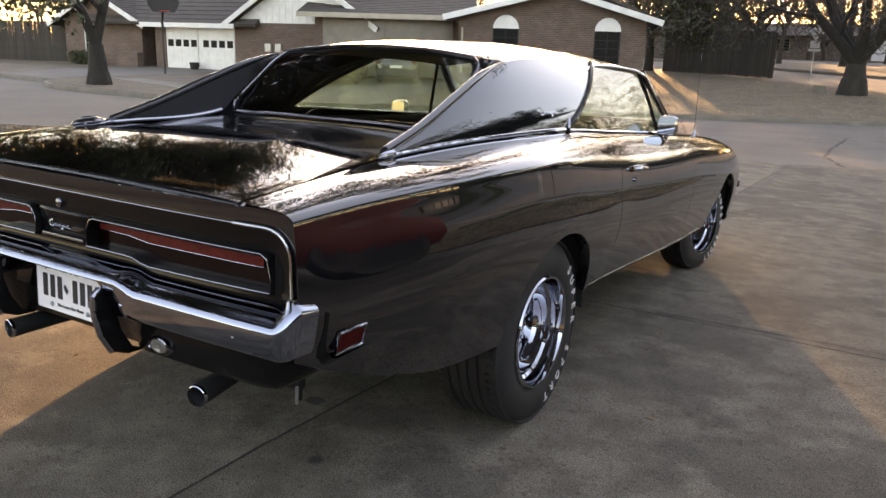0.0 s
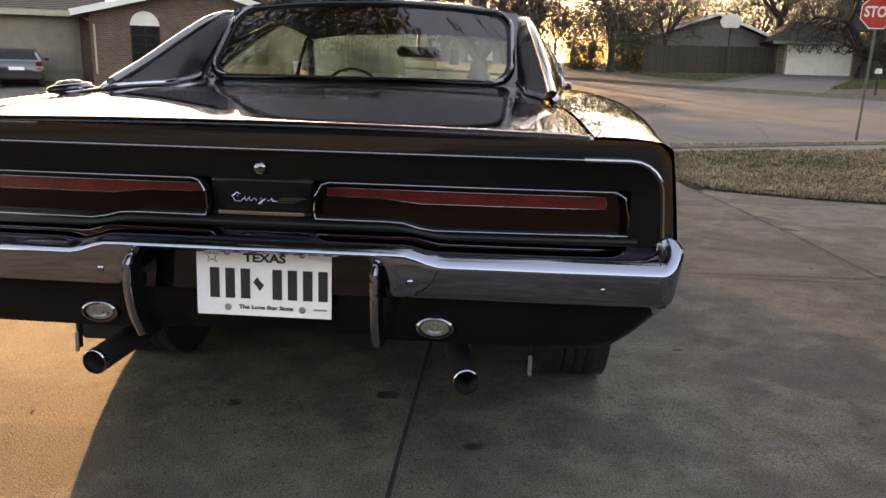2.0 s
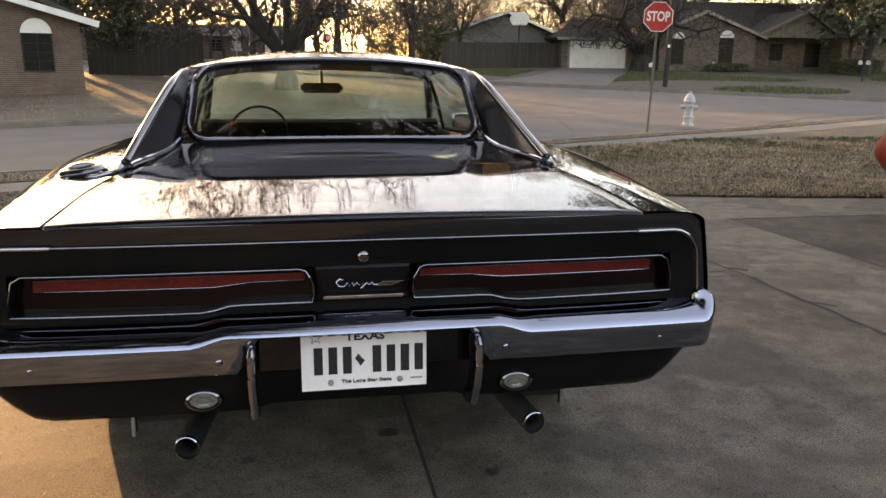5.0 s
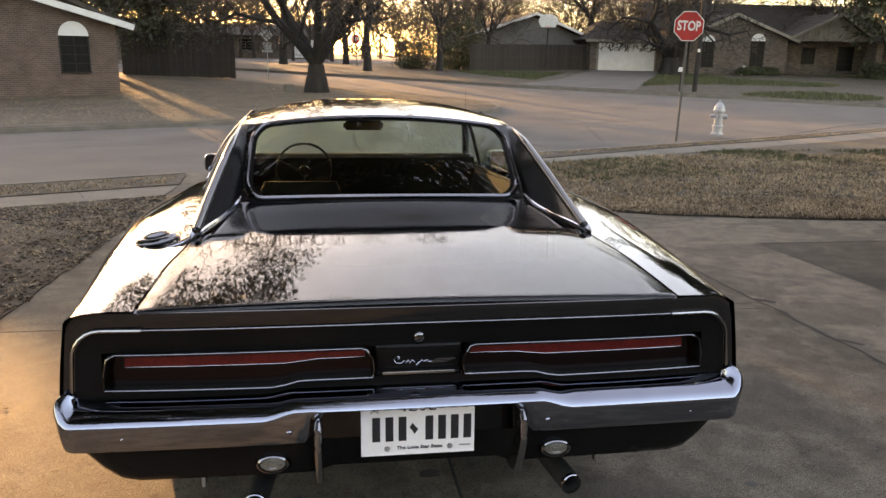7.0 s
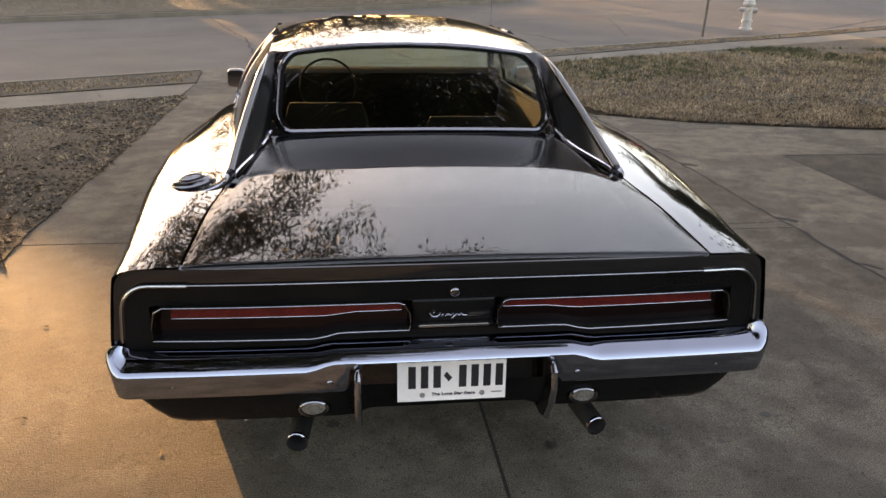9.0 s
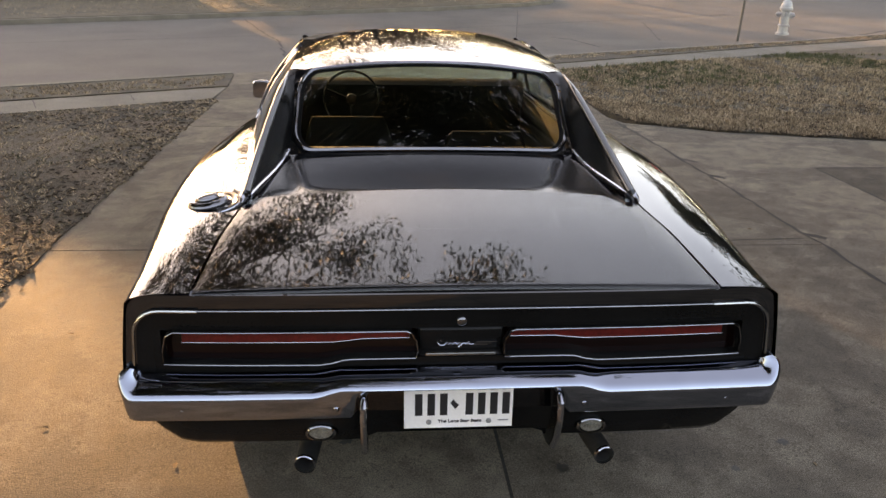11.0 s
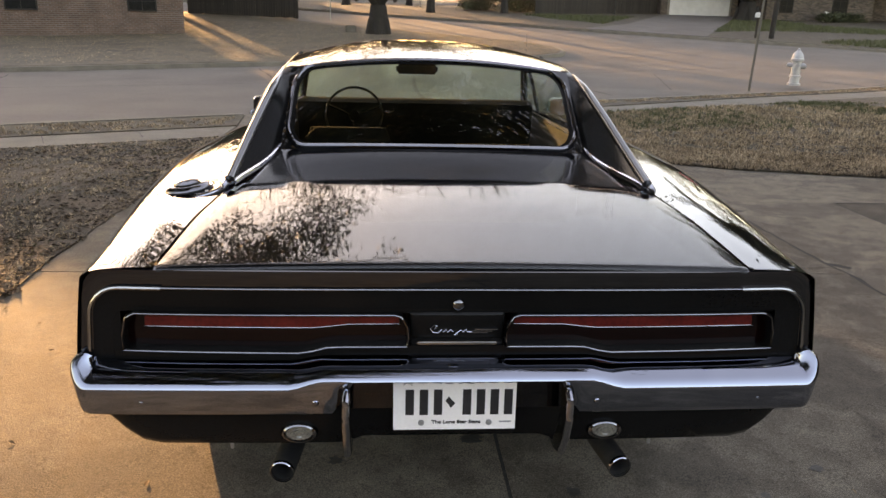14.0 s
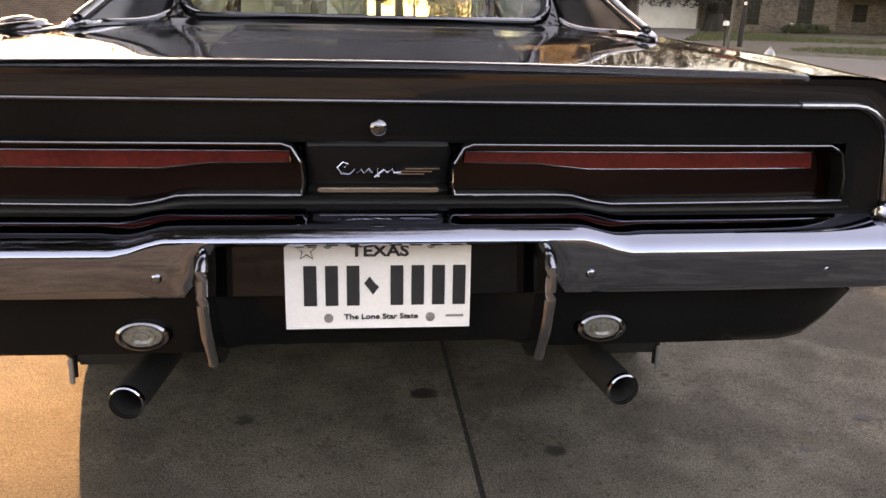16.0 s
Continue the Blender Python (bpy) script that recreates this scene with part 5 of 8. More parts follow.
# ---- rear bumper ----
def bumper_path(s):
    """s in 0..1 from the middle to one end: x, y, outward normal."""
    straight, arc_r = 0.850, 0.058
    arc_l, tail = math.pi / 2 * arc_r, 0.050
    d = s * (straight + arc_l + tail)
    if d < straight:
        return d, -0.118 + 0.012 * (d / straight) ** 3, 0.0, -1.0
    if d < straight + arc_l:
        a = (d - straight) / arc_r
        return straight + arc_r * math.sin(a), -0.106 + arc_r * (1 - math.cos(a)), math.sin(a), -math.cos(a)
    e = d - straight - arc_l
    return straight + arc_r + 0.03 * e, -0.106 + arc_r + e, 1.0, 0.0


bm = bmesh.new()
rows = []
S = [k / 40 for k in range(41)] + [0.84 + 0.008 * k for k in range(21)]
S = sorted({round(min(v, 1.0), 4) for v in S})
for s in [-v for v in S[::-1]] + S[1:]:
    x, y, nx, ny = bumper_path(abs(s))
    sg = 1 if s >= 0 else -1
    k = bumper_rise(x)
    end = min(max((abs(s) - 0.862) / 0.09, 0), 1)
    end = end * end * (3 - 2 * end)
    crease = 0.667 + 0.022 * k + 0.044 * end
    wing = min(max((abs(s) - 0.865) / 0.05, 0), 1) * (1 - 0.55 * min(max((abs(s) - 0.925) / 0.075, 0), 1))
    top = 0.716 + 0.013 * k + 0.006 * end + 0.020 * wing
    gap = min(max((0.285 - x) / 0.03, 0), 1)
    low = 0.598 + 0.004 * end + 0.080 * gap * gap * (3 - 2 * gap)
    h = top - crease
    face = crease - low
    k1, tilt = 1 - 0.62 * end, 1 - 0.75 * end
    sec = [(0.078 * k1, top - 0.020), (0.074 * k1, top - 0.003), (0.067 * k1, top), (0.057 * k1, top - 0.07 * h), (0.046 * k1, top - 0.17 * h), (0.035 * k1, top - 0.29 * h), (0.025 * k1, top - 0.41 * h), (0.0165 * k1, top - 0.525 * h), (0.0105 * k1, top - 0.63 * h), (0.0060 * k1, top - 0.74 * h), (0.0028 * k1, top - 0.85 * h), (0.0008 * k1, top - 0.94 * h),
           (0.0, crease), (0.001 * tilt, crease - 0.12 * face), (0.006 * tilt, crease - 0.45 * face), (0.012 * tilt, crease - 0.78 * face), (0.017 * tilt + 0.003 * end, low + 0.004), (0.022 * tilt + 0.006 * end, low), (0.085 - 0.03 * gap, low + 0.003)]
    # the ends rake inwards below the wing tip
    rows.append([Vector((sg * (x - nx * d - 0.014 * end * max(top - z, 0.0) / (top - low)), y - ny * d, z)) for d, z in sec])
skin(bm, rows)
bumper = part("rear_bumper", bm, DIM_CHROME, coupe, "chrome rear bumper, stepped up over the plate", smooth=30)
for x, z in ((0.335, 0.633), (-0.335, 0.633), (0.735, 0.633), (-0.735, 0.633)):
    bm = bmesh.new()
    lathe(bm, [(0.0, 0.001), (0.005, 0.0005), (0.008, -0.002), (0.009, -0.006)], Matrix.Translation((x, bumper_path(abs(x) / (0.850 + math.pi / 2 * 0.058 + 0.050))[1] + 0.006, z)) @ Matrix.Rotation(radians(94), 4, "X"), 14)
    part("bumper_bolt", bm, DIM_CHROME, bumper, "round chrome bumper bolt", smooth=True)
for side in (1, -1):
    bm = bmesh.new()
    path = [Vector((side * 0.262, -0.118, 0.668)), Vector((side * 0.263, -0.142, 0.650)), Vector((side * 0.264, -0.140, 0.60)), Vector((side * 0.263, -0.122, 0.54)), Vector((side * 0.262, -0.088, 0.486)), Vector((side * 0.262, -0.045, 0.470))]
    rows = []
    for i, p in enumerate(path):
        w = (0.006, 0.009, 0.009, 0.010, 0.010, 0.009)[i]
        rows.append([p + Vector((-w, 0.062, 0)), p + Vector((-w, 0.004, 0)), p + Vector((w, 0.004, 0)), p + Vector((w, 0.062, 0))])
    grid = skin(bm, rows, close=True)
    bm.faces.new([bm.verts.new(q) for q in rows[0]])
    bm.faces.new([bm.verts.new(q) for q in rows[-1]])
    guard = part("bumper_guard", bm, SATIN, bumper, "upright black bumper guard with a chrome edge", smooth=30)
    bm = bmesh.new()
    edge = [p + Vector((0, 0.004, 0)) for p in path[:-1]]
    fine = [edge[i].lerp(edge[i + 1], k / 4) for i in range(len(edge) - 1) for k in range(4)] + [edge[-1]]
    tube(bm, fine, [0.006, 0.009] + [0.0095] * (len(fine) - 2), 10)
    part("guard_edge", bm, CHROME, guard, "rounded chrome front edge", smooth=True)

# valance and plate recess
bm = bmesh.new()
rows = []
for k in range(41):
    x = -0.908 + 1.816 * k / 40
    ax = abs(x)
    low = 0.468 + (0.110 * ((ax - 0.75) / 0.16) ** 1.3 if ax > 0.75 else 0.0)
    mid = min(max((0.275 - ax) / 0.03, 0), 1)
    y0 = -0.030 + 0.034 * mid + 0.02 * (ax / 0.875) ** 4 + (0.022 * ((ax - 0.75) / 0.125) ** 2 if ax > 0.75 else 0)
    rows.append([Vector((x, y0 + 0.012, 0.700)), Vector((x, y0, 0.60)), Vector((x, y0 + 0.004, max(low + 0.03, 0.53 if ax < 0.6 else low + 0.004))), Vector((x, y0 + 0.025, low + 0.006)), Vector((x, y0 + 0.045, low)), Vector((x, y0 + 0.20, low + 0.006))])
skin(bm, rows)
part("valance", bm, SATIN, coupe, "black lower valance under the bumper", smooth=40)

# dark recess behind the plate
bm = bmesh.new()
skin(bm, [[Vector((x, -0.026, z)) for x in (-0.305, -0.15, 0.0, 0.15, 0.305)] for z in (0.700, 0.640, 0.590, 0.578)] )
bmesh.ops.solidify(bm, geom=bm.faces[:], thickness=0.003)
part("plate_recess", bm, PAINT, bumper, "satin black recess behind the number plate")

# number plate: the number itself as plain bars
PM = Matrix.Translation((0.0, -0.032, 0.600)) @ Matrix.Rotation(radians(90), 4, "X") @ Matrix.Rotation(radians(0.0), 4, "Z")
bm = bmesh.new()
box(bm, -0.1525, 0.1525, -0.076, 0.076, -0.0015, 0.0, 0.0, PM)
plate = part("number_plate", bm, PLATE, coupe, "white embossed number plate")
bm = bmesh.new()
for x0, x1, y0, y1 in ((-0.1525, 0.1525, 0.073, 0.076), (-0.1525, 0.1525, -0.0775, -0.073), (-0.1525, -0.1495, -0.076, 0.076), (0.1495, 0.1525, -0.076, 0.076)):
    box(bm, x0, x1, y0, y1, 0.0, 0.002, 0.0, PM)
part("plate_rim", bm, PLATE, plate, "raised plate rim")
for k, x in enumerate((-0.112, -0.077, -0.042, 0.036, 0.071, 0.106, 0.133)):
    bm = bmesh.new()
    cx = x if k < 3 else 0.030 + 0.0345 * (k - 3)
    box(bm, cx - 0.0105, cx + 0.0105, -0.038, 0.030, 0.0008, 0.0022, 0.0, PM)
    part("number_bar", bm, INK, plate, "plain dark bar for a character")
bm = bmesh.new()
skin(bm, [[PM @ Vector((-0.012 + dx, -0.004 + dy, 0.0022)) for dx, dy in row] for row in (((-0.012, 0.004), (-0.003, 0.016)), ((-0.004, -0.006), (0.006, 0.004)), ((0.002, -0.016), (0.013, -0.002)))])
part("plate_mark", bm, INK, plate, "small dark state-shaped mark")
words("TEXAS", 0.026, PM @ Matrix.Translation((0.002, 0.054, 0.001)), INK, plate, squeeze=1.25, bold=0.0008)
words("The Lone Star State", 0.0125, PM @ Matrix.Translation((0.004, -0.058, 0.001)), INK, plate, squeeze=1.22, bold=0.0003)
bm = bmesh.new()
star = [PM @ Vector((-0.117 + (0.017 if k % 2 == 0 else 0.007) * math.sin(k * math.pi / 5), 0.056 + (0.017 if k % 2 == 0 else 0.007) * math.cos(k * math.pi / 5), 0.001)) for k in range(10)]
tube(bm, star, 0.0011, 5, closed=True)
part("plate_star", bm, INK, plate, "outlined five-pointed star")
for x, y in ((-0.083, -0.060), (0.086, -0.060), (-0.083, 0.066), (0.086, 0.066)):
    bm = bmesh.new()
    lathe(bm, [(0.0, 0.005), (0.005, 0.0045), (0.0075, 0.002), (0.008, 0.0)], PM @ Matrix.Translation((x, y, 0)), 12)
    part("plate_screw", bm, STEEL, plate, "small metal plate screw", smooth=True)
bm = bmesh.new()
box(bm, 0.112, 0.142, -0.060, -0.056, 0.0006, 0.0012, 0.0, PM)
part("plate_line", bm, STEEL, plate, "line of tiny unreadable print")
bm = bmesh.new()
box(bm, -0.13, 0.13, -0.028, 0.0, 0.54, 0.66, 0.004)
part("plate_bracket", bm, SATIN, coupe, "black plate bracket")

# reversing lamps
for side in (1, -1):
    m = Matrix.Translation((side * 0.384, -0.020, 0.514)) @ Matrix.Rotation(radians(90), 4, "X") @ Matrix.Diagonal((1.28, 0.74, 1.0, 1.0))
    bm = bmesh.new()
    lathe(bm, [(0.026, 0.012), (0.0285, 0.016), (0.033, 0.014), (0.036, 0.006), (0.036, -0.03)], m, 32)
    lamp = part("reversing_lamp", bm, BEZEL, coupe, "oval chrome-rimmed reversing lamp", smooth=True)
    bm = bmesh.new()
    lathe(bm, [(0.0, 0.017), (0.008, 0.0165), (0.009, 0.0135), (0.016, 0.0155), (0.017, 0.012), (0.024, 0.0125), (0.0265, 0.008)], m, 32)
    part("lens", bm, CLEAR_LENS, lamp, "clear ribbed lens", smooth=40)

# exhausts with hangers
for side in (1, -1):
    bm = bmesh.new()
    a, b = Vector((side * 0.447 + 0.008, 0.036, 0.368)), Vector((side * 0.400, 0.36, 0.40))
    d = (b - a).normalized()
    turn = Matrix.Translation(a) @ d.to_track_quat("Z", "Y").to_matrix().to_4x4()
    lathe(bm, [(0.0255, 0.05), (0.0280, 0.0), (0.0300, -0.003), (0.0312, 0.001), (0.0312, 0.24), (0.028, 0.25), (0.028, 0.9)], turn, 28)
    pipe = part("exhaust_pipe", bm, UNDER, coupe, "black exhaust pipe with bright rim", smooth=40)
    bm = bmesh.new()
    lathe(bm, [(0.0275, 0.004), (0.0292, -0.004), (0.0316, -0.002), (0.0320, 0.006)], turn, 28)
    part("pipe_rim", bm, CHROME, pipe, "polished pipe rim", smooth=True)
    bm = bmesh.new()
    lathe(bm, [(0.0, 0.10), (0.0295, 0.10)], turn, 20)
    part("pipe_bore", bm, DARK, pipe, "sooty bore")
    bm = bmesh.new()
    box(bm, side * 0.53 - 0.075, side * 0.53 + 0.085, 0.275, 0.305, 0.345, 0.395, 0.006)
    cyl(bm, (side * 0.612, 0.280, 0.32), (side * 0.612, 0.280, 0.47), 0.008, seg=8)
    part("exhaust_hanger", bm, UNDER, coupe, "dark exhaust hanger")
    bm = bmesh.new()
    box(bm, side * 0.612 - 0.005, side * 0.612 + 0.005, 0.262, 0.270, 0.310, 0.365, 0.002)
    part("hanger_bolt", bm, STEEL, coupe, "bright hanger bolt")

# fuel filler on the far shoulder
FM = Matrix.Translation((-0.770, 0.585, 1.000)) @ Matrix.Rotation(radians(-8), 4, "Y") @ Matrix.Rotation(radians(5), 4, "X")
bm = bmesh.new()
lathe(bm, [(0.114, -0.004), (0.113, 0.001), (0.104, 0.006), (0.096, 0.008), (0.084, 0.007), (0.076, 0.001)], FM, 36)
cap = part("fuel_filler", bm, SATIN, coupe, "chrome flip-top fuel filler on a black ring", smooth=40)
bm = bmesh.new()
tube(bm, [FM @ Vector((0.106 * math.cos(a), 0.106 * math.sin(a), 0.003)) for a in [6.2832 * k / 40 for k in range(40)]], 0.0035, 8, closed=True)
part("filler_ring", bm, CHROME, cap, "chrome ring round the filler", smooth=True)
bm = bmesh.new()
lathe(bm, [(0.0, 0.040), (0.024, 0.0385), (0.035, 0.034), (0.038, 0.028), (0.043, 0.0265), (0.052, 0.027), (0.059, 0.024), (0.064, 0.017), (0.067, 0.010), (0.073, 0.008), (0.075, -0.004)], FM, 36)
part("filler_cap", bm, BEZEL, cap, "domed chrome cap", smooth=40)
for r, z, w in ((0.0405, 0.0275, 0.0032), (0.0680, 0.0105, 0.0036), (0.1150, 0.0, 0.0045)):
    bm = bmesh.new()
    tube(bm, [FM @ Vector((r * math.cos(a), r * math.sin(a), z)) for a in [6.2832 * k / 40 for k in range(40)]], w, 8, closed=True)
    part("filler_seal", bm, SATIN, cap, "black seal ring in the filler", smooth=True)
for k in range(6):
    bm = bmesh.new()
    a = k * math.pi / 3 + 0.3
    lathe(bm, [(0.0, 0.014), (0.004, 0.013), (0.0055, 0.010)], FM @ Matrix.Translation((0.091 * math.cos(a), 0.091 * math.sin(a), 0.0)), 10)
    part("filler_screw", bm, STEEL, cap, "small flange screw", smooth=True)

# side markers
for side in (1, -1):
    for y0, z0, y1, z1, mat, nm in ((0.070, 0.588, 0.183, 0.641, LENS, "red side marker with bright bezel"), (4.86, 0.60, 4.95, 0.65, LENS, "red front side marker")):
        x = side * (flank_x((y0 + y1) / 2, (z0 + z1) / 2) + 0.002)
        bm = bmesh.new()
        q = [Vector((x, y0 - 0.006, z0)), Vector((x + side * 0.003, y1 - 0.016, z0 + 0.004)), Vector((x + side * 0.003, y1, z1)), Vector((x, y0 + 0.012, z1 - 0.004))]
        tube(bm, q, 0.005, 6, closed=True)
        marker = part("side_marker", bm, CHROME, coupe, nm, smooth=False)
        bm = bmesh.new()
        c = sum(q, Vector()) / 4
        bm.faces.new([bm.verts.new(c + (p - c) * 0.92 + Vector((side * 0.001, 0, 0))) for p in q])
        bmesh.ops.solidify(bm, geom=bm.faces[:], thickness=0.008)
        part("lens", bm, mat, marker, "red lens")

# wheels
def wheel(name, wy, side, r, width, face, z, steer=0.0):
    """Chrome slotted rim in a raised-letter tyre; the axle along x, facing outwards."""
    m = Matrix.Translation((side * (face - 0.10), wy, z)) @ Matrix.Rotation(radians(steer), 4, "Z") @ Matrix.Translation((side * 0.10, 0, 0)) @ Matrix.Rotation(radians(90 * side), 4, "Y")
    bm = bmesh.new()
    prof = [(0.195, -width + 0.02), (0.21, -width + 0.005), (r - 0.06, -width - 0.005), (r - 0.012, -width + 0.02)]
    for k in range(6):
        h = -width + 0.035 + (width - 0.07) * k / 5
        prof += [(r - 0.002, h), (r, h + 0.004), (r, h + (width - 0.07) / 5 - 0.012), (r - 0.008, h + (width - 0.07) / 5 - 0.008)]
    prof += [(r - 0.010, -0.020), (r - 0.030, -0.004), (r - 0.055, 0.004), (r - 0.085, 0.007), (r - 0.11, 0.005), (0.214, -0.004), (0.200, -0.018)]
    lathe(bm, prof, m, 72)
    w = part(name, bm, RUBBER, coupe, "black tyre with raised white letters", smooth=40)
    bm = bmesh.new()
    for k in range(72):
        a = 2 * math.pi * k / 72
        q = m @ Matrix.Rotation(a, 4, "Z")
        box(bm, r - 0.010, r + 0.0008, -0.008, 0.008, -0.052, -0.016, 0.0, q)
        box(bm, r - 0.010, r + 0.0008, -0.007, 0.009, -width + 0.03, -width + 0.07, 0.0, q @ Matrix.Rotation(0.04, 4, "Z"))
    part("tread", bm, RUBBER, w, "shoulder tread blocks")["kind"] = "stuff"
    bm = bmesh.new()
    lathe(bm, [(0.213, -0.004), (0.219, 0.002), (0.214, 0.009), (0.206, 0.007), (0.201, -0.010), (0.198, -0.050), (0.188, -0.060), (0.184, -0.10), (0.176, -0.112), (0.172, -0.14), (0.158, -0.148)], m, 64)
    part("rim", bm, CHROME, w, "deep polished chrome rim", smooth=35)
    m = m @ Matrix.Translation((0, 0, -0.055))
    bm = bmesh.new()
    lathe(bm, [(0.165, -0.092), (0.150, -0.080), (0.13, -0.070), (0.07, -0.066), (0.062, -0.060)], m, 64)
    for k in range(5):
        q = m @ Matrix.Rotation(2 * math.pi * k / 5, 4, "Z")
        a = [(0.055, -0.022), (0.155, -0.040), (0.178, -0.052), (0.178, 0.052), (0.155, 0.040), (0.055, 0.022)]
        va = [bm.verts.new(q @ Vector((x, y, -0.052 - (x - 0.05) * 0.16))) for x, y in a]
        bm.faces.new(va)
        ve = bmesh.ops.extrude_face_region(bm, geom=[bm.faces[:][-1]])["geom"]
        bmesh.ops.translate(bm, vec=(m.to_3x3() @ Vector((0, 0, 0.014))), verts=[g for g in ve if isinstance(g, bmesh.types.BMVert)])
    part("spokes", bm, CHROME, w, "five broad chrome spokes", smooth=30)
    bm = bmesh.new()
    lathe(bm, [(0.0, -0.020), (0.020, -0.021), (0.030, -0.027), (0.036, -0.045), (0.055, -0.052)], m, 32)
    for k in range(5):
        a = 2 * math.pi * (k + 0.5) / 5
        c = Vector((0.058 * math.cos(a), 0.058 * math.sin(a), 0))
        cyl(bm, m @ (c + Vector((0, 0, -0.06))), m @ (c + Vector((0, 0, -0.036))), 0.010, seg=6)
    part("hub_cap", bm, CHROME, w, "chrome hub cap and nuts", smooth=30)
    bm = bmesh.new()
    lathe(bm, [(0.0, -0.10), (0.175, -0.10)], m, 32)
    part("brake_drum", bm, DARK, w, "dark brake drum")
    # lettering round the sidewall
    m = m @ Matrix.Translation((0, 0, 0.055))
    text, rad = "SUPER SPORT", r - 0.062
    for k, ch in enumerate(text):
        if ch != " ":
            a = 3.95 + k * 0.205
            q = m @ Matrix.Rotation(-a * side if side < 0 else -a, 4, "Z") @ Matrix.Translation((rad, 0, 0.0065)) @ Matrix.Rotation(radians(-90), 4, "Z")
            words(ch, 0.050, q, LETTER, w, "letter", extrude=0.001, squeeze=0.95, bold=0.0012)
    return w


for side in (1, -1):
    wheel("rear_wheel", 1.275, side, 0.355, 0.27, 0.928, 0.349)
    wheel("front_wheel", 4.30, side, 0.328, 0.21, 0.822, 0.380, -11.0)

# underbody, axle, tank
bm = bmesh.new()
box(bm, -0.58, 0.58, 0.20, 4.95, 0.46, 0.54, 0.02)
part("boot_pan", bm, UNDER, coupe, "dark underside of the boot")
bm = bmesh.new()
box(bm, -0.60, 0.60, 1.75, 5.0, 0.26, 0.46, 0.02)
part("floor_pan", bm, UNDER, coupe, "dark cabin floor pan")
bm = bmesh.new()
box(bm, -0.40, 0.40, 0.35, 0.95, 0.40, 0.46, 0.02)
part("fuel_tank", bm, UNDER, coupe, "dark fuel tank")
# left piece nearly meets the ground, added to block low sun
for sd in (-0.80, 0.80):
    bm = bmesh.new()
    box(bm, sd - 0.06, sd + 0.04, 1.48 if sd < 0 else 1.66, 3.92, 0.045 if sd < 0 else 0.40, 0.46, 0.02)
    part("sill_filler", bm, UNDER, coupe, "dark filler added under the sill, deep on the left to block sun")
for ay, ar in ((1.331, 0.045), (4.30, 0.04)):
    bm = bmesh.new()
    cyl(bm, (-0.68, ay, 0.349), (0.68, ay, 0.349), ar, seg=12)
    if ay < 2:
        lathe(bm, [(0.0, -0.13), (0.09, -0.10), (0.13, -0.02), (0.13, 0.02), (0.09, 0.10), (0.0, 0.13)], Matrix.Translation((0, ay, 0.334)) @ Matrix.Rotation(radians(90), 4, "X"), 20)
    part("axle", bm, UNDER, coupe, "dark axle tube", smooth=True)
bm = bmesh.new()
box(bm, -0.66, 0.66, 3.55, 5.05, 0.30, 0.85, 0.05)
part("engine_block", bm, UNDER, coupe, "dark bulk of engine and bay")

# mirrors and aerial
def squarish(a, k):
    return math.copysign(abs(math.cos(a)) ** k, math.cos(a)), math.copysign(abs(math.sin(a)) ** k, math.sin(a))


TURN = [6.2832 * k / 28 for k in range(28)]
for mx, mz in ((0.850, 1.088), (-0.914, 1.066)):
    bm = bmesh.new()
    rows = []
    for f, s in ((0.0, 0.80), (0.25, 0.97), (0.55, 1.0), (0.8, 0.9), (0.95, 0.6), (1.0, 0.2)):
        rows.append([Vector((mx + 0.056 * s * squarish(a, 0.5)[0], 2.93 + 0.065 * f, mz + 0.056 * s * squarish(a, 0.5)[1])) for a in TURN])
    skin(bm, rows, close=True)
    mirror = part("door_mirror", bm, CHROME, coupe, "rounded rectangular chrome door mirror", smooth=45)
    bm = bmesh.new()
    bm.faces.new([bm.verts.new(Vector((mx + 0.047 * squarish(a, 0.4)[0], 2.927, mz + 0.047 * squarish(a, 0.4)[1]))) for a in TURN])
    part("mirror_glass", bm, CHROME, mirror, "mirror glass")
    bm = bmesh.new()
    foot = math.copysign(0.845, mx)
    tube(bm, [(foot, 2.95, 1.005), (foot + (mx - foot) * 0.6, 2.955, 1.024), (mx, 2.955, mz - 0.046)], [0.020, 0.012, 0.012], 10)
    part("mirror_stalk", bm, CHROME, mirror, "chrome mirror stalk", smooth=True)
bm = bmesh.new()
lathe(bm, [(0.020, 0.0), (0.019, 0.008), (0.010, 0.022), (0.006, 0.035), (0.006, 0.05)], Matrix.Translation((0.79, 3.80, 1.003)), 16)
cyl(bm, (0.79, 3.80, 1.04), (0.785, 3.77, 1.52), 0.0017, 0.0011, seg=6)
part("aerial", bm, CHROME, coupe, "thin chrome radio aerial", smooth=True)

# sail emblem
for side in (1, -1):
    c = shoulder(1.50, side).lerp(rail(1.99, side), 0.22)
    u = Vector((0, side, 0.02)).normalized()
    up = (rail(1.99, side) - shoulder(1.50, side)).normalized()
    up = (up - u * up.dot(u)).normalized()
    w = u.cross(up)
    m = Matrix((Vector((u.x, up.x, w.x, c.x + w.x * 0.022)), Vector((u.y, up.y, w.y, c.y + w.y * 0.022)), Vector((u.z, up.z, w.z, c.z + w.z * 0.022)), Vector((0, 0, 0, 1))))
    part("emblem", emblem(m, 0.16), CHROME, coupe, "flowing chrome emblem on the sail panel", smooth=True)

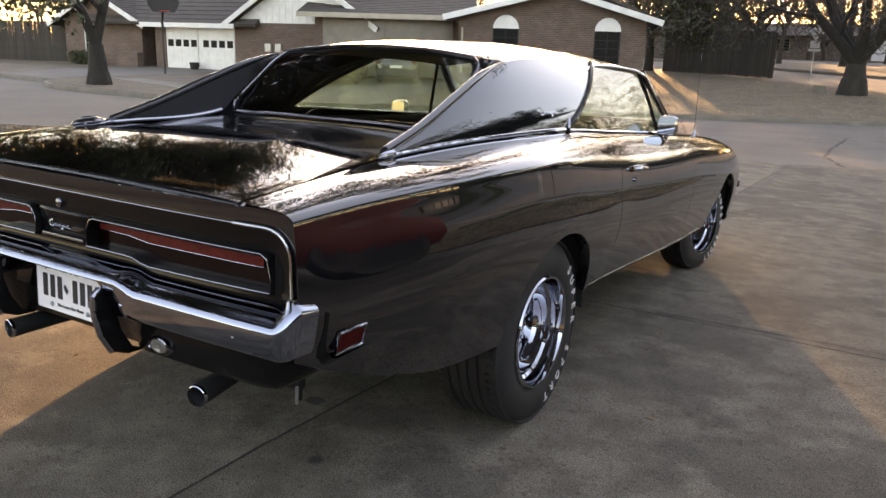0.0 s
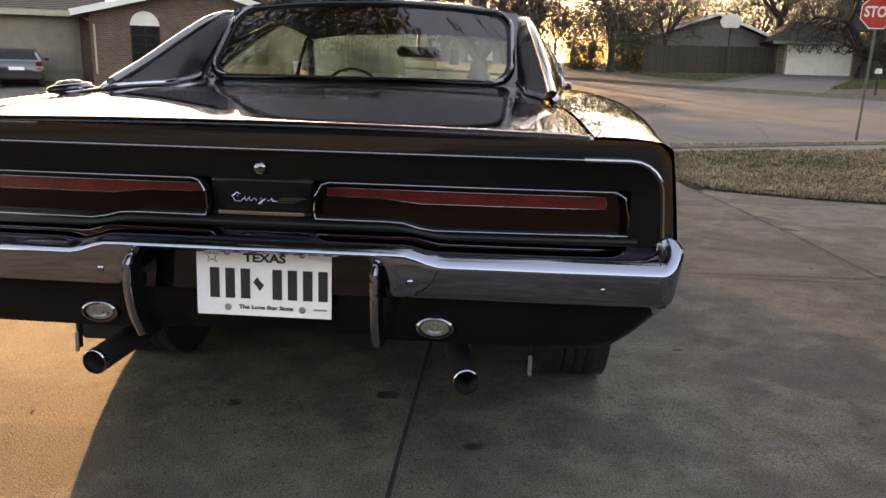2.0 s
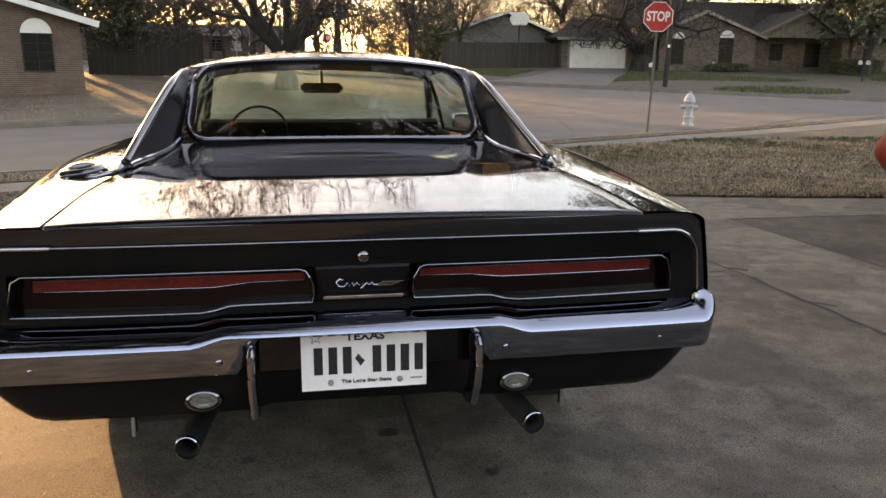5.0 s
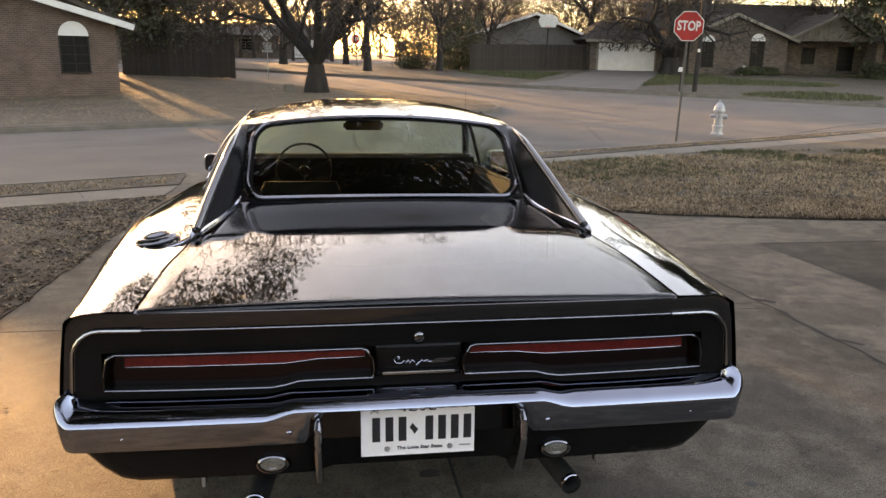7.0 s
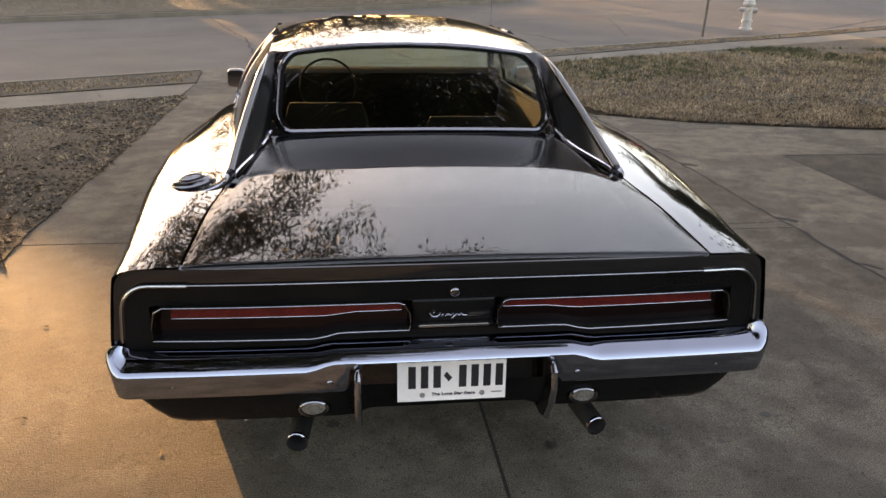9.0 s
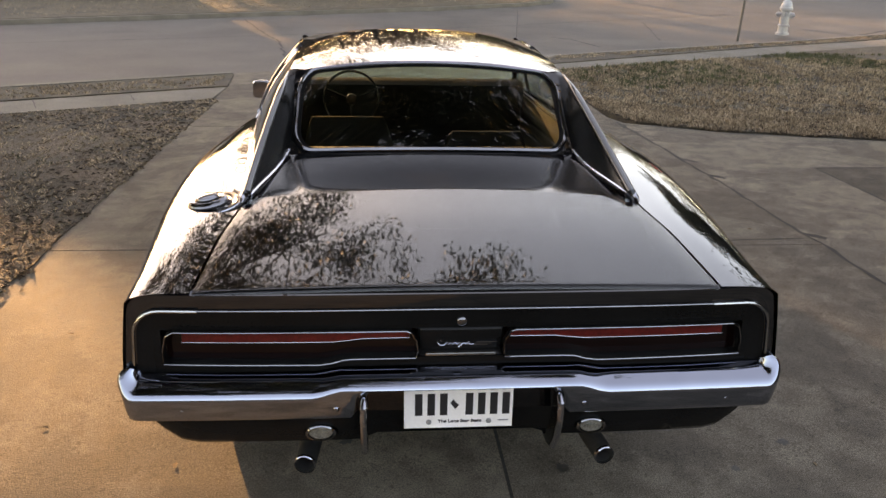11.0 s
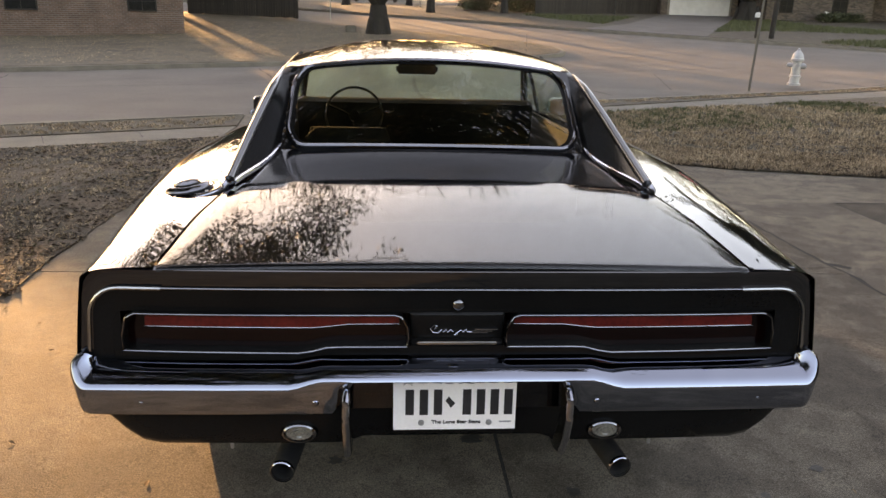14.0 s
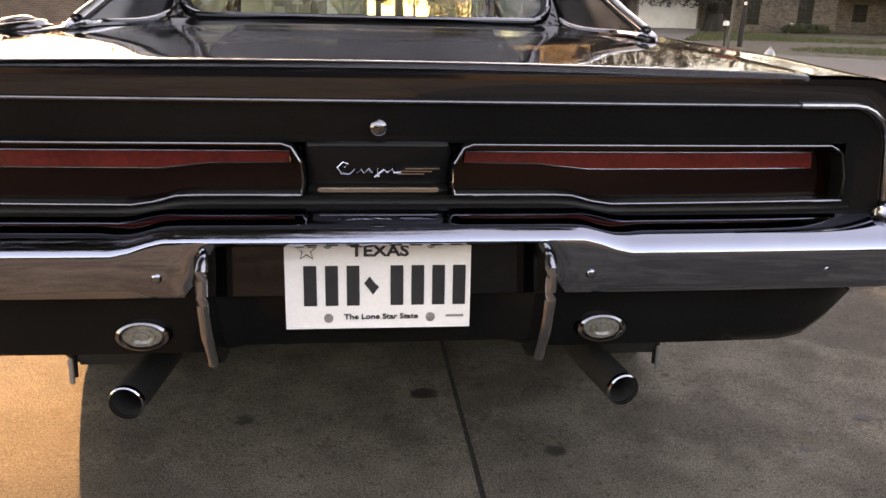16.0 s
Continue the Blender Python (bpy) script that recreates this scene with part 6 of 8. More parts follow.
# ---- inside ----
bm = bmesh.new()
box(bm, -0.72, 0.72, 1.15, 3.75, 0.36, 0.40, 0.01)
part("carpet", bm, CARPET, coupe, "black cabin carpet")
bm = bmesh.new()
box(bm, -0.70, 0.70, 1.06, 1.36, 1.020, 1.040, 0.006)
part("parcel_shelf", bm, CARPET, coupe, "black parcel shelf")
for side in (1, -1):
    bm = bmesh.new()
    box(bm, side * 0.745 - 0.02, side * 0.745 + 0.02, 1.30, 3.45, 0.42, 1.035, 0.012)
    part("door_card", bm, SEAT, coupe, "black door card")
bm = bmesh.new()
box(bm, -0.62, 0.62, 1.32, 1.46, 0.55, 1.00, 0.05)
box(bm, -0.62, 0.62, 1.40, 1.92, 0.42, 0.62, 0.05)
part("rear_seat", bm, SEAT, coupe, "black vinyl rear seat", smooth=True)
for side in (1, -1):
    bm = bmesh.new()
    rows = []
    for f in [k / 10 for k in range(11)]:
        z = 0.55 + (0.475 if side < 0 else 0.40) * f ** 0.9
        w = 0.25 * (1 - 0.25 * f ** 3)
        rows.append([Vector((side * 0.37 + w * math.copysign(abs(math.cos(a)) ** 0.45, math.cos(a)), 2.35 - 0.14 * f + 0.06 * max(1 - f ** 4, 0.18) * math.copysign(abs(math.sin(a)) ** 0.6, math.sin(a)), z)) for a in [6.2832 * k / 24 for k in range(24)]])
    skin(bm, rows, close=True)
    bm.faces.new([bm.verts.new(p) for p in rows[-1]])
    box(bm, side * 0.37 - 0.25, side * 0.37 + 0.25, 2.32, 2.85, 0.48, 0.64, 0.05)
    part("front_seat", bm, SEAT, coupe, "black vinyl bucket seat", smooth=50)
# pale tube in place of sunlight along the left half of the seat top
bm = bmesh.new()
tube(bm, [(-0.60, 1.40, 1.015), (-0.35, 1.395, 1.020), (-0.10, 1.40, 1.015)], 0.011, 6)
part("sunlit_seat_edge", bm, SUNLIT_CREAM, coupe, "cream strip painted as sunlight on the rear seat top")
for x in (-0.46, -0.35, -0.24):
    bm = bmesh.new()
    lathe(bm, [(0.0, 0.020), (0.006, 0.018), (0.008, 0.010), (0.006, -0.004)], Matrix.Translation((x, 1.395, 1.015)), 10)
    part("seat_button", bm, CHROME, coupe, "small chrome button", smooth=True)
bm = bmesh.new()
rows = [[Vector((x, y, z)) for x in (-0.72, -0.4, 0, 0.4, 0.72)] for y, z in ((3.60, 1.050), (3.35, 1.095), (3.14, 1.105), (3.06, 1.085), (3.05, 1.03), (3.08, 0.94), (3.16, 0.75), (3.20, 0.62))]
skin(bm, rows)
part("dashboard", bm, DASH, coupe, "black padded dashboard", smooth=50)
bm = bmesh.new()
wm = Matrix.Translation((-0.37, 2.86, 1.03)) @ Matrix.Rotation(radians(68), 4, "X")
tube(bm, [wm @ Vector((0.165 * math.cos(a), 0.165 * math.sin(a), 0)) for a in [6.2832 * k / 40 for k in range(40)]], 0.007, 8, closed=True)
for a in (0.35, 2.79, 4.71):
    tube(bm, [wm @ Vector((0.16 * math.cos(a), 0.16 * math.sin(a), 0)), wm @ Vector((0.03 * math.cos(a), 0.03 * math.sin(a), -0.03))], 0.008, 6)
wheel_part = part("steering_wheel", bm, SATIN, coupe, "thin black steering wheel", smooth=True)
bm = bmesh.new()
lathe(bm, [(0.0, 0.004), (0.030, 0.0), (0.036, -0.012), (0.034, -0.05)], wm @ Matrix.Translation((0, 0, -0.015)), 20)
part("horn_boss", bm, CHROME, wheel_part, "chrome horn boss", smooth=True)
bm = bmesh.new()
box(bm, -0.125, 0.125, 3.00, 3.03, 1.262, 1.322, 0.014)
cyl(bm, (0.0, 3.02, 1.31), (0.0, 3.06, 1.39), 0.010, seg=8)
part("inside_mirror", bm, BLACK_PLASTIC, coupe, "black inside mirror", smooth=True)


# ---- houses ----
def brick_material(name, c1, c2, mortar):
    m, nt, b = node_mat(name)
    n, l = nt.nodes, nt.links
    co, sep, add, com = n.new("ShaderNodeTexCoord"), n.new("ShaderNodeSeparateXYZ"), n.new("ShaderNodeMath"), n.new("ShaderNodeCombineXYZ")
    l.new(co.outputs["Object"], sep.inputs[0])
    l.new(sep.outputs["X"], add.inputs[0])
    l.new(sep.outputs["Y"], add.inputs[1])
    l.new(add.outputs[0], com.inputs["X"])
    l.new(sep.outputs["Z"], com.inputs["Y"])
    br = n.new("ShaderNodeTexBrick")
    br.inputs["Scale"].default_value = 1.0
    br.inputs["Brick Width"].default_value, br.inputs["Row Height"].default_value = 0.215, 0.075
    br.inputs["Mortar Size"].default_value = 0.008
    br.inputs["Bias"].default_value = 0.1
    br.inputs["Color1"].default_value, br.inputs["Color2"].default_value, br.inputs["Mortar"].default_value = (*c1, 1), (*c2, 1), (*mortar, 1)
    l.new(com.outputs[0], br.inputs["Vector"])
    nz = n.new("ShaderNodeTexNoise")
    nz.inputs["Scale"].default_value, nz.inputs["Detail"].default_value = 1.7, 6.0
    l.new(co.outputs["Object"], nz.inputs["Vector"])
    hsv, mr = n.new("ShaderNodeHueSaturation"), n.new("ShaderNodeMapRange")
    mr.inputs["To Min"].default_value, mr.inputs["To Max"].default_value = 0.55, 1.45
    l.new(nz.outputs["Fac"], mr.inputs["Value"])
    l.new(mr.outputs["Result"], hsv.inputs["Value"])
    l.new(br.outputs["Color"], hsv.inputs["Color"])
    l.new(hsv.outputs["Color"], b.inputs["Base Color"])
    bp = n.new("ShaderNodeBump")
    bp.invert = True
    bp.inputs["Strength"].default_value, bp.inputs["Distance"].default_value = 0.6, 0.01
    l.new(br.outputs["Fac"], bp.inputs["Height"])
    l.new(bp.outputs["Normal"], b.inputs["Normal"])
    b.inputs["Roughness"].default_value = 0.92
    return m


BRICK_RED = brick_material("red_brown_brick", (0.135, 0.076, 0.056), (0.088, 0.052, 0.040), (0.155, 0.132, 0.115))
BRICK_DARK = brick_material("mixed_dark_brick", (0.156, 0.1108, 0.08424), (0.04836, 0.03588, 0.03042), (0.1326, 0.1147, 0.09906))


def wall_run(parent, x0, x1, y0, y1, z1, material, label="", z0=-0.4):
    bm = bmesh.new()
    box(bm, x0, x1, y0, y1, z0, z1)
    return part("wall", bm, material, parent, label)


def gable_wall(parent, x0, x1, xa, y, depth, z0, za, material, label="gable wall"):
    bm = bmesh.new()
    prism(bm, [(x0, z0), (x1, z0), (xa, za)], y, y + depth)
    return part("gable", bm, material, parent, label)


def pitched(parent, a, b, c, d, thick=0.14, label="dark shingled roof slope", material=None):
    """One roof slope through four corners, as a slab, with ribs of shingle courses."""
    bm = bmesh.new()
    a, b, c, d = map(Vector, (a, b, c, d))
    n = (b - a).cross(d - a).normalized()
    n = -n if n.z < 0 else n
    rows = 14
    up = []
    for k in range(rows):
        f0, f1 = k / rows, (k + 1) / rows
        for f, lift in ((f0, 0.024), (f1, 0.0)):
            up.append([a.lerp(d, f) + n * lift, b.lerp(c, f) + n * lift])
    grid = skin(bm, up + [[d - n * thick, c - n * thick], [a - n * thick, b - n * thick], [a + n * 0.024, b + n * 0.024]])
    bmesh.ops.remove_doubles(bm, verts=bm.verts[:], dist=1e-5)
    bmesh.ops.holes_fill(bm, edges=[e for e in bm.edges if e.is_boundary], sides=0)
    return part("roof", bm, material or SHINGLE, parent, label)


def boards(parent, pts, w, h, material, name="fascia", label="painted fascia board"):
    bm = bmesh.new()
    for p, q in zip(pts, pts[1:]):
        p, q = Vector(p), Vector(q)
        d = (q - p).normalized()
        m = Matrix.Translation(p) @ d.to_track_quat("X", "Z").to_matrix().to_4x4()
        box(bm, 0, (q - p).length, -w / 2, w / 2, -h, 0, 0.0, m)
    return part(name, bm, material, parent, label)


def house_window(parent, x0, x1, z0, z1, y, arch=False, frame=None, shade=None):
    """A framed pane set into the wall, with an arched head where the house has one."""
    fr = frame or WHITE
    bm = bmesh.new()
    t = 0.05
    box(bm, x0 - t, x0, y - 0.04, y + 0.03, z0, z1)
    box(bm, x1, x1 + t, y - 0.04, y + 0.03, z0, z1)
    box(bm, x0 - t, x1 + t, y - 0.05, y + 0.03, z0 - t, z0)
    box(bm, x0 - t, x1 + t, y - 0.04, y + 0.03, z1, z1 + t * 0.7)
    w = part("window", bm, fr, parent, "framed house window")
    bm = bmesh.new()
    box(bm, x0, x1, y - 0.008, y + 0.01, z0, z1)
    part("pane", bm, shade or DARK_PANE, w, "dark window pane")
    bm = bmesh.new()
    nx, nz = 2, 4
    for k in range(1, nx):
        x = x0 + (x1 - x0) * k / nx
        box(bm, x - 0.012, x + 0.012, y - 0.02, y - 0.008, z0, z1)
    for k in range(1, nz):
        z = z0 + (z1 - z0) * k / nz
        box(bm, x0, x1, y - 0.02, y - 0.008, z - 0.012, z + 0.012)
    part("glazing_bars", bm, fr, w, "thin glazing bars")
    if arch:
        c, r = (x0 + x1) / 2, (x1 - x0) / 2 + t
        bm = bmesh.new()
        prism(bm, [(c + r * math.cos(radians(a)), z1 + t * 0.7 + r * math.sin(radians(a))) for a in range(0, 181, 15)], y - 0.045, y + 0.02)
        part("arch_panel", bm, WHITE, w, "white arched panel over the window")
    return w


def garage_door(parent, x0, x1, z1, y, material, panes=False, label="sectional garage door"):
    bm = bmesh.new()
    n = 4
    for k in range(n):
        za, zb = z1 * k / n, z1 * (k + 1) / n
        box(bm, x0, x1, y, y + 0.06, za + 0.008, zb - 0.008)
        m = 4
        for j in range(m):
            xa, xb = x0 + (x1 - x0) * j / m, x0 + (x1 - x0) * (j + 1) / m
            if not (panes and k == 2):
                box(bm, xa + 0.07, xb - 0.07, y - 0.012, y + 0.01, za + 0.07, zb - 0.07)
    box(bm, x0, x1, y + 0.02, y + 0.08, 0, z1)
    door = part("garage_door", bm, material, parent, label)
    if panes:
        for j in range(4):
            xa, xb = x0 + (x1 - x0) * j / 4, x0 + (x1 - x0) * (j + 1) / 4
            bm = bmesh.new()
            box(bm, xa + 0.08, xb - 0.08, y - 0.014, y + 0.012, z1 * 0.5 + 0.10, z1 * 0.75 - 0.06)
            part("pane", bm, DARK_PANE, door, "small dark pane")
    return door


DARK_PANE = surface("dark_pane", (0.006, 0.0065, 0.007), (0.012, 0.0125, 0.013), 0.3, bump=0.0, spec=0.08)


def placed(x, y, turn, lift=0.1):
    return Matrix.Translation((x, y, grade(y) + lift)) @ Matrix.Rotation(radians(turn), 4, "Z")


# brick ranch house behind the side street
h = thing("house", "mixed-brick ranch house with arched windows and white garage", "house", placed(26.8, 55.3, -4))
wall_run(h, 0.0, 7.6, 0.0, 11.0, 2.75, BRICK_DARK, "dark mixed brick wall")
gable_wall(h, 0.0, 7.6, 3.3, 0.02, 0.25, 2.75, 4.15, BRICK_DARK, "brick gable")
pitched(h, (-1.3, -0.5, 2.45), (-1.3, 9, 2.45), (3.3, 9, 4.45), (3.3, -0.5, 4.45))
pitched(h, (8.3, 9, 2.55), (8.3, -0.5, 2.55), (3.3, -0.5, 4.45), (3.3, 9, 4.45))
boards(h, [(-1.3, -0.5, 2.47), (3.3, -0.5, 4.47), (8.3, -0.5, 2.57)], 0.05, 0.22, TAUPE)
house_window(h, 1.0, 1.85, 0.55, 2.35, -0.02, True, DARK)
house_window(h, 4.75, 5.75, 0.35, 2.45, -0.02, True, DARK)
wall_run(h, -6.4, -1.0, 3.4, 10.5, 2.5, TAUPE, "taupe garage wall")
wall_run(h, -6.7, -6.2, 3.3, 10.5, 2.5, BRICK_DARK, "brick garage corner")
wall_run(h, -1.35, -0.9, 3.3, 4.0, 2.5, BRICK_DARK, "brick garage corner")
garage_door(h, -6.0, -1.5, 2.2, 3.33, WHITE, label="white sectional garage door, closed")
pitched(h, (-7.2, 2.8, 2.45), (-0.2, 2.8, 2.45), (-2.0, 7.0, 4.1), (-5.0, 7.0, 4.1))
pitched(h, (-7.2, 11.0, 2.45), (-7.2, 2.8, 2.45), (-5.0, 7.0, 4.1), (-5.0, 7.2, 4.1))
boards(h, [(-7.2, 2.8, 2.47), (-0.2, 2.8, 2.47)], 0.05, 0.2, TAUPE)
wall_run(h, 7.6, 15.0, 2.6, 11.0, 2.75, BRICK_DARK, "shaded brick wall under the porch")
gable_wall(h, 8.0, 15.0, 12.2, 1.2, 0.2, 2.6, 4.5, TAUPE, "taupe board gable")
bm = bmesh.new()
for k in range(16):
    x = 8.6 + 0.4 * k
    zt = 2.62 + (x - 8.0) * 0.452 if x < 12.2 else 2.62 + (15.0 - x) * 0.678
    box(bm, x - 0.025, x + 0.025, 1.16, 1.21, 2.62, max(zt - 0.05, 2.64))
part("batten", bm, TAUPE, h, "taupe battens")["kind"] = "stuff"
pitched(h, (7.5, 0.8, 2.5), (7.5, 9, 2.5), (12.2, 9, 4.7), (12.2, 0.8, 4.7))
pitched(h, (15.6, 9, 2.5), (15.6, 0.8, 2.5), (12.2, 0.8, 4.7), (12.2, 9, 4.7))
boards(h, [(7.5, 0.8, 2.52), (12.2, 0.8, 4.72), (15.6, 0.8, 2.52)], 0.05, 0.2, TAUPE)
house_window(h, 10.2, 11.2, 0.9, 2.1, 2.58, False, DARK)
house_window(h, 13.2, 14.4, 0.4, 2.2, 2.58, False, DARK)
wall_run(h, 15.0, 21.0, 0.5, 11.0, 2.75, BRICK_DARK, "brick wall")
pitched(h, (14.5, 0.0, 2.6), (22.0, 0.0, 2.6), (22.0, 6.5, 5.6), (14.5, 6.5, 5.6))
pitched(h, (-3.0, 4.5, 3.4), (16.0, 4.5, 3.4), (16.0, 8.5, 5.7), (-1.0, 8.5, 5.7))

# brick house with two small garage doors
h = thing("house", "red-brown brick house with two white garage doors", "house", placed(-34.0, 28.3, 5.6))
wall_run(h, -0.6, 0.15, 0.0, 8.0, 2.45, BRICK_RED, "brick pier")
wall_run(h, 4.95, 11.5, 0.0, 8.0, 2.45, BRICK_RED, "red-brown brick wall")
wall_run(h, 0.15, 4.95, 0.05, 0.4, 2.45, WHITE, "white garage surround")
garage_door(h, 0.25, 2.42, 2.1, 0.0, WHITE, True, "white panelled garage door with small panes")
garage_door(h, 2.72, 4.88, 2.1, 0.0, WHITE, True, "white panelled garage door with small panes")
wall_run(h, -1.8, -0.6, 1.2, 2.0, 2.45, FENCE, "dark recessed entry")
wall_run(h, -7.9, -1.8, 0.2, 8.0, 2.45, BRICK_RED, "red-brown brick wing")
wall_run(h, -3.0, -1.4, -0.6, -0.2, 0.75, BRICK_RED, "low brick planter wall")
gable_wall(h, -7.9, -1.8, -4.85, 0.22, 0.2, 2.45, 3.85, BRICK_RED, "brick gable")
pitched(h, (-8.7, -0.4, 2.2), (-8.7, 7, 2.2), (-4.85, 7, 4.05), (-4.85, -0.4, 4.05))
pitched(h, (-1.0, 7, 2.2), (-1.0, -0.4, 2.2), (-4.85, -0.4, 4.05), (-4.85, 7, 4.05))
boards(h, [(-8.7, -0.4, 2.22), (-4.85, -0.4, 4.07), (-1.0, -0.4, 2.22)], 0.06, 0.24, WHITE)
house_window(h, -6.2, -5.2, 0.4, 1.95, 0.18, True, WHITE)
pitched(h, (-6.0, -0.5, 2.35), (6.6, -0.5, 2.35), (6.6, 5.5, 5.6), (-6.0, 5.5, 5.6))
boards(h, [(-1.2, -0.5, 2.37), (5.3, -0.5, 2.37)], 0.05, 0.24, WHITE)
gable_wall(h, 5.0, 13.2, 9.3, -0.02, 0.2, 2.45, 5.0, WHITE, "white boarded gable")
bm = bmesh.new()
for k in range(20):
    x = 5.4 + 0.4 * k
    zt = 2.45 + (x - 5.0) * 0.593 if x < 9.3 else 2.45 + (13.2 - x) * 0.654
    box(bm, x - 0.02, x + 0.02, -0.05, -0.01, 2.5, max(zt - 0.05, 2.52))
part("batten", bm, WHITE, h, "white battens")["kind"] = "stuff"
pitched(h, (4.4, -0.5, 2.3), (4.4, 8, 2.3), (9.3, 8, 5.25), (9.3, -0.5, 5.25))
pitched(h, (13.8, 8, 2.3), (13.8, -0.5, 2.3), (9.3, -0.5, 5.25), (9.3, 8, 5.25))
boards(h, [(4.4, -0.5, 2.32), (9.3, -0.5, 5.27), (13.8, -0.5, 2.32)], 0.06, 0.24, WHITE)
for x in (7.1, 7.75):
    bm = bmesh.new()
    box(bm, x - 0.2, x + 0.2, -0.10, 0.0, 1.05, 1.45, 0.02)
    part("meter_box", bm, STEEL, h, "pale meter box on the wall")
bm = bmesh.new()
lathe(bm, [(0.0, 0.0), (0.20, 0.0), (0.26, 0.35), (0.22, 0.36)], Matrix.Translation((2.57, -0.5, 0.0)), 16)
tagged(linked("planter", bm, BARK, True), "brown planter pot between the garage doors", "planter").matrix_world = placed(-34.0, 28.3, 5.6)

# low brick house under the setting sun
h = thing("house", "tan brick gabled house with arched windows and taupe garage", "house", placed(-15.55, 28.6, 28, 0.62))
wall_run(h, 0.0, 7.9, 0.0, 12.0, 2.5, BRICK_RED, "tan brick wall", -1.0)
gable_wall(h, 0.0, 7.9, 4.1, 0.02, 0.2, 2.5, 3.35, BRICK_RED, "brick gable")
pitched(h, (-0.7, -0.6, 2.35), (-0.7, 11, 2.35), (4.1, 11, 3.56), (4.1, -0.6, 3.56))
pitched(h, (8.5, 11, 2.35), (8.5, -0.6, 2.35), (4.5, -0.6, 3.95), (4.5, 11, 3.95))
boards(h, [(-0.7, -0.6, 2.37), (4.1, -0.6, 3.58), (8.5, -0.6, 2.37)], 0.06, 0.24, WHITE)
house_window(h, 1.5, 2.5, 0.5, 1.85, -0.02, True, DARK)
house_window(h, 5.8, 6.8, 0.5, 1.85, -0.02, True, DARK)
wall_run(h, -6.9, 0.0, 3.0, 12.0, 2.45, BRICK_RED, "tan brick garage wall", -1.0)
wall_run(h, -6.5, -0.4, 2.92, 3.1, 2.4, TAUPE, "taupe garage surround")
garage_door(h, -6.3, -3.6, 2.15, 2.85, TAUPE, label="taupe sectional garage door, closed")
garage_door(h, -3.3, -0.6, 2.15, 2.85, TAUPE, label="taupe sectional garage door, closed")
pitched(h, (-7.6, 2.3, 2.4), (0.6, 2.3, 2.4), (0.6, 8.0, 3.7), (-7.6, 8.0, 3.7))
boards(h, [(-7.6, 2.3, 2.42), (0.3, 2.3, 2.42)], 0.06, 0.22, CREAM)
bm = bmesh.new()
tube(bm, [(-0.3, 2.4, 2.25), (0.15, 1.2, 2.0), (0.15, -0.06, 1.85), (0.15, -0.06, 0.0)], 0.04, 6)
part("downpipe", bm, CREAM, h, "cream downpipe")

# neighbour behind the dark fence
h = thing("house", "low grey-sided house with a shallow gable", "house", placed(11.2, 62.0, 6))
wall_run(h, 0.0, 10.0, 0.0, 9.0, 2.5, SIDING, "grey siding")
gable_wall(h, 0.0, 10.0, 5.4, -0.02, 0.2, 2.5, 4.0, SIDING)
pitched(h, (-1.2, -0.8, 2.2), (-1.2, 9, 2.2), (5.4, 9, 4.35), (5.4, -0.8, 4.35))
pitched(h, (11.2, 9, 2.2), (11.2, -0.8, 2.2), (5.4, -0.8, 4.35), (5.4, 9, 4.35))
boards(h, [(-1.2, -0.8, 2.22), (5.4, -0.8, 4.37), (11.2, -0.8, 2.22)], 0.06, 0.2, WHITE)
bm = bmesh.new()
box(bm, 1.6, 2.3, 4.0, 4.7, 3.0, 5.0, 0.02)
part("chimney", bm, BRICK_DARK, h, "brick chimney")
# long low house down the side street
h = thing("house", "long dark house far down the side street", "house", placed(-18.5, 98.0, -3))
wall_run(h, 0.0, 19.0, 0.0, 9.0, 2.6, BRICK_DARK, "dark brick wall")
pitched(h, (-0.8, -0.8, 2.5), (19.8, -0.8, 2.5), (19.8, 4.5, 4.0), (-0.8, 4.5, 4.0))
house_window(h, 4.0, 6.0, 0.8, 2.1, -0.02, False, TAUPE)
house_window(h, 8.0, 9.6, 0.8, 2.1, -0.02, False, TAUPE)
garage_door(h, 14.5, 17.5, 2.1, -0.04, WHITE, label="pale garage door")
h = thing("house", "dark-roofed house behind the board fence", "house", placed(-24.0, 74.0, 10))
wall_run(h, 0.0, 12.0, 0.0, 9.0, 2.6, BRICK_DARK, "dark brick wall")
pitched(h, (-0.8, -0.8, 2.5), (12.8, -0.8, 2.5), (9.8, 4.5, 3.8), (2.8, 4.5, 3.8))


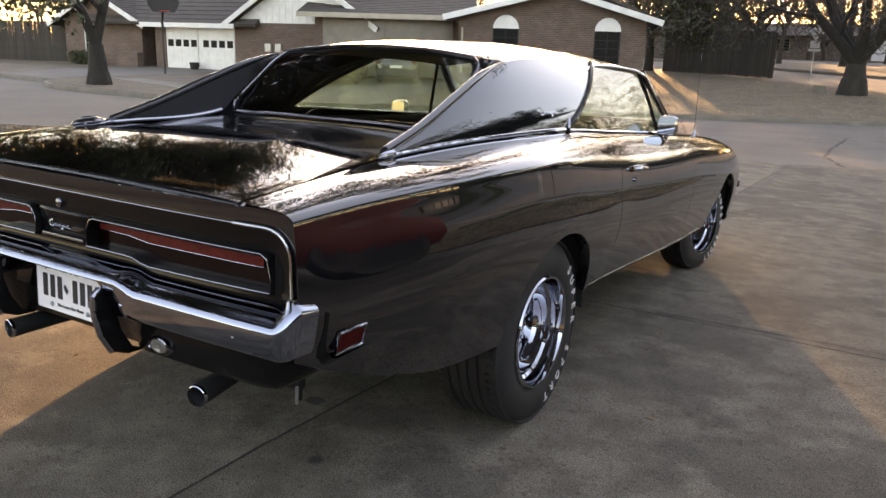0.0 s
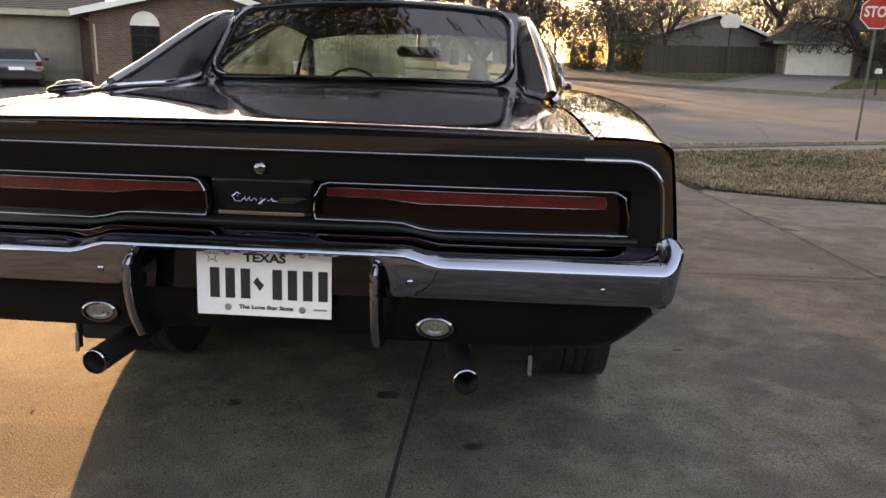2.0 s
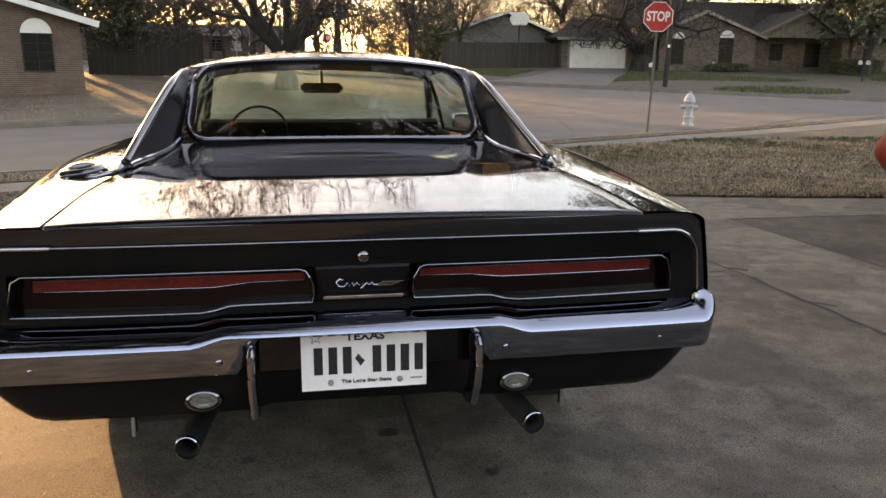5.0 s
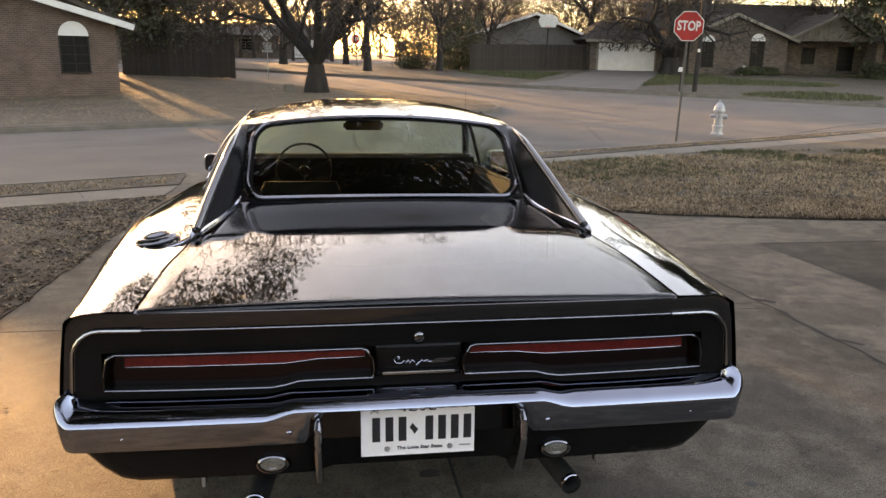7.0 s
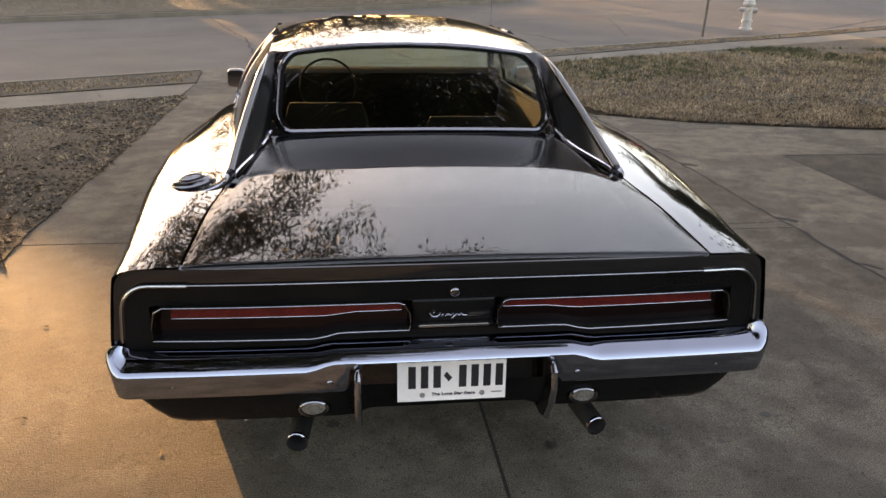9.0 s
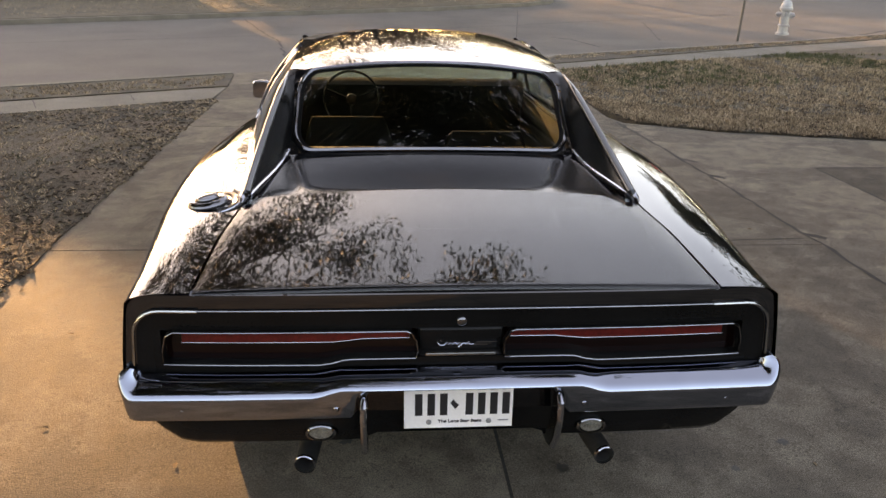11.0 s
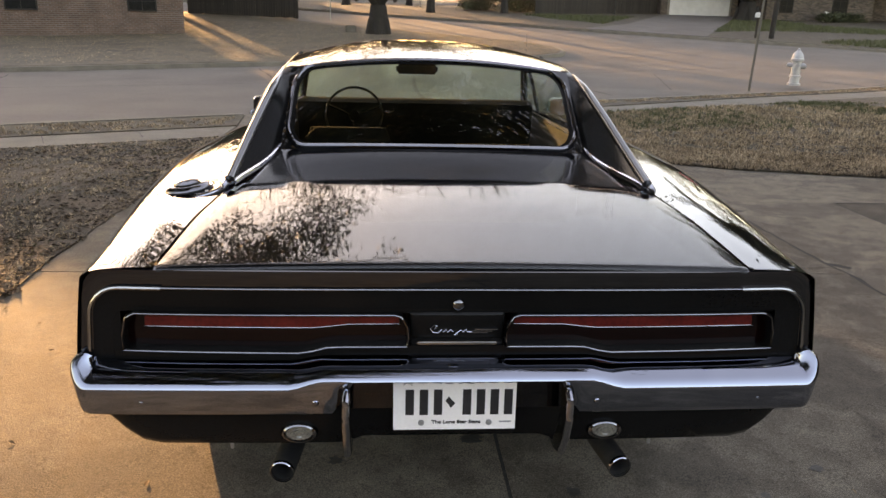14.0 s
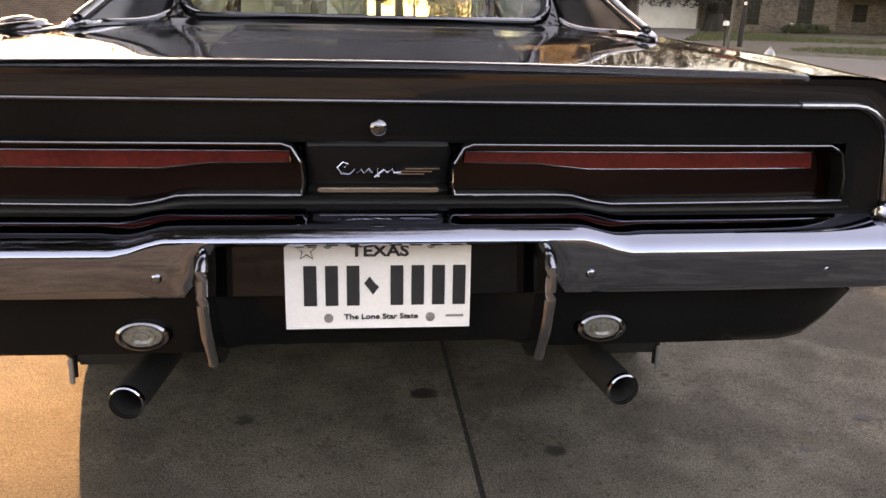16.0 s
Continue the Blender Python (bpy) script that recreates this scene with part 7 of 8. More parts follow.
# ---- fences ----
def board_fence(points, height, label, width=0.145):
    f = thing("fence", label, "fence")
    me = None
    for p, q in zip(points, points[1:]):
        p, q = Vector(p), Vector(q)
        d = q - p
        n = max(int(d.length / width), 1)
        turn = math.atan2(d.y, d.x)
        if me is None:
            bm = bmesh.new()
            box(bm, -width / 2 + 0.004, width / 2 - 0.004, -0.011, 0.011, 0.0, height)
            me = bpy.data.meshes.new("board")
            bm.to_mesh(me)
            bm.free()
            me.materials.append(FENCE)
        for k in range(n):
            c = p + d * ((k + 0.5) / n)
            ob = new("board", me)
            ob.parent = f
            ob.location = (c.x, c.y, grade(c.y) + 0.1 + random.uniform(-0.025, 0.025))
            ob.rotation_euler = (random.uniform(-0.01, 0.01), random.uniform(-0.008, 0.008), turn)
        bm = bmesh.new()
        nn = Vector((-d.y, d.x)).normalized() * 0.035
        for z in (0.35, height - 0.3):
            a, b = p + nn, q + nn
            m = Matrix.Translation((a.x, a.y, grade(a.y) + 0.1 + z)) @ (Vector((b.x - a.x, b.y - a.y, grade(b.y) - grade(a.y)))).to_track_quat("X", "Z").to_matrix().to_4x4()
            box(bm, 0, d.length, -0.02, 0.02, -0.045, 0.045, 0, m)
        part("rail", bm, FENCE, f, "fence rail")
    return f


board_fence([(-11.6, 45.6), (-5.2, 43.8)], 2.35, "tall weathered dark board fence beside the gabled house")
board_fence([(-5.2, 43.9), (-7.6, 53.0)], 2.3, "dark board fence running back from the corner")
board_fence([(10.0, 54.9), (20.2, 59.4)], 1.9, "dark board fence before the neighbour's house")
board_fence([(-27.6, 32.6), (-22.6, 30.6)], 1.9, "dark board fence between two houses")
board_fence([(-56.0, 24.6), (-41.6, 28.3)], 2.35, "dark board fence beside the brick house")

# ---- street furniture ----
def octagon(r):
    return [(r * math.cos(radians(22.5 + 45 * k)), r * math.sin(radians(22.5 + 45 * k))) for k in range(8)]


def stop_sign(x, y, height, turn, lean=0.0, r=0.405, post=True):
    s = thing("stop_sign", "red octagonal stop sign on a steel post", "sign", Matrix.Translation((x, y, grade(y))) @ Matrix.Rotation(radians(turn), 4, "Z") @ Matrix.Rotation(radians(lean), 4, "Y"))
    bm = bmesh.new()
    prism(bm, [(px, height + pz) for px, pz in octagon(r)], -0.003, 0.0)
    face = part("sign_face", bm, SIGN_WHITE, s, "white rim of the octagon")
    bm = bmesh.new()
    prism(bm, [(px, height + pz) for px, pz in octagon(r - 0.022)], -0.006, -0.003)
    part("red_field", bm, SIGN_RED, face, "red octagonal field")
    words("STOP", 0.335, Matrix.Translation((0, -0.006, height)) @ Matrix.Rotation(radians(90), 4, "X"), SIGN_WHITE, face, squeeze=0.74, extrude=0.002, bold=0.010)
    bm = bmesh.new()
    box(bm, -0.03, 0.03, 0.002, 0.045, -0.3, height + r, 0.006)
    part("post", bm, POST, s, "dull grey steel post")
    return s


stop_sign(9.05, 18.05, 2.95, -14, 1.4)
stop_sign(2.15, 60.0, 2.10, -8, -2.5, 0.38)

hy = thing("hydrant", "silver fire hydrant on the grass strip", "hydrant", Matrix.Translation((10.62, 18.85, grade(18.85) + 0.07)) @ Matrix.Rotation(radians(-20), 4, "Z"))
bm = bmesh.new()
lathe(bm, [(0.0, 0.0), (0.17, 0.0), (0.17, 0.05), (0.13, 0.06), (0.125, 0.20), (0.15, 0.21), (0.15, 0.25), (0.118, 0.27), (0.115, 0.60), (0.135, 0.62), (0.165, 0.64), (0.165, 0.69), (0.145, 0.71), (0.140, 0.76), (0.105, 0.84), (0.05, 0.89), (0.035, 0.90), (0.035, 0.95), (0.0, 0.955)], None, 28)
part("barrel", bm, SILVER, hy, "silver-painted barrel and bonnet", smooth=35)
for a, r, z in ((90, 0.075, 0.50), (-90, 0.060, 0.52), (0, 0.060, 0.52)):
    d = Vector((math.sin(radians(a)), -math.cos(radians(a)), 0))
    bm = bmesh.new()
    cyl(bm, d * 0.09 + Vector((0, 0, z)), d * 0.19 + Vector((0, 0, z)), r, seg=18)
    cyl(bm, d * 0.19 + Vector((0, 0, z)), d * 0.225 + Vector((0, 0, z)), r * 0.85, r * 0.75, seg=8)
    cyl(bm, d * 0.225 + Vector((0, 0, z)), d * 0.25 + Vector((0, 0, z)), 0.018, seg=5)
    part("outlet_cap", bm, SILVER, hy, "silver outlet cap", smooth=35)

s = thing("mailbox", "white mailbox on a post by the kerb", "mailbox", placed(18.0, 37.4, -36))
bm = bmesh.new()
box(bm, -0.05, 0.05, -0.05, 0.05, -0.3, 1.0, 0.01)
part("post", bm, FENCE, s, "wooden post")
bm = bmesh.new()
prism(bm, [(-0.10, 1.0), (0.10, 1.0)] + [(0.10 * math.cos(radians(a)), 1.13 + 0.10 * math.sin(radians(a))) for a in range(0, 181, 20)], -0.30, 0.25)
part("box", bm, WHITE, s, "white rounded mailbox")
s = thing("mailbox", "pair of pale mailboxes on one post", "mailbox", placed(34.6, 42.8, -36))
bm = bmesh.new()
box(bm, -0.05, 0.05, -0.05, 0.05, -0.3, 1.05, 0.01)
part("post", bm, FENCE, s, "wooden post")
for dx in (-0.22, 0.22):
    bm = bmesh.new()
    prism(bm, [(dx - 0.12, 1.05), (dx + 0.12, 1.05)] + [(dx + 0.12 * math.cos(radians(a)), 1.18 + 0.12 * math.sin(radians(a))) for a in range(0, 181, 20)], -0.30, 0.25)
    part("box", bm, STEEL, s, "pale rounded mailbox")
s = thing("utility_pole", "dark wooden pole with a small tag", "pole", placed(18.75, 37.3, 0))
bm = bmesh.new()
cyl(bm, (0, 0, -0.4), (0.15, 0, 7.0), 0.13, 0.10, 12)
part("pole", bm, BARK, s, "dark wooden pole")
bm = bmesh.new()
box(bm, -0.06, 0.06, -0.16, -0.12, 2.0, 2.15)
part("tag", bm, WHITE, s, "small pale tag")
s = thing("yard_sign", "small white yard sign leaning by the wall", "sign", placed(30.4, 54.0, 0))
bm = bmesh.new()
box(bm, -0.12, 0.12, -0.02, 0.02, 0.05, 0.75, 0.0, Matrix.Rotation(radians(18), 4, "Y"))
part("board", bm, WHITE, s, "white board")
s = thing("diamond_sign", "back of a grey diamond road sign on a post", "sign", placed(-3.5, 44.9, 8))
bm = bmesh.new()
prism(bm, [(0, 1.95), (0.42, 2.37), (0, 2.79), (-0.42, 2.37)], -0.004, 0.0)
part("diamond", bm, STEEL, s, "bare metal diamond")
bm = bmesh.new()
box(bm, -0.24, 0.24, -0.004, 0.0, 1.55, 1.93)
box(bm, -0.30, 0.30, -0.004, 0.0, 1.38, 1.52)
part("plate", bm, STEEL, s, "bare metal plate under the diamond")
bm = bmesh.new()
box(bm, -0.025, 0.025, -0.05, -0.006, -0.3, 2.6)
part("post", bm, STEEL, s, "steel post")
bm = bmesh.new()
box(bm, -0.22, 0.22, -0.14, 0.14, -0.05, 0.30, 0.04)
tagged(linked("stone_block", bm, KERB, True), "pale stone block at the foot of the tree", "stone").matrix_world = placed(-1.9, 35.0, 20)


def hoop(x, y, turn, h=3.3, dark=False, lift=0.1):
    s = thing("basketball_hoop", "basketball hoop on a dark pole", "hoop", placed(x, y, turn, lift))
    bm = bmesh.new()
    tube(bm, [(0, 0.5, -0.2), (0, 0.5, h - 0.8), (0, 0.1, h - 0.1)], 0.06, 8)
    part("pole", bm, BLACK_PLASTIC, s, "black pole")
    bm = bmesh.new()
    out = [(0.72 * math.cos(radians(a)) * (1.0 if abs(math.sin(radians(a))) < 0.8 else 0.9), h + 0.1 + 0.5 * math.sin(radians(a))) for a in range(-20, 201, 20)]
    prism(bm, out + [(-0.5, h - 0.35), (0.5, h - 0.35)], -0.02, 0.02)
    part("backboard", bm, BLACK_PLASTIC if dark else STEEL, s, "fan-shaped backboard")
    bm = bmesh.new()
    tube(bm, [(0.23 * math.cos(a), -0.26 + 0.23 * math.sin(a), h - 0.3) for a in [6.2832 * k / 20 for k in range(20)]], 0.012, 6, closed=True)
    part("rim", bm, CAN_RED, s, "orange rim")
    return s


hoop(16.0, 56.0, -14, 3.5)
hoop(-29.15, 24.4, 60, 3.2, True)
hoop(-25.8, 33.6, 20, 4.2, False)

# ---- hedges ----
def hedge(x, y, w, d, h, seed, label):
    t = thing("hedge", label, "hedge", placed(x, y, 20, 0.1))
    rng = random.Random(seed)
    tips = [Vector((rng.uniform(-w, w), rng.uniform(-d, d), rng.uniform(0.1, h) * (1 - 0.25 * rng.random()))) for _ in range(int(420 * w * h) + 200)]
    mesh_object("foliage", *leaf_mesh(tips, 5, 0.07, seed, 0.12), LEAF, t)
    stems = [(Vector((p.x * 0.3, p.y * 0.3, -0.1)), p, 0.015, 0.005, 3) for p in tips[:60]]
    mesh_object("stem", *segs_mesh(stems, 3), TWIG, t)
    return t


hedge(-39.6, 27.3, 0.8, 0.4, 0.75, 1, "dark clipped hedge under the arched window")
hedge(-24.3, 30.6, 2.0, 0.7, 1.3, 2, "dark round hedge before the board fence")
hedge(9.3, 57.0, 1.8, 1.2, 4.6, 3, "tall dark evergreen shrub by the fence")
hedge(6.2, 57.5, 1.3, 1.0, 2.2, 4, "green shrub under the bare trees")
hedge(32.0, 54.3, 2.2, 0.4, 0.6, 5, "low dark hedge along the brick wall")
hedge(41.0, 52.0, 2.5, 0.8, 1.2, 6, "dark hedge in the shaded front yard")


# ---- parked cars ----
def parked_car(x, y, heading, length, width, height, paint, label, boxy, lift=0.115):
    """A plain car: lofted body, glasshouse, wheels, lamps; its nose along local +y, tail at y = 0."""
    c = thing("car", label, "car", placed(x, y, heading, lift))
    hw = width / 2
    if boxy:
        prof = [(0.0, 0.42, 0.95), (0.05, 0.30, 1.02), (0.35, 0.26, 1.02), (2.6, 0.24, 0.98), (3.0, 0.26, 0.96), (3.9, 0.30, 0.86), (length, 0.42, 0.62)]
        cab = [(0.06, 0.95, 1.0), (0.22, height - 0.06, 0.80), (0.7, height, 0.78), (2.0, height - 0.02, 0.78), (2.5, height - 0.10, 0.80), (3.2, 0.96, 0.95)]
    else:
        prof = [(0.0, 0.45, 0.90), (0.06, 0.32, 0.98), (0.6, 0.26, 1.00), (2.6, 0.24, 0.96), (3.4, 0.26, 0.92), (4.2, 0.30, 0.82), (length, 0.42, 0.60)]
        cab = [(0.45, 0.98, 0.95), (1.15, height - 0.08, 0.74), (1.7, height, 0.72), (2.4, height - 0.03, 0.74), (3.3, 0.94, 0.93)]
    bm = bmesh.new()
    rows = []
    for yy, zl, zt in prof:
        k = 0.90 if yy in (0.0, length) else 1.0
        rows.append([Vector((sx * hw * k * f, yy, zl + (zt - zl) * g)) for sx, f, g in ((-1, 0.0, 1.02), (-1, 0.7, 1.0), (-1, 0.95, 0.93), (-1, 1.0, 0.6), (-1, 0.97, 0.2), (-1, 0.86, 0.0), (1, 0.86, 0.0), (1, 0.97, 0.2), (1, 1.0, 0.6), (1, 0.95, 0.93), (1, 0.7, 1.0))])
    grid = skin(bm, rows, close=True)
    bm.faces.new(grid[0])
    bm.faces.new(grid[-1][::-1])
    part("body", bm, paint, c, "painted body", smooth=50)
    bm = bmesh.new()
    rows = [[Vector((hw * f * u, yy, z)) for u in (-1, -0.5, 0, 0.5, 1)] for yy, z, f in cab]
    skin(bm, rows)
    for sx in (0, -1):
        b2 = [bm.verts.new(r[sx]) for r in rows] + [bm.verts.new(Vector((rows[-1][sx].x * 1.02, yy, 0.9))) for yy in (cab[-1][0], cab[0][0])]
        bm.faces.new(b2)
    part("cabin", bm, paint, c, "cabin and roof", smooth=30)
    bm = bmesh.new()
    (ya, za, fa), (yb, zb, fb) = cab[0], cab[1]
    n = Vector((0, -(zb - za), (yb - ya))).normalized() * 0.008
    bm.faces.new([bm.verts.new(Vector((hw * f * u, yy, z)) + n) for u, f, yy, z in ((-0.86, fa * 0.98, ya + (yb - ya) * 0.16, za + (zb - za) * 0.16), (0.86, fa * 0.98, ya + (yb - ya) * 0.16, za + (zb - za) * 0.16), (0.88, fb, ya + (yb - ya) * 0.9, za + (zb - za) * 0.9), (-0.88, fb, ya + (yb - ya) * 0.9, za + (zb - za) * 0.9))])
    part("rear_window", bm, DARK_PANE, c, "dark rear window")
    for sx in (-1, 1):
        bm = bmesh.new()
        pts = [(cab[1][0] + 0.1, 1.02, 0.975), (cab[-1][0] - 0.35, 1.02, 0.965), (cab[-2][0], cab[-2][1] - 0.06, cab[-2][2] + 0.02), (cab[1][0] + 0.15, cab[1][1] - 0.06, cab[1][2] + 0.03)]
        bm.faces.new([bm.verts.new((sx * (hw * f + 0.008), yy, z)) for yy, z, f in pts])
        part("side_window", bm, DARK_PANE, c, "dark side window")
        bm = bmesh.new()
        z = 0.62 if boxy else 0.80
        box(bm, sx * hw * 0.84 - 0.11, sx * hw * 0.84 + 0.11, -0.012, 0.10, z, z + 0.16, 0.02)
        part("tail_lamp", bm, LENS, c, "red tail lamp", smooth=True)
        for wy in (0.75, length - 0.85):
            bm = bmesh.new()
            m = Matrix.Translation((sx * (hw - 0.02), wy, 0.32)) @ Matrix.Rotation(radians(90 * sx), 4, "Y")
            lathe(bm, [(0.0, -0.02), (0.19, -0.015), (0.20, 0.0), (0.30, 0.012), (0.325, -0.02), (0.325, -0.19), (0.2, -0.2)], m, 24)
            wh = part("wheel", bm, RUBBER, c, "black tyre", smooth=35)
            bm = bmesh.new()
            lathe(bm, [(0.0, 0.012), (0.05, 0.014), (0.17, 0.0), (0.20, 0.010)], m, 20)
            part("rim", bm, DARK, wh, "dark wheel rim", smooth=True)
        bm = bmesh.new()
        box(bm, sx * (hw + 0.09) - 0.09, sx * (hw + 0.09) + 0.09, cab[-1][0] - 0.55, cab[-1][0] - 0.47, 0.98, 1.10, 0.02)
        part("mirror", bm, paint, c, "door mirror", smooth=True)
    bm = bmesh.new()
    box(bm, -0.26, 0.26, -0.018, 0.02, 0.66, 0.78, 0.0)
    part("plate_bar", bm, PLATE, c, "plain pale plate")
    bm = bmesh.new()
    box(bm, -hw * 0.92, hw * 0.92, -0.05, 0.12, 0.36, 0.52, 0.04)
    part("bumper", bm, paint if boxy else paint, c, "moulded bumper", smooth=True)
    return c


parked_car(-19.2, 24.8, 30, 4.1, 1.78, 1.62, CAR_GREEN, "boxy green hatchback parked before the garage", True)
parked_car(-17.6, 26.9, 30, 4.7, 1.80, 1.45, CAR_DARK, "dark blue saloon parked beside the hatchback", False)
parked_car(6.22, 0.65, 0, 4.4, 1.75, 1.36, CAR_RED, "red car parked on the concrete apron", False, 0.0)

# utility poles far off
for x, y in ((-66, 50), (-62, 62)):
    s = thing("utility_pole", "far utility pole with cross arms", "pole", placed(x, y, 35))
    bm = bmesh.new()
    cyl(bm, (0, 0, -0.4), (0, 0, 8.5), 0.15, 0.11, 8)
    part("pole", bm, BARK, s, "dark wooden pole")
    for z in (7.4, 8.1):
        bm = bmesh.new()
        box(bm, -1.1, 1.1, -0.06, 0.06, z, z + 0.12)
        part("cross_arm", bm, BARK, s, "wooden cross arm")

# ---- dry leaves and litter on the concrete ----
DRY = surface("dry_leaf", (0.1248, 0.078, 0.0429), (0.234, 0.156, 0.0936), 0.9, scale=20, fine=90, bump=0.2)
rng = random.Random(12)
bm = bmesh.new()
base = [(0, -1, 0), (0.35, -0.4, 0.12), (0.45, 0.1, 0.2), (0.25, 0.6, 0.1), (0, 1, 0), (-0.25, 0.6, 0.1), (-0.45, 0.1, 0.2), (-0.35, -0.4, 0.12)]
mid = bm.verts.new((0, 0.0, -0.02))
vs = [bm.verts.new(p) for p in base]
for i in range(8):
    bm.faces.new((mid, vs[i], vs[(i + 1) % 8]))
leaf_me = bpy.data.meshes.new("leaf")
bm.to_mesh(leaf_me)
bm.free()
leaf_me.materials.append(DRY)
spots = [(1.30, 1.56), (-0.98, 0.62), (1.15, 2.35), (-1.75, 1.75), (-1.95, 2.1), (2.2, 1.2), (1.9, 2.6), (0.75, 1.9), (-1.55, 0.9), (2.5, 3.3), (-2.15, 3.6), (1.45, 0.5)]
spots += [(rng.uniform(-2.3, 6), rng.uniform(-0.5, 7)) for _ in range(26)]
for k, (x, y) in enumerate(spots):
    ob = new("leaf", leaf_me)
    ob.location = (x, y, grade(y) + 0.004)
    s = rng.uniform(0.014, 0.03)
    ob.scale = (s, s, s)
    ob.rotation_euler = (rng.uniform(-0.2, 0.2), rng.uniform(-0.2, 0.2), rng.uniform(0, 6.28))
    tagged(ob, "small curled dry brown leaf on the concrete", "leaf", "fallen leaves")


# ---- the drive: slabs with open joints ----
drive = new("driveway")
tagged(drive, "worn concrete drive in slabs with dark joints", "", "", "structure")
GAP = 0.007


def drive_slab(outline, drop=0.0, mat=CONCRETE):
    bm = bmesh.new()
    slab(bm, outline, 0.0 - drop, 0.12)
    part("slab", bm, mat, drive)


def street_y(x):
    return (9.95 + 0.469 * x) / 0.883


def edge_x(y):
    """The ragged joint beside the apron wanders a little."""
    return float(np.interp(y, (-14.0, 2.0, 3.1, 4.5, 6.2, 7.4), (2.90, 2.88, 2.86, 2.83, 2.78, 2.72)))


XS = [-2.385, 0.25, 2.80]
YS = [-14.0, -6.0, -1.6, 2.97, 7.02]
# right-hand slabs take the concrete darkened for shade
for xa, xb, slab_mat in zip(XS, XS[1:], (CONCRETE, SHADED_CONCRETE)):
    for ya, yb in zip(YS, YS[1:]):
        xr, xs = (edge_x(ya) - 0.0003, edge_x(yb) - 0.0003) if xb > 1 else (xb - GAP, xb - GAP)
        drive_slab([(xa + GAP, ya + GAP), (xr, ya + GAP), (xs, yb - GAP), (xa + GAP, yb - GAP)], 0.0, slab_mat)
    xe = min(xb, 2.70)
    drive_slab([(xa + GAP, 7.02 + GAP), (xe - GAP, 7.02 + GAP), (xe - GAP, street_y(xe)), (xa + GAP, street_y(xa))], 0.0, slab_mat)
    drive_slab([(xa + GAP, street_y(xa) + 2 * GAP), (xe - GAP, street_y(xe) + 2 * GAP), (xe + (0.35 if xe > 1 else 0) - GAP, street_y(xe) + 1.35), (xa + GAP - (0.2 if xa < -1 else 0), street_y(xa) + 1.2)], 0.0, slab_mat)
# apron reaching to the neighbour side
drive_slab([(edge_x(-14), -14), (4.0 - GAP, -14), (4.0 - GAP, 5.12 + GAP), (16, 5.20 + GAP), (16, 5.35), (9, 5.85), (5.5, 6.35), (3.98, 6.72), (3.4, 7.0), (2.80 + GAP, 7.35), (edge_x(7.02), 7.02), (edge_x(2.97), 2.97), (edge_x(-1.6), -1.6), (edge_x(-6), -6)], 0.0)
drive_slab([(4.0 + GAP, -14), (16, -14), (16, 5.18), (4.0 + GAP, 5.12 - GAP)], 0.0, OLD_CONCRETE)
bm = bmesh.new()
slab(bm, [(-2.37, -14), (16, -14), (16, 5.3), (2.7, 7.3), (2.7, street_y(2.7) + 1.2), (-2.37, street_y(-2.37) + 1.1)], -0.0022, 0.05)
part("joint_bed", bm, JOINT, drive, "dark dirt in the joints")


# ---- cracks in the concrete ----
def crack(points, width, seed, top, label, rag=0.035):
    """A ragged dark strip lying just over the concrete."""
    rng = random.Random(seed)
    pts = [Vector(p) for p in points]
    line = []
    for p, q in zip(pts, pts[1:]):
        n = max(int((q - p).length / 0.12), 2)
        side = Vector((-(q - p).y, (q - p).x)).normalized()
        line += [p.lerp(q, k / n) + side * rng.uniform(-rag, rag) for k in range(n)]
    line.append(pts[-1])
    bm = bmesh.new()
    rows = []
    for i, p in enumerate(line):
        d = (line[min(i + 1, len(line) - 1)] - line[max(i - 1, 0)]).normalized()
        s = Vector((-d.y, d.x)) * width * rng.uniform(0.3, 1.0) * 0.5
        rows.append([Vector((p.x + s.x, p.y + s.y, grade(p.y) + top)), Vector((p.x - s.x, p.y - s.y, grade(p.y) + top))])
    skin(bm, rows)
    return structure("crack", bm, JOINT, label)


for k, (pts, w) in enumerate((([(13.2, 19.66), (14.9, 21.05), (17.2, 22.9), (19.7, 24.2), (21.95, 25.06)], 0.10), ([(12.45, 21.17), (13.27, 19.65), (13.94, 18.46)], 0.05),
                              ([(4.3, 18.37), (4.64, 17.94), (4.84, 17.04), (4.95, 16.2)], 0.05), ([(-0.1, 20.3), (0.5, 20.0), (0.44, 16.9), (0.53, 15.0), (0.81, 14.0), (1.11, 12.6)], 0.05),
                              ([(-3.89, 21.5), (-3.15, 19.0), (-2.4, 16.6), (-1.9, 13.5)], 0.04), ([(-12, 13.5), (-4, 17.2), (3.5, 20.9), (12, 25.5)], 0.03),
                              ([(8.0, 22.5), (7.0, 18.0)], 0.03), ([(-8.5, 14.5), (-9.5, 18.5)], 0.03))):
    crack(pts, w * 1.7, k + 40, -0.026, "dark ragged crack across the street")
crack([(2.72, 7.4), (2.78, 6.2), (2.83, 4.5), (2.86, 3.1), (2.88, 2.0), (2.885, -1.6), (2.89, -6.0)], 0.046, 61, 0.003, "ragged joint along the drive", 0.016)
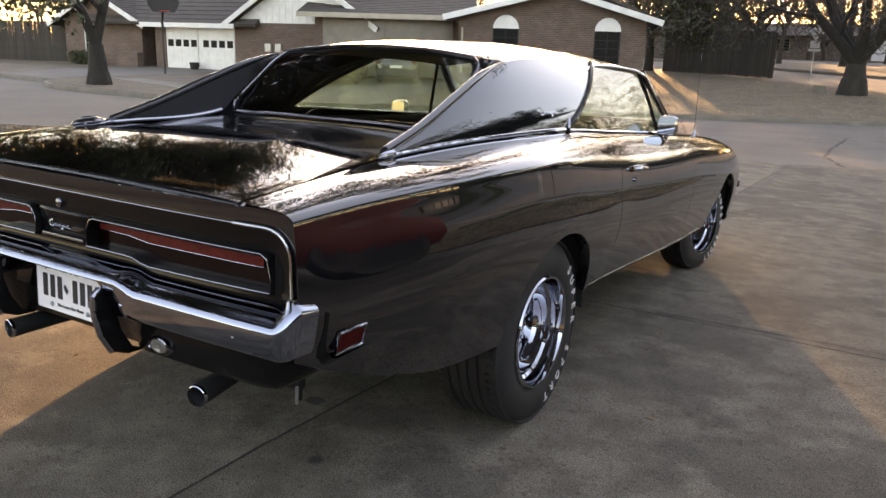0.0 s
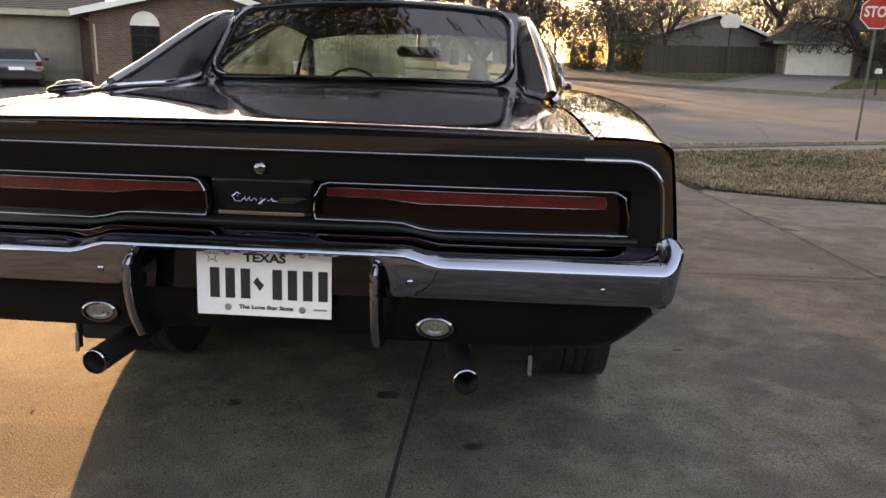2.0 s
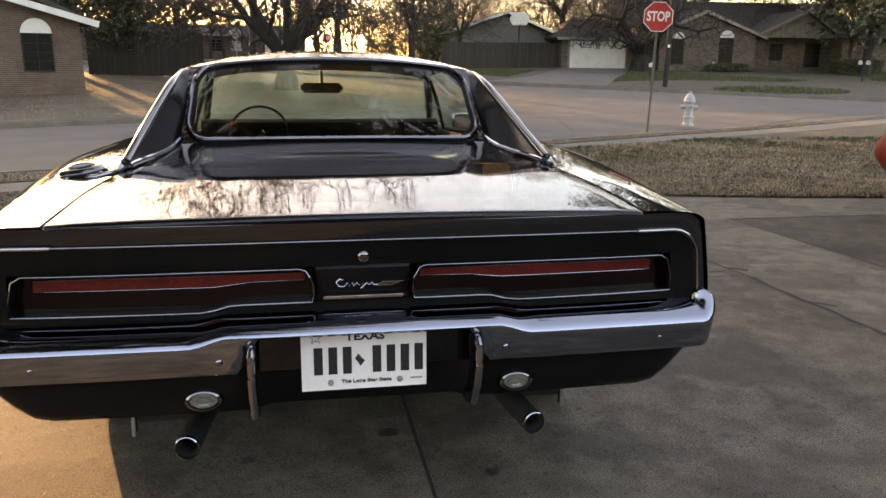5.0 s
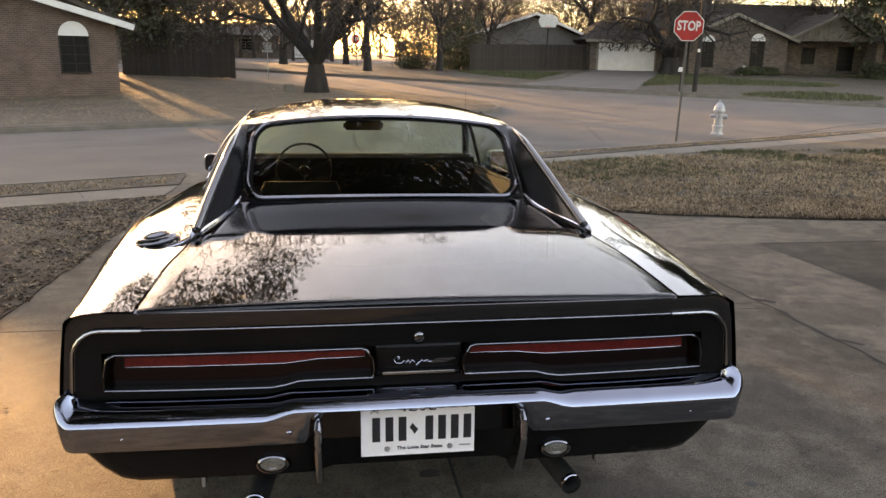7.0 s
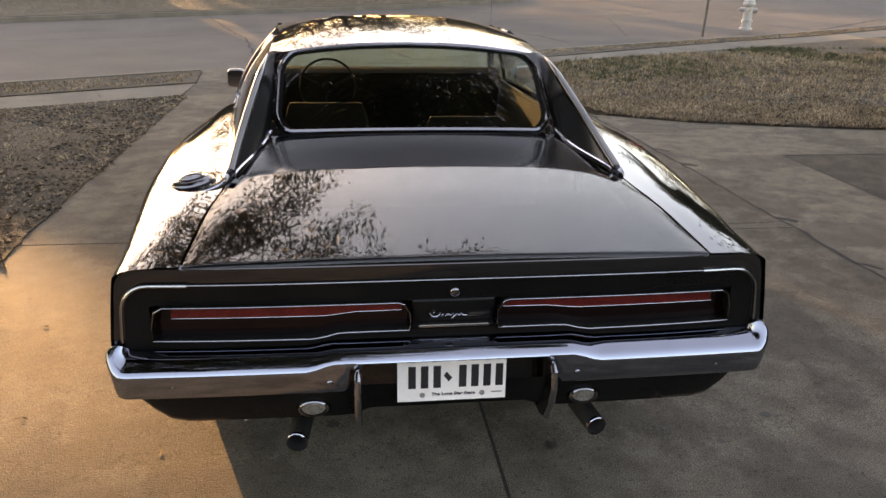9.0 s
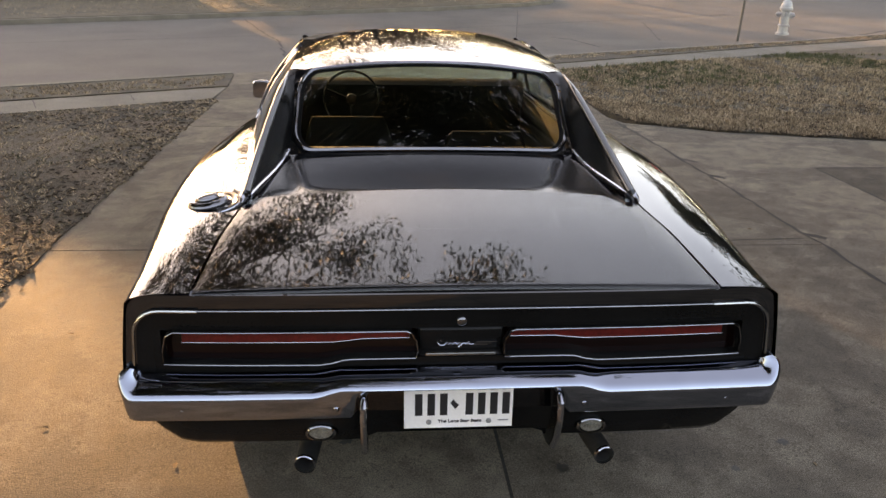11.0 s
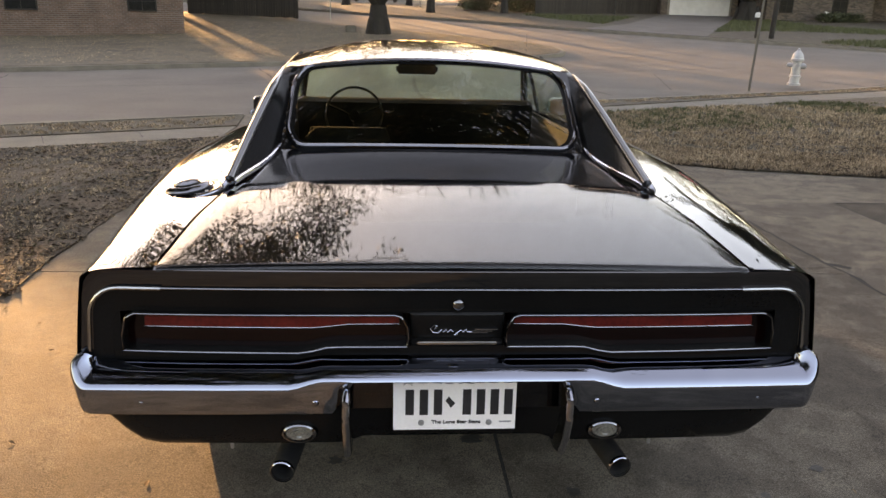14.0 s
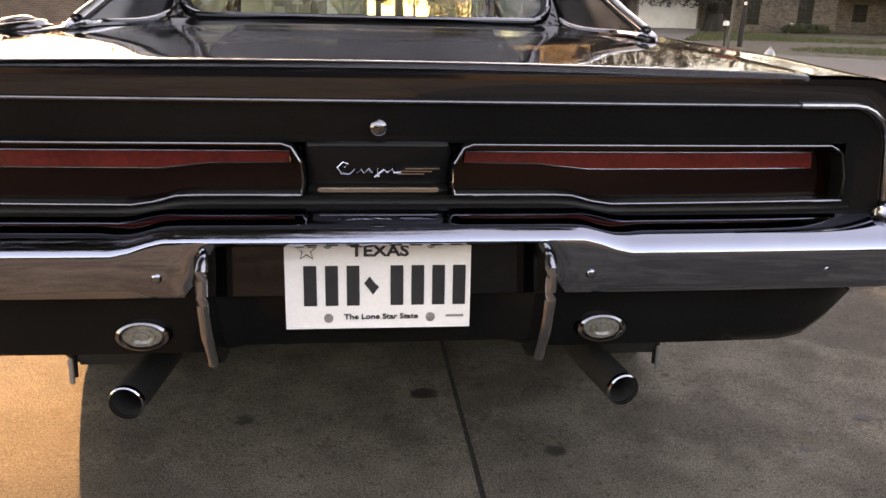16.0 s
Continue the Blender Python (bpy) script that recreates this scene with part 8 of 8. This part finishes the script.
crack([(4.0, 5.125), (7.0, 5.14), (10.0, 5.16), (16.0, 5.19)], 0.036, 65, 0.003, "dark joint between apron slabs", 0.004)
crack([(4.0, 5.12), (4.0, 3.0), (4.0, 0.0), (4.0, -4.0)], 0.034, 66, 0.003, "dark joint between apron slabs", 0.004)
crack([(-1.6, 7.02), (-1.1, 5.6), (-1.3, 4.4)], 0.008, 63, 0.003, "hairline crack in the drive")
crack([(0.9, 3.0), (2.86, 3.1)], 0.022, 67, 0.003, "dark joint across the drive", 0.003)
for k, (a, b) in enumerate((((-4.72, 8.82), (-4.36, 8.02)), ((-3.66, 9.36), (-3.36, 8.62)), ((-6.0, 7.9), (-5.6, 7.1)), ((4.3, 13.1), (4.8, 12.3)), ((7.2, 14.7), (7.7, 13.8)))):
    crack([a, b], 0.020, 70 + k, 0.0135, "dirt-filled joint across the sidewalk", 0.006)
for k, (x, y) in enumerate(((2.88, 4.79), (2.86, 5.4), (2.9, 3.14), (2.91, 2.2))):
    crack([(x - 0.05, y + 0.07), (x + 0.06, y - 0.06)], 0.07, 80 + k, 0.004, "crumbled spot along the ragged joint", 0.02)


# ---- oil drips on the concrete ----
OIL = surface("old_oil_stain", (0.022, 0.019, 0.016), (0.050, 0.043, 0.036), 0.55, scale=12, fine=90, bump=0.1)


def oil_spot(x, y, r, seed):
    """A ragged thin stain lying on the slab."""
    rng = random.Random(seed)
    bm = bmesh.new()
    n = 22
    reach = [r * rng.uniform(0.55, 1.15) for _ in range(n)]
    rim = [bm.verts.new((x + reach[k] * math.cos(6.2832 * k / n), y + reach[k] * 0.8 * math.sin(6.2832 * k / n), grade(y) + 0.0025)) for k in range(n)]
    mid = bm.verts.new((x, y, grade(y) + 0.003))
    for k in range(n):
        bm.faces.new((mid, rim[k], rim[(k + 1) % n]))
    structure("stain", bm, OIL, "dark dried oil drip on the drive")


for k, (x, y, r) in enumerate(((0.47, 0.53, 0.034), (1.13, 0.49, 0.022), (1.40, 0.65, 0.028), (0.15, 0.9, 0.05), (-0.35, 0.75, 0.035))):
    oil_spot(x, y, r, 90 + k)
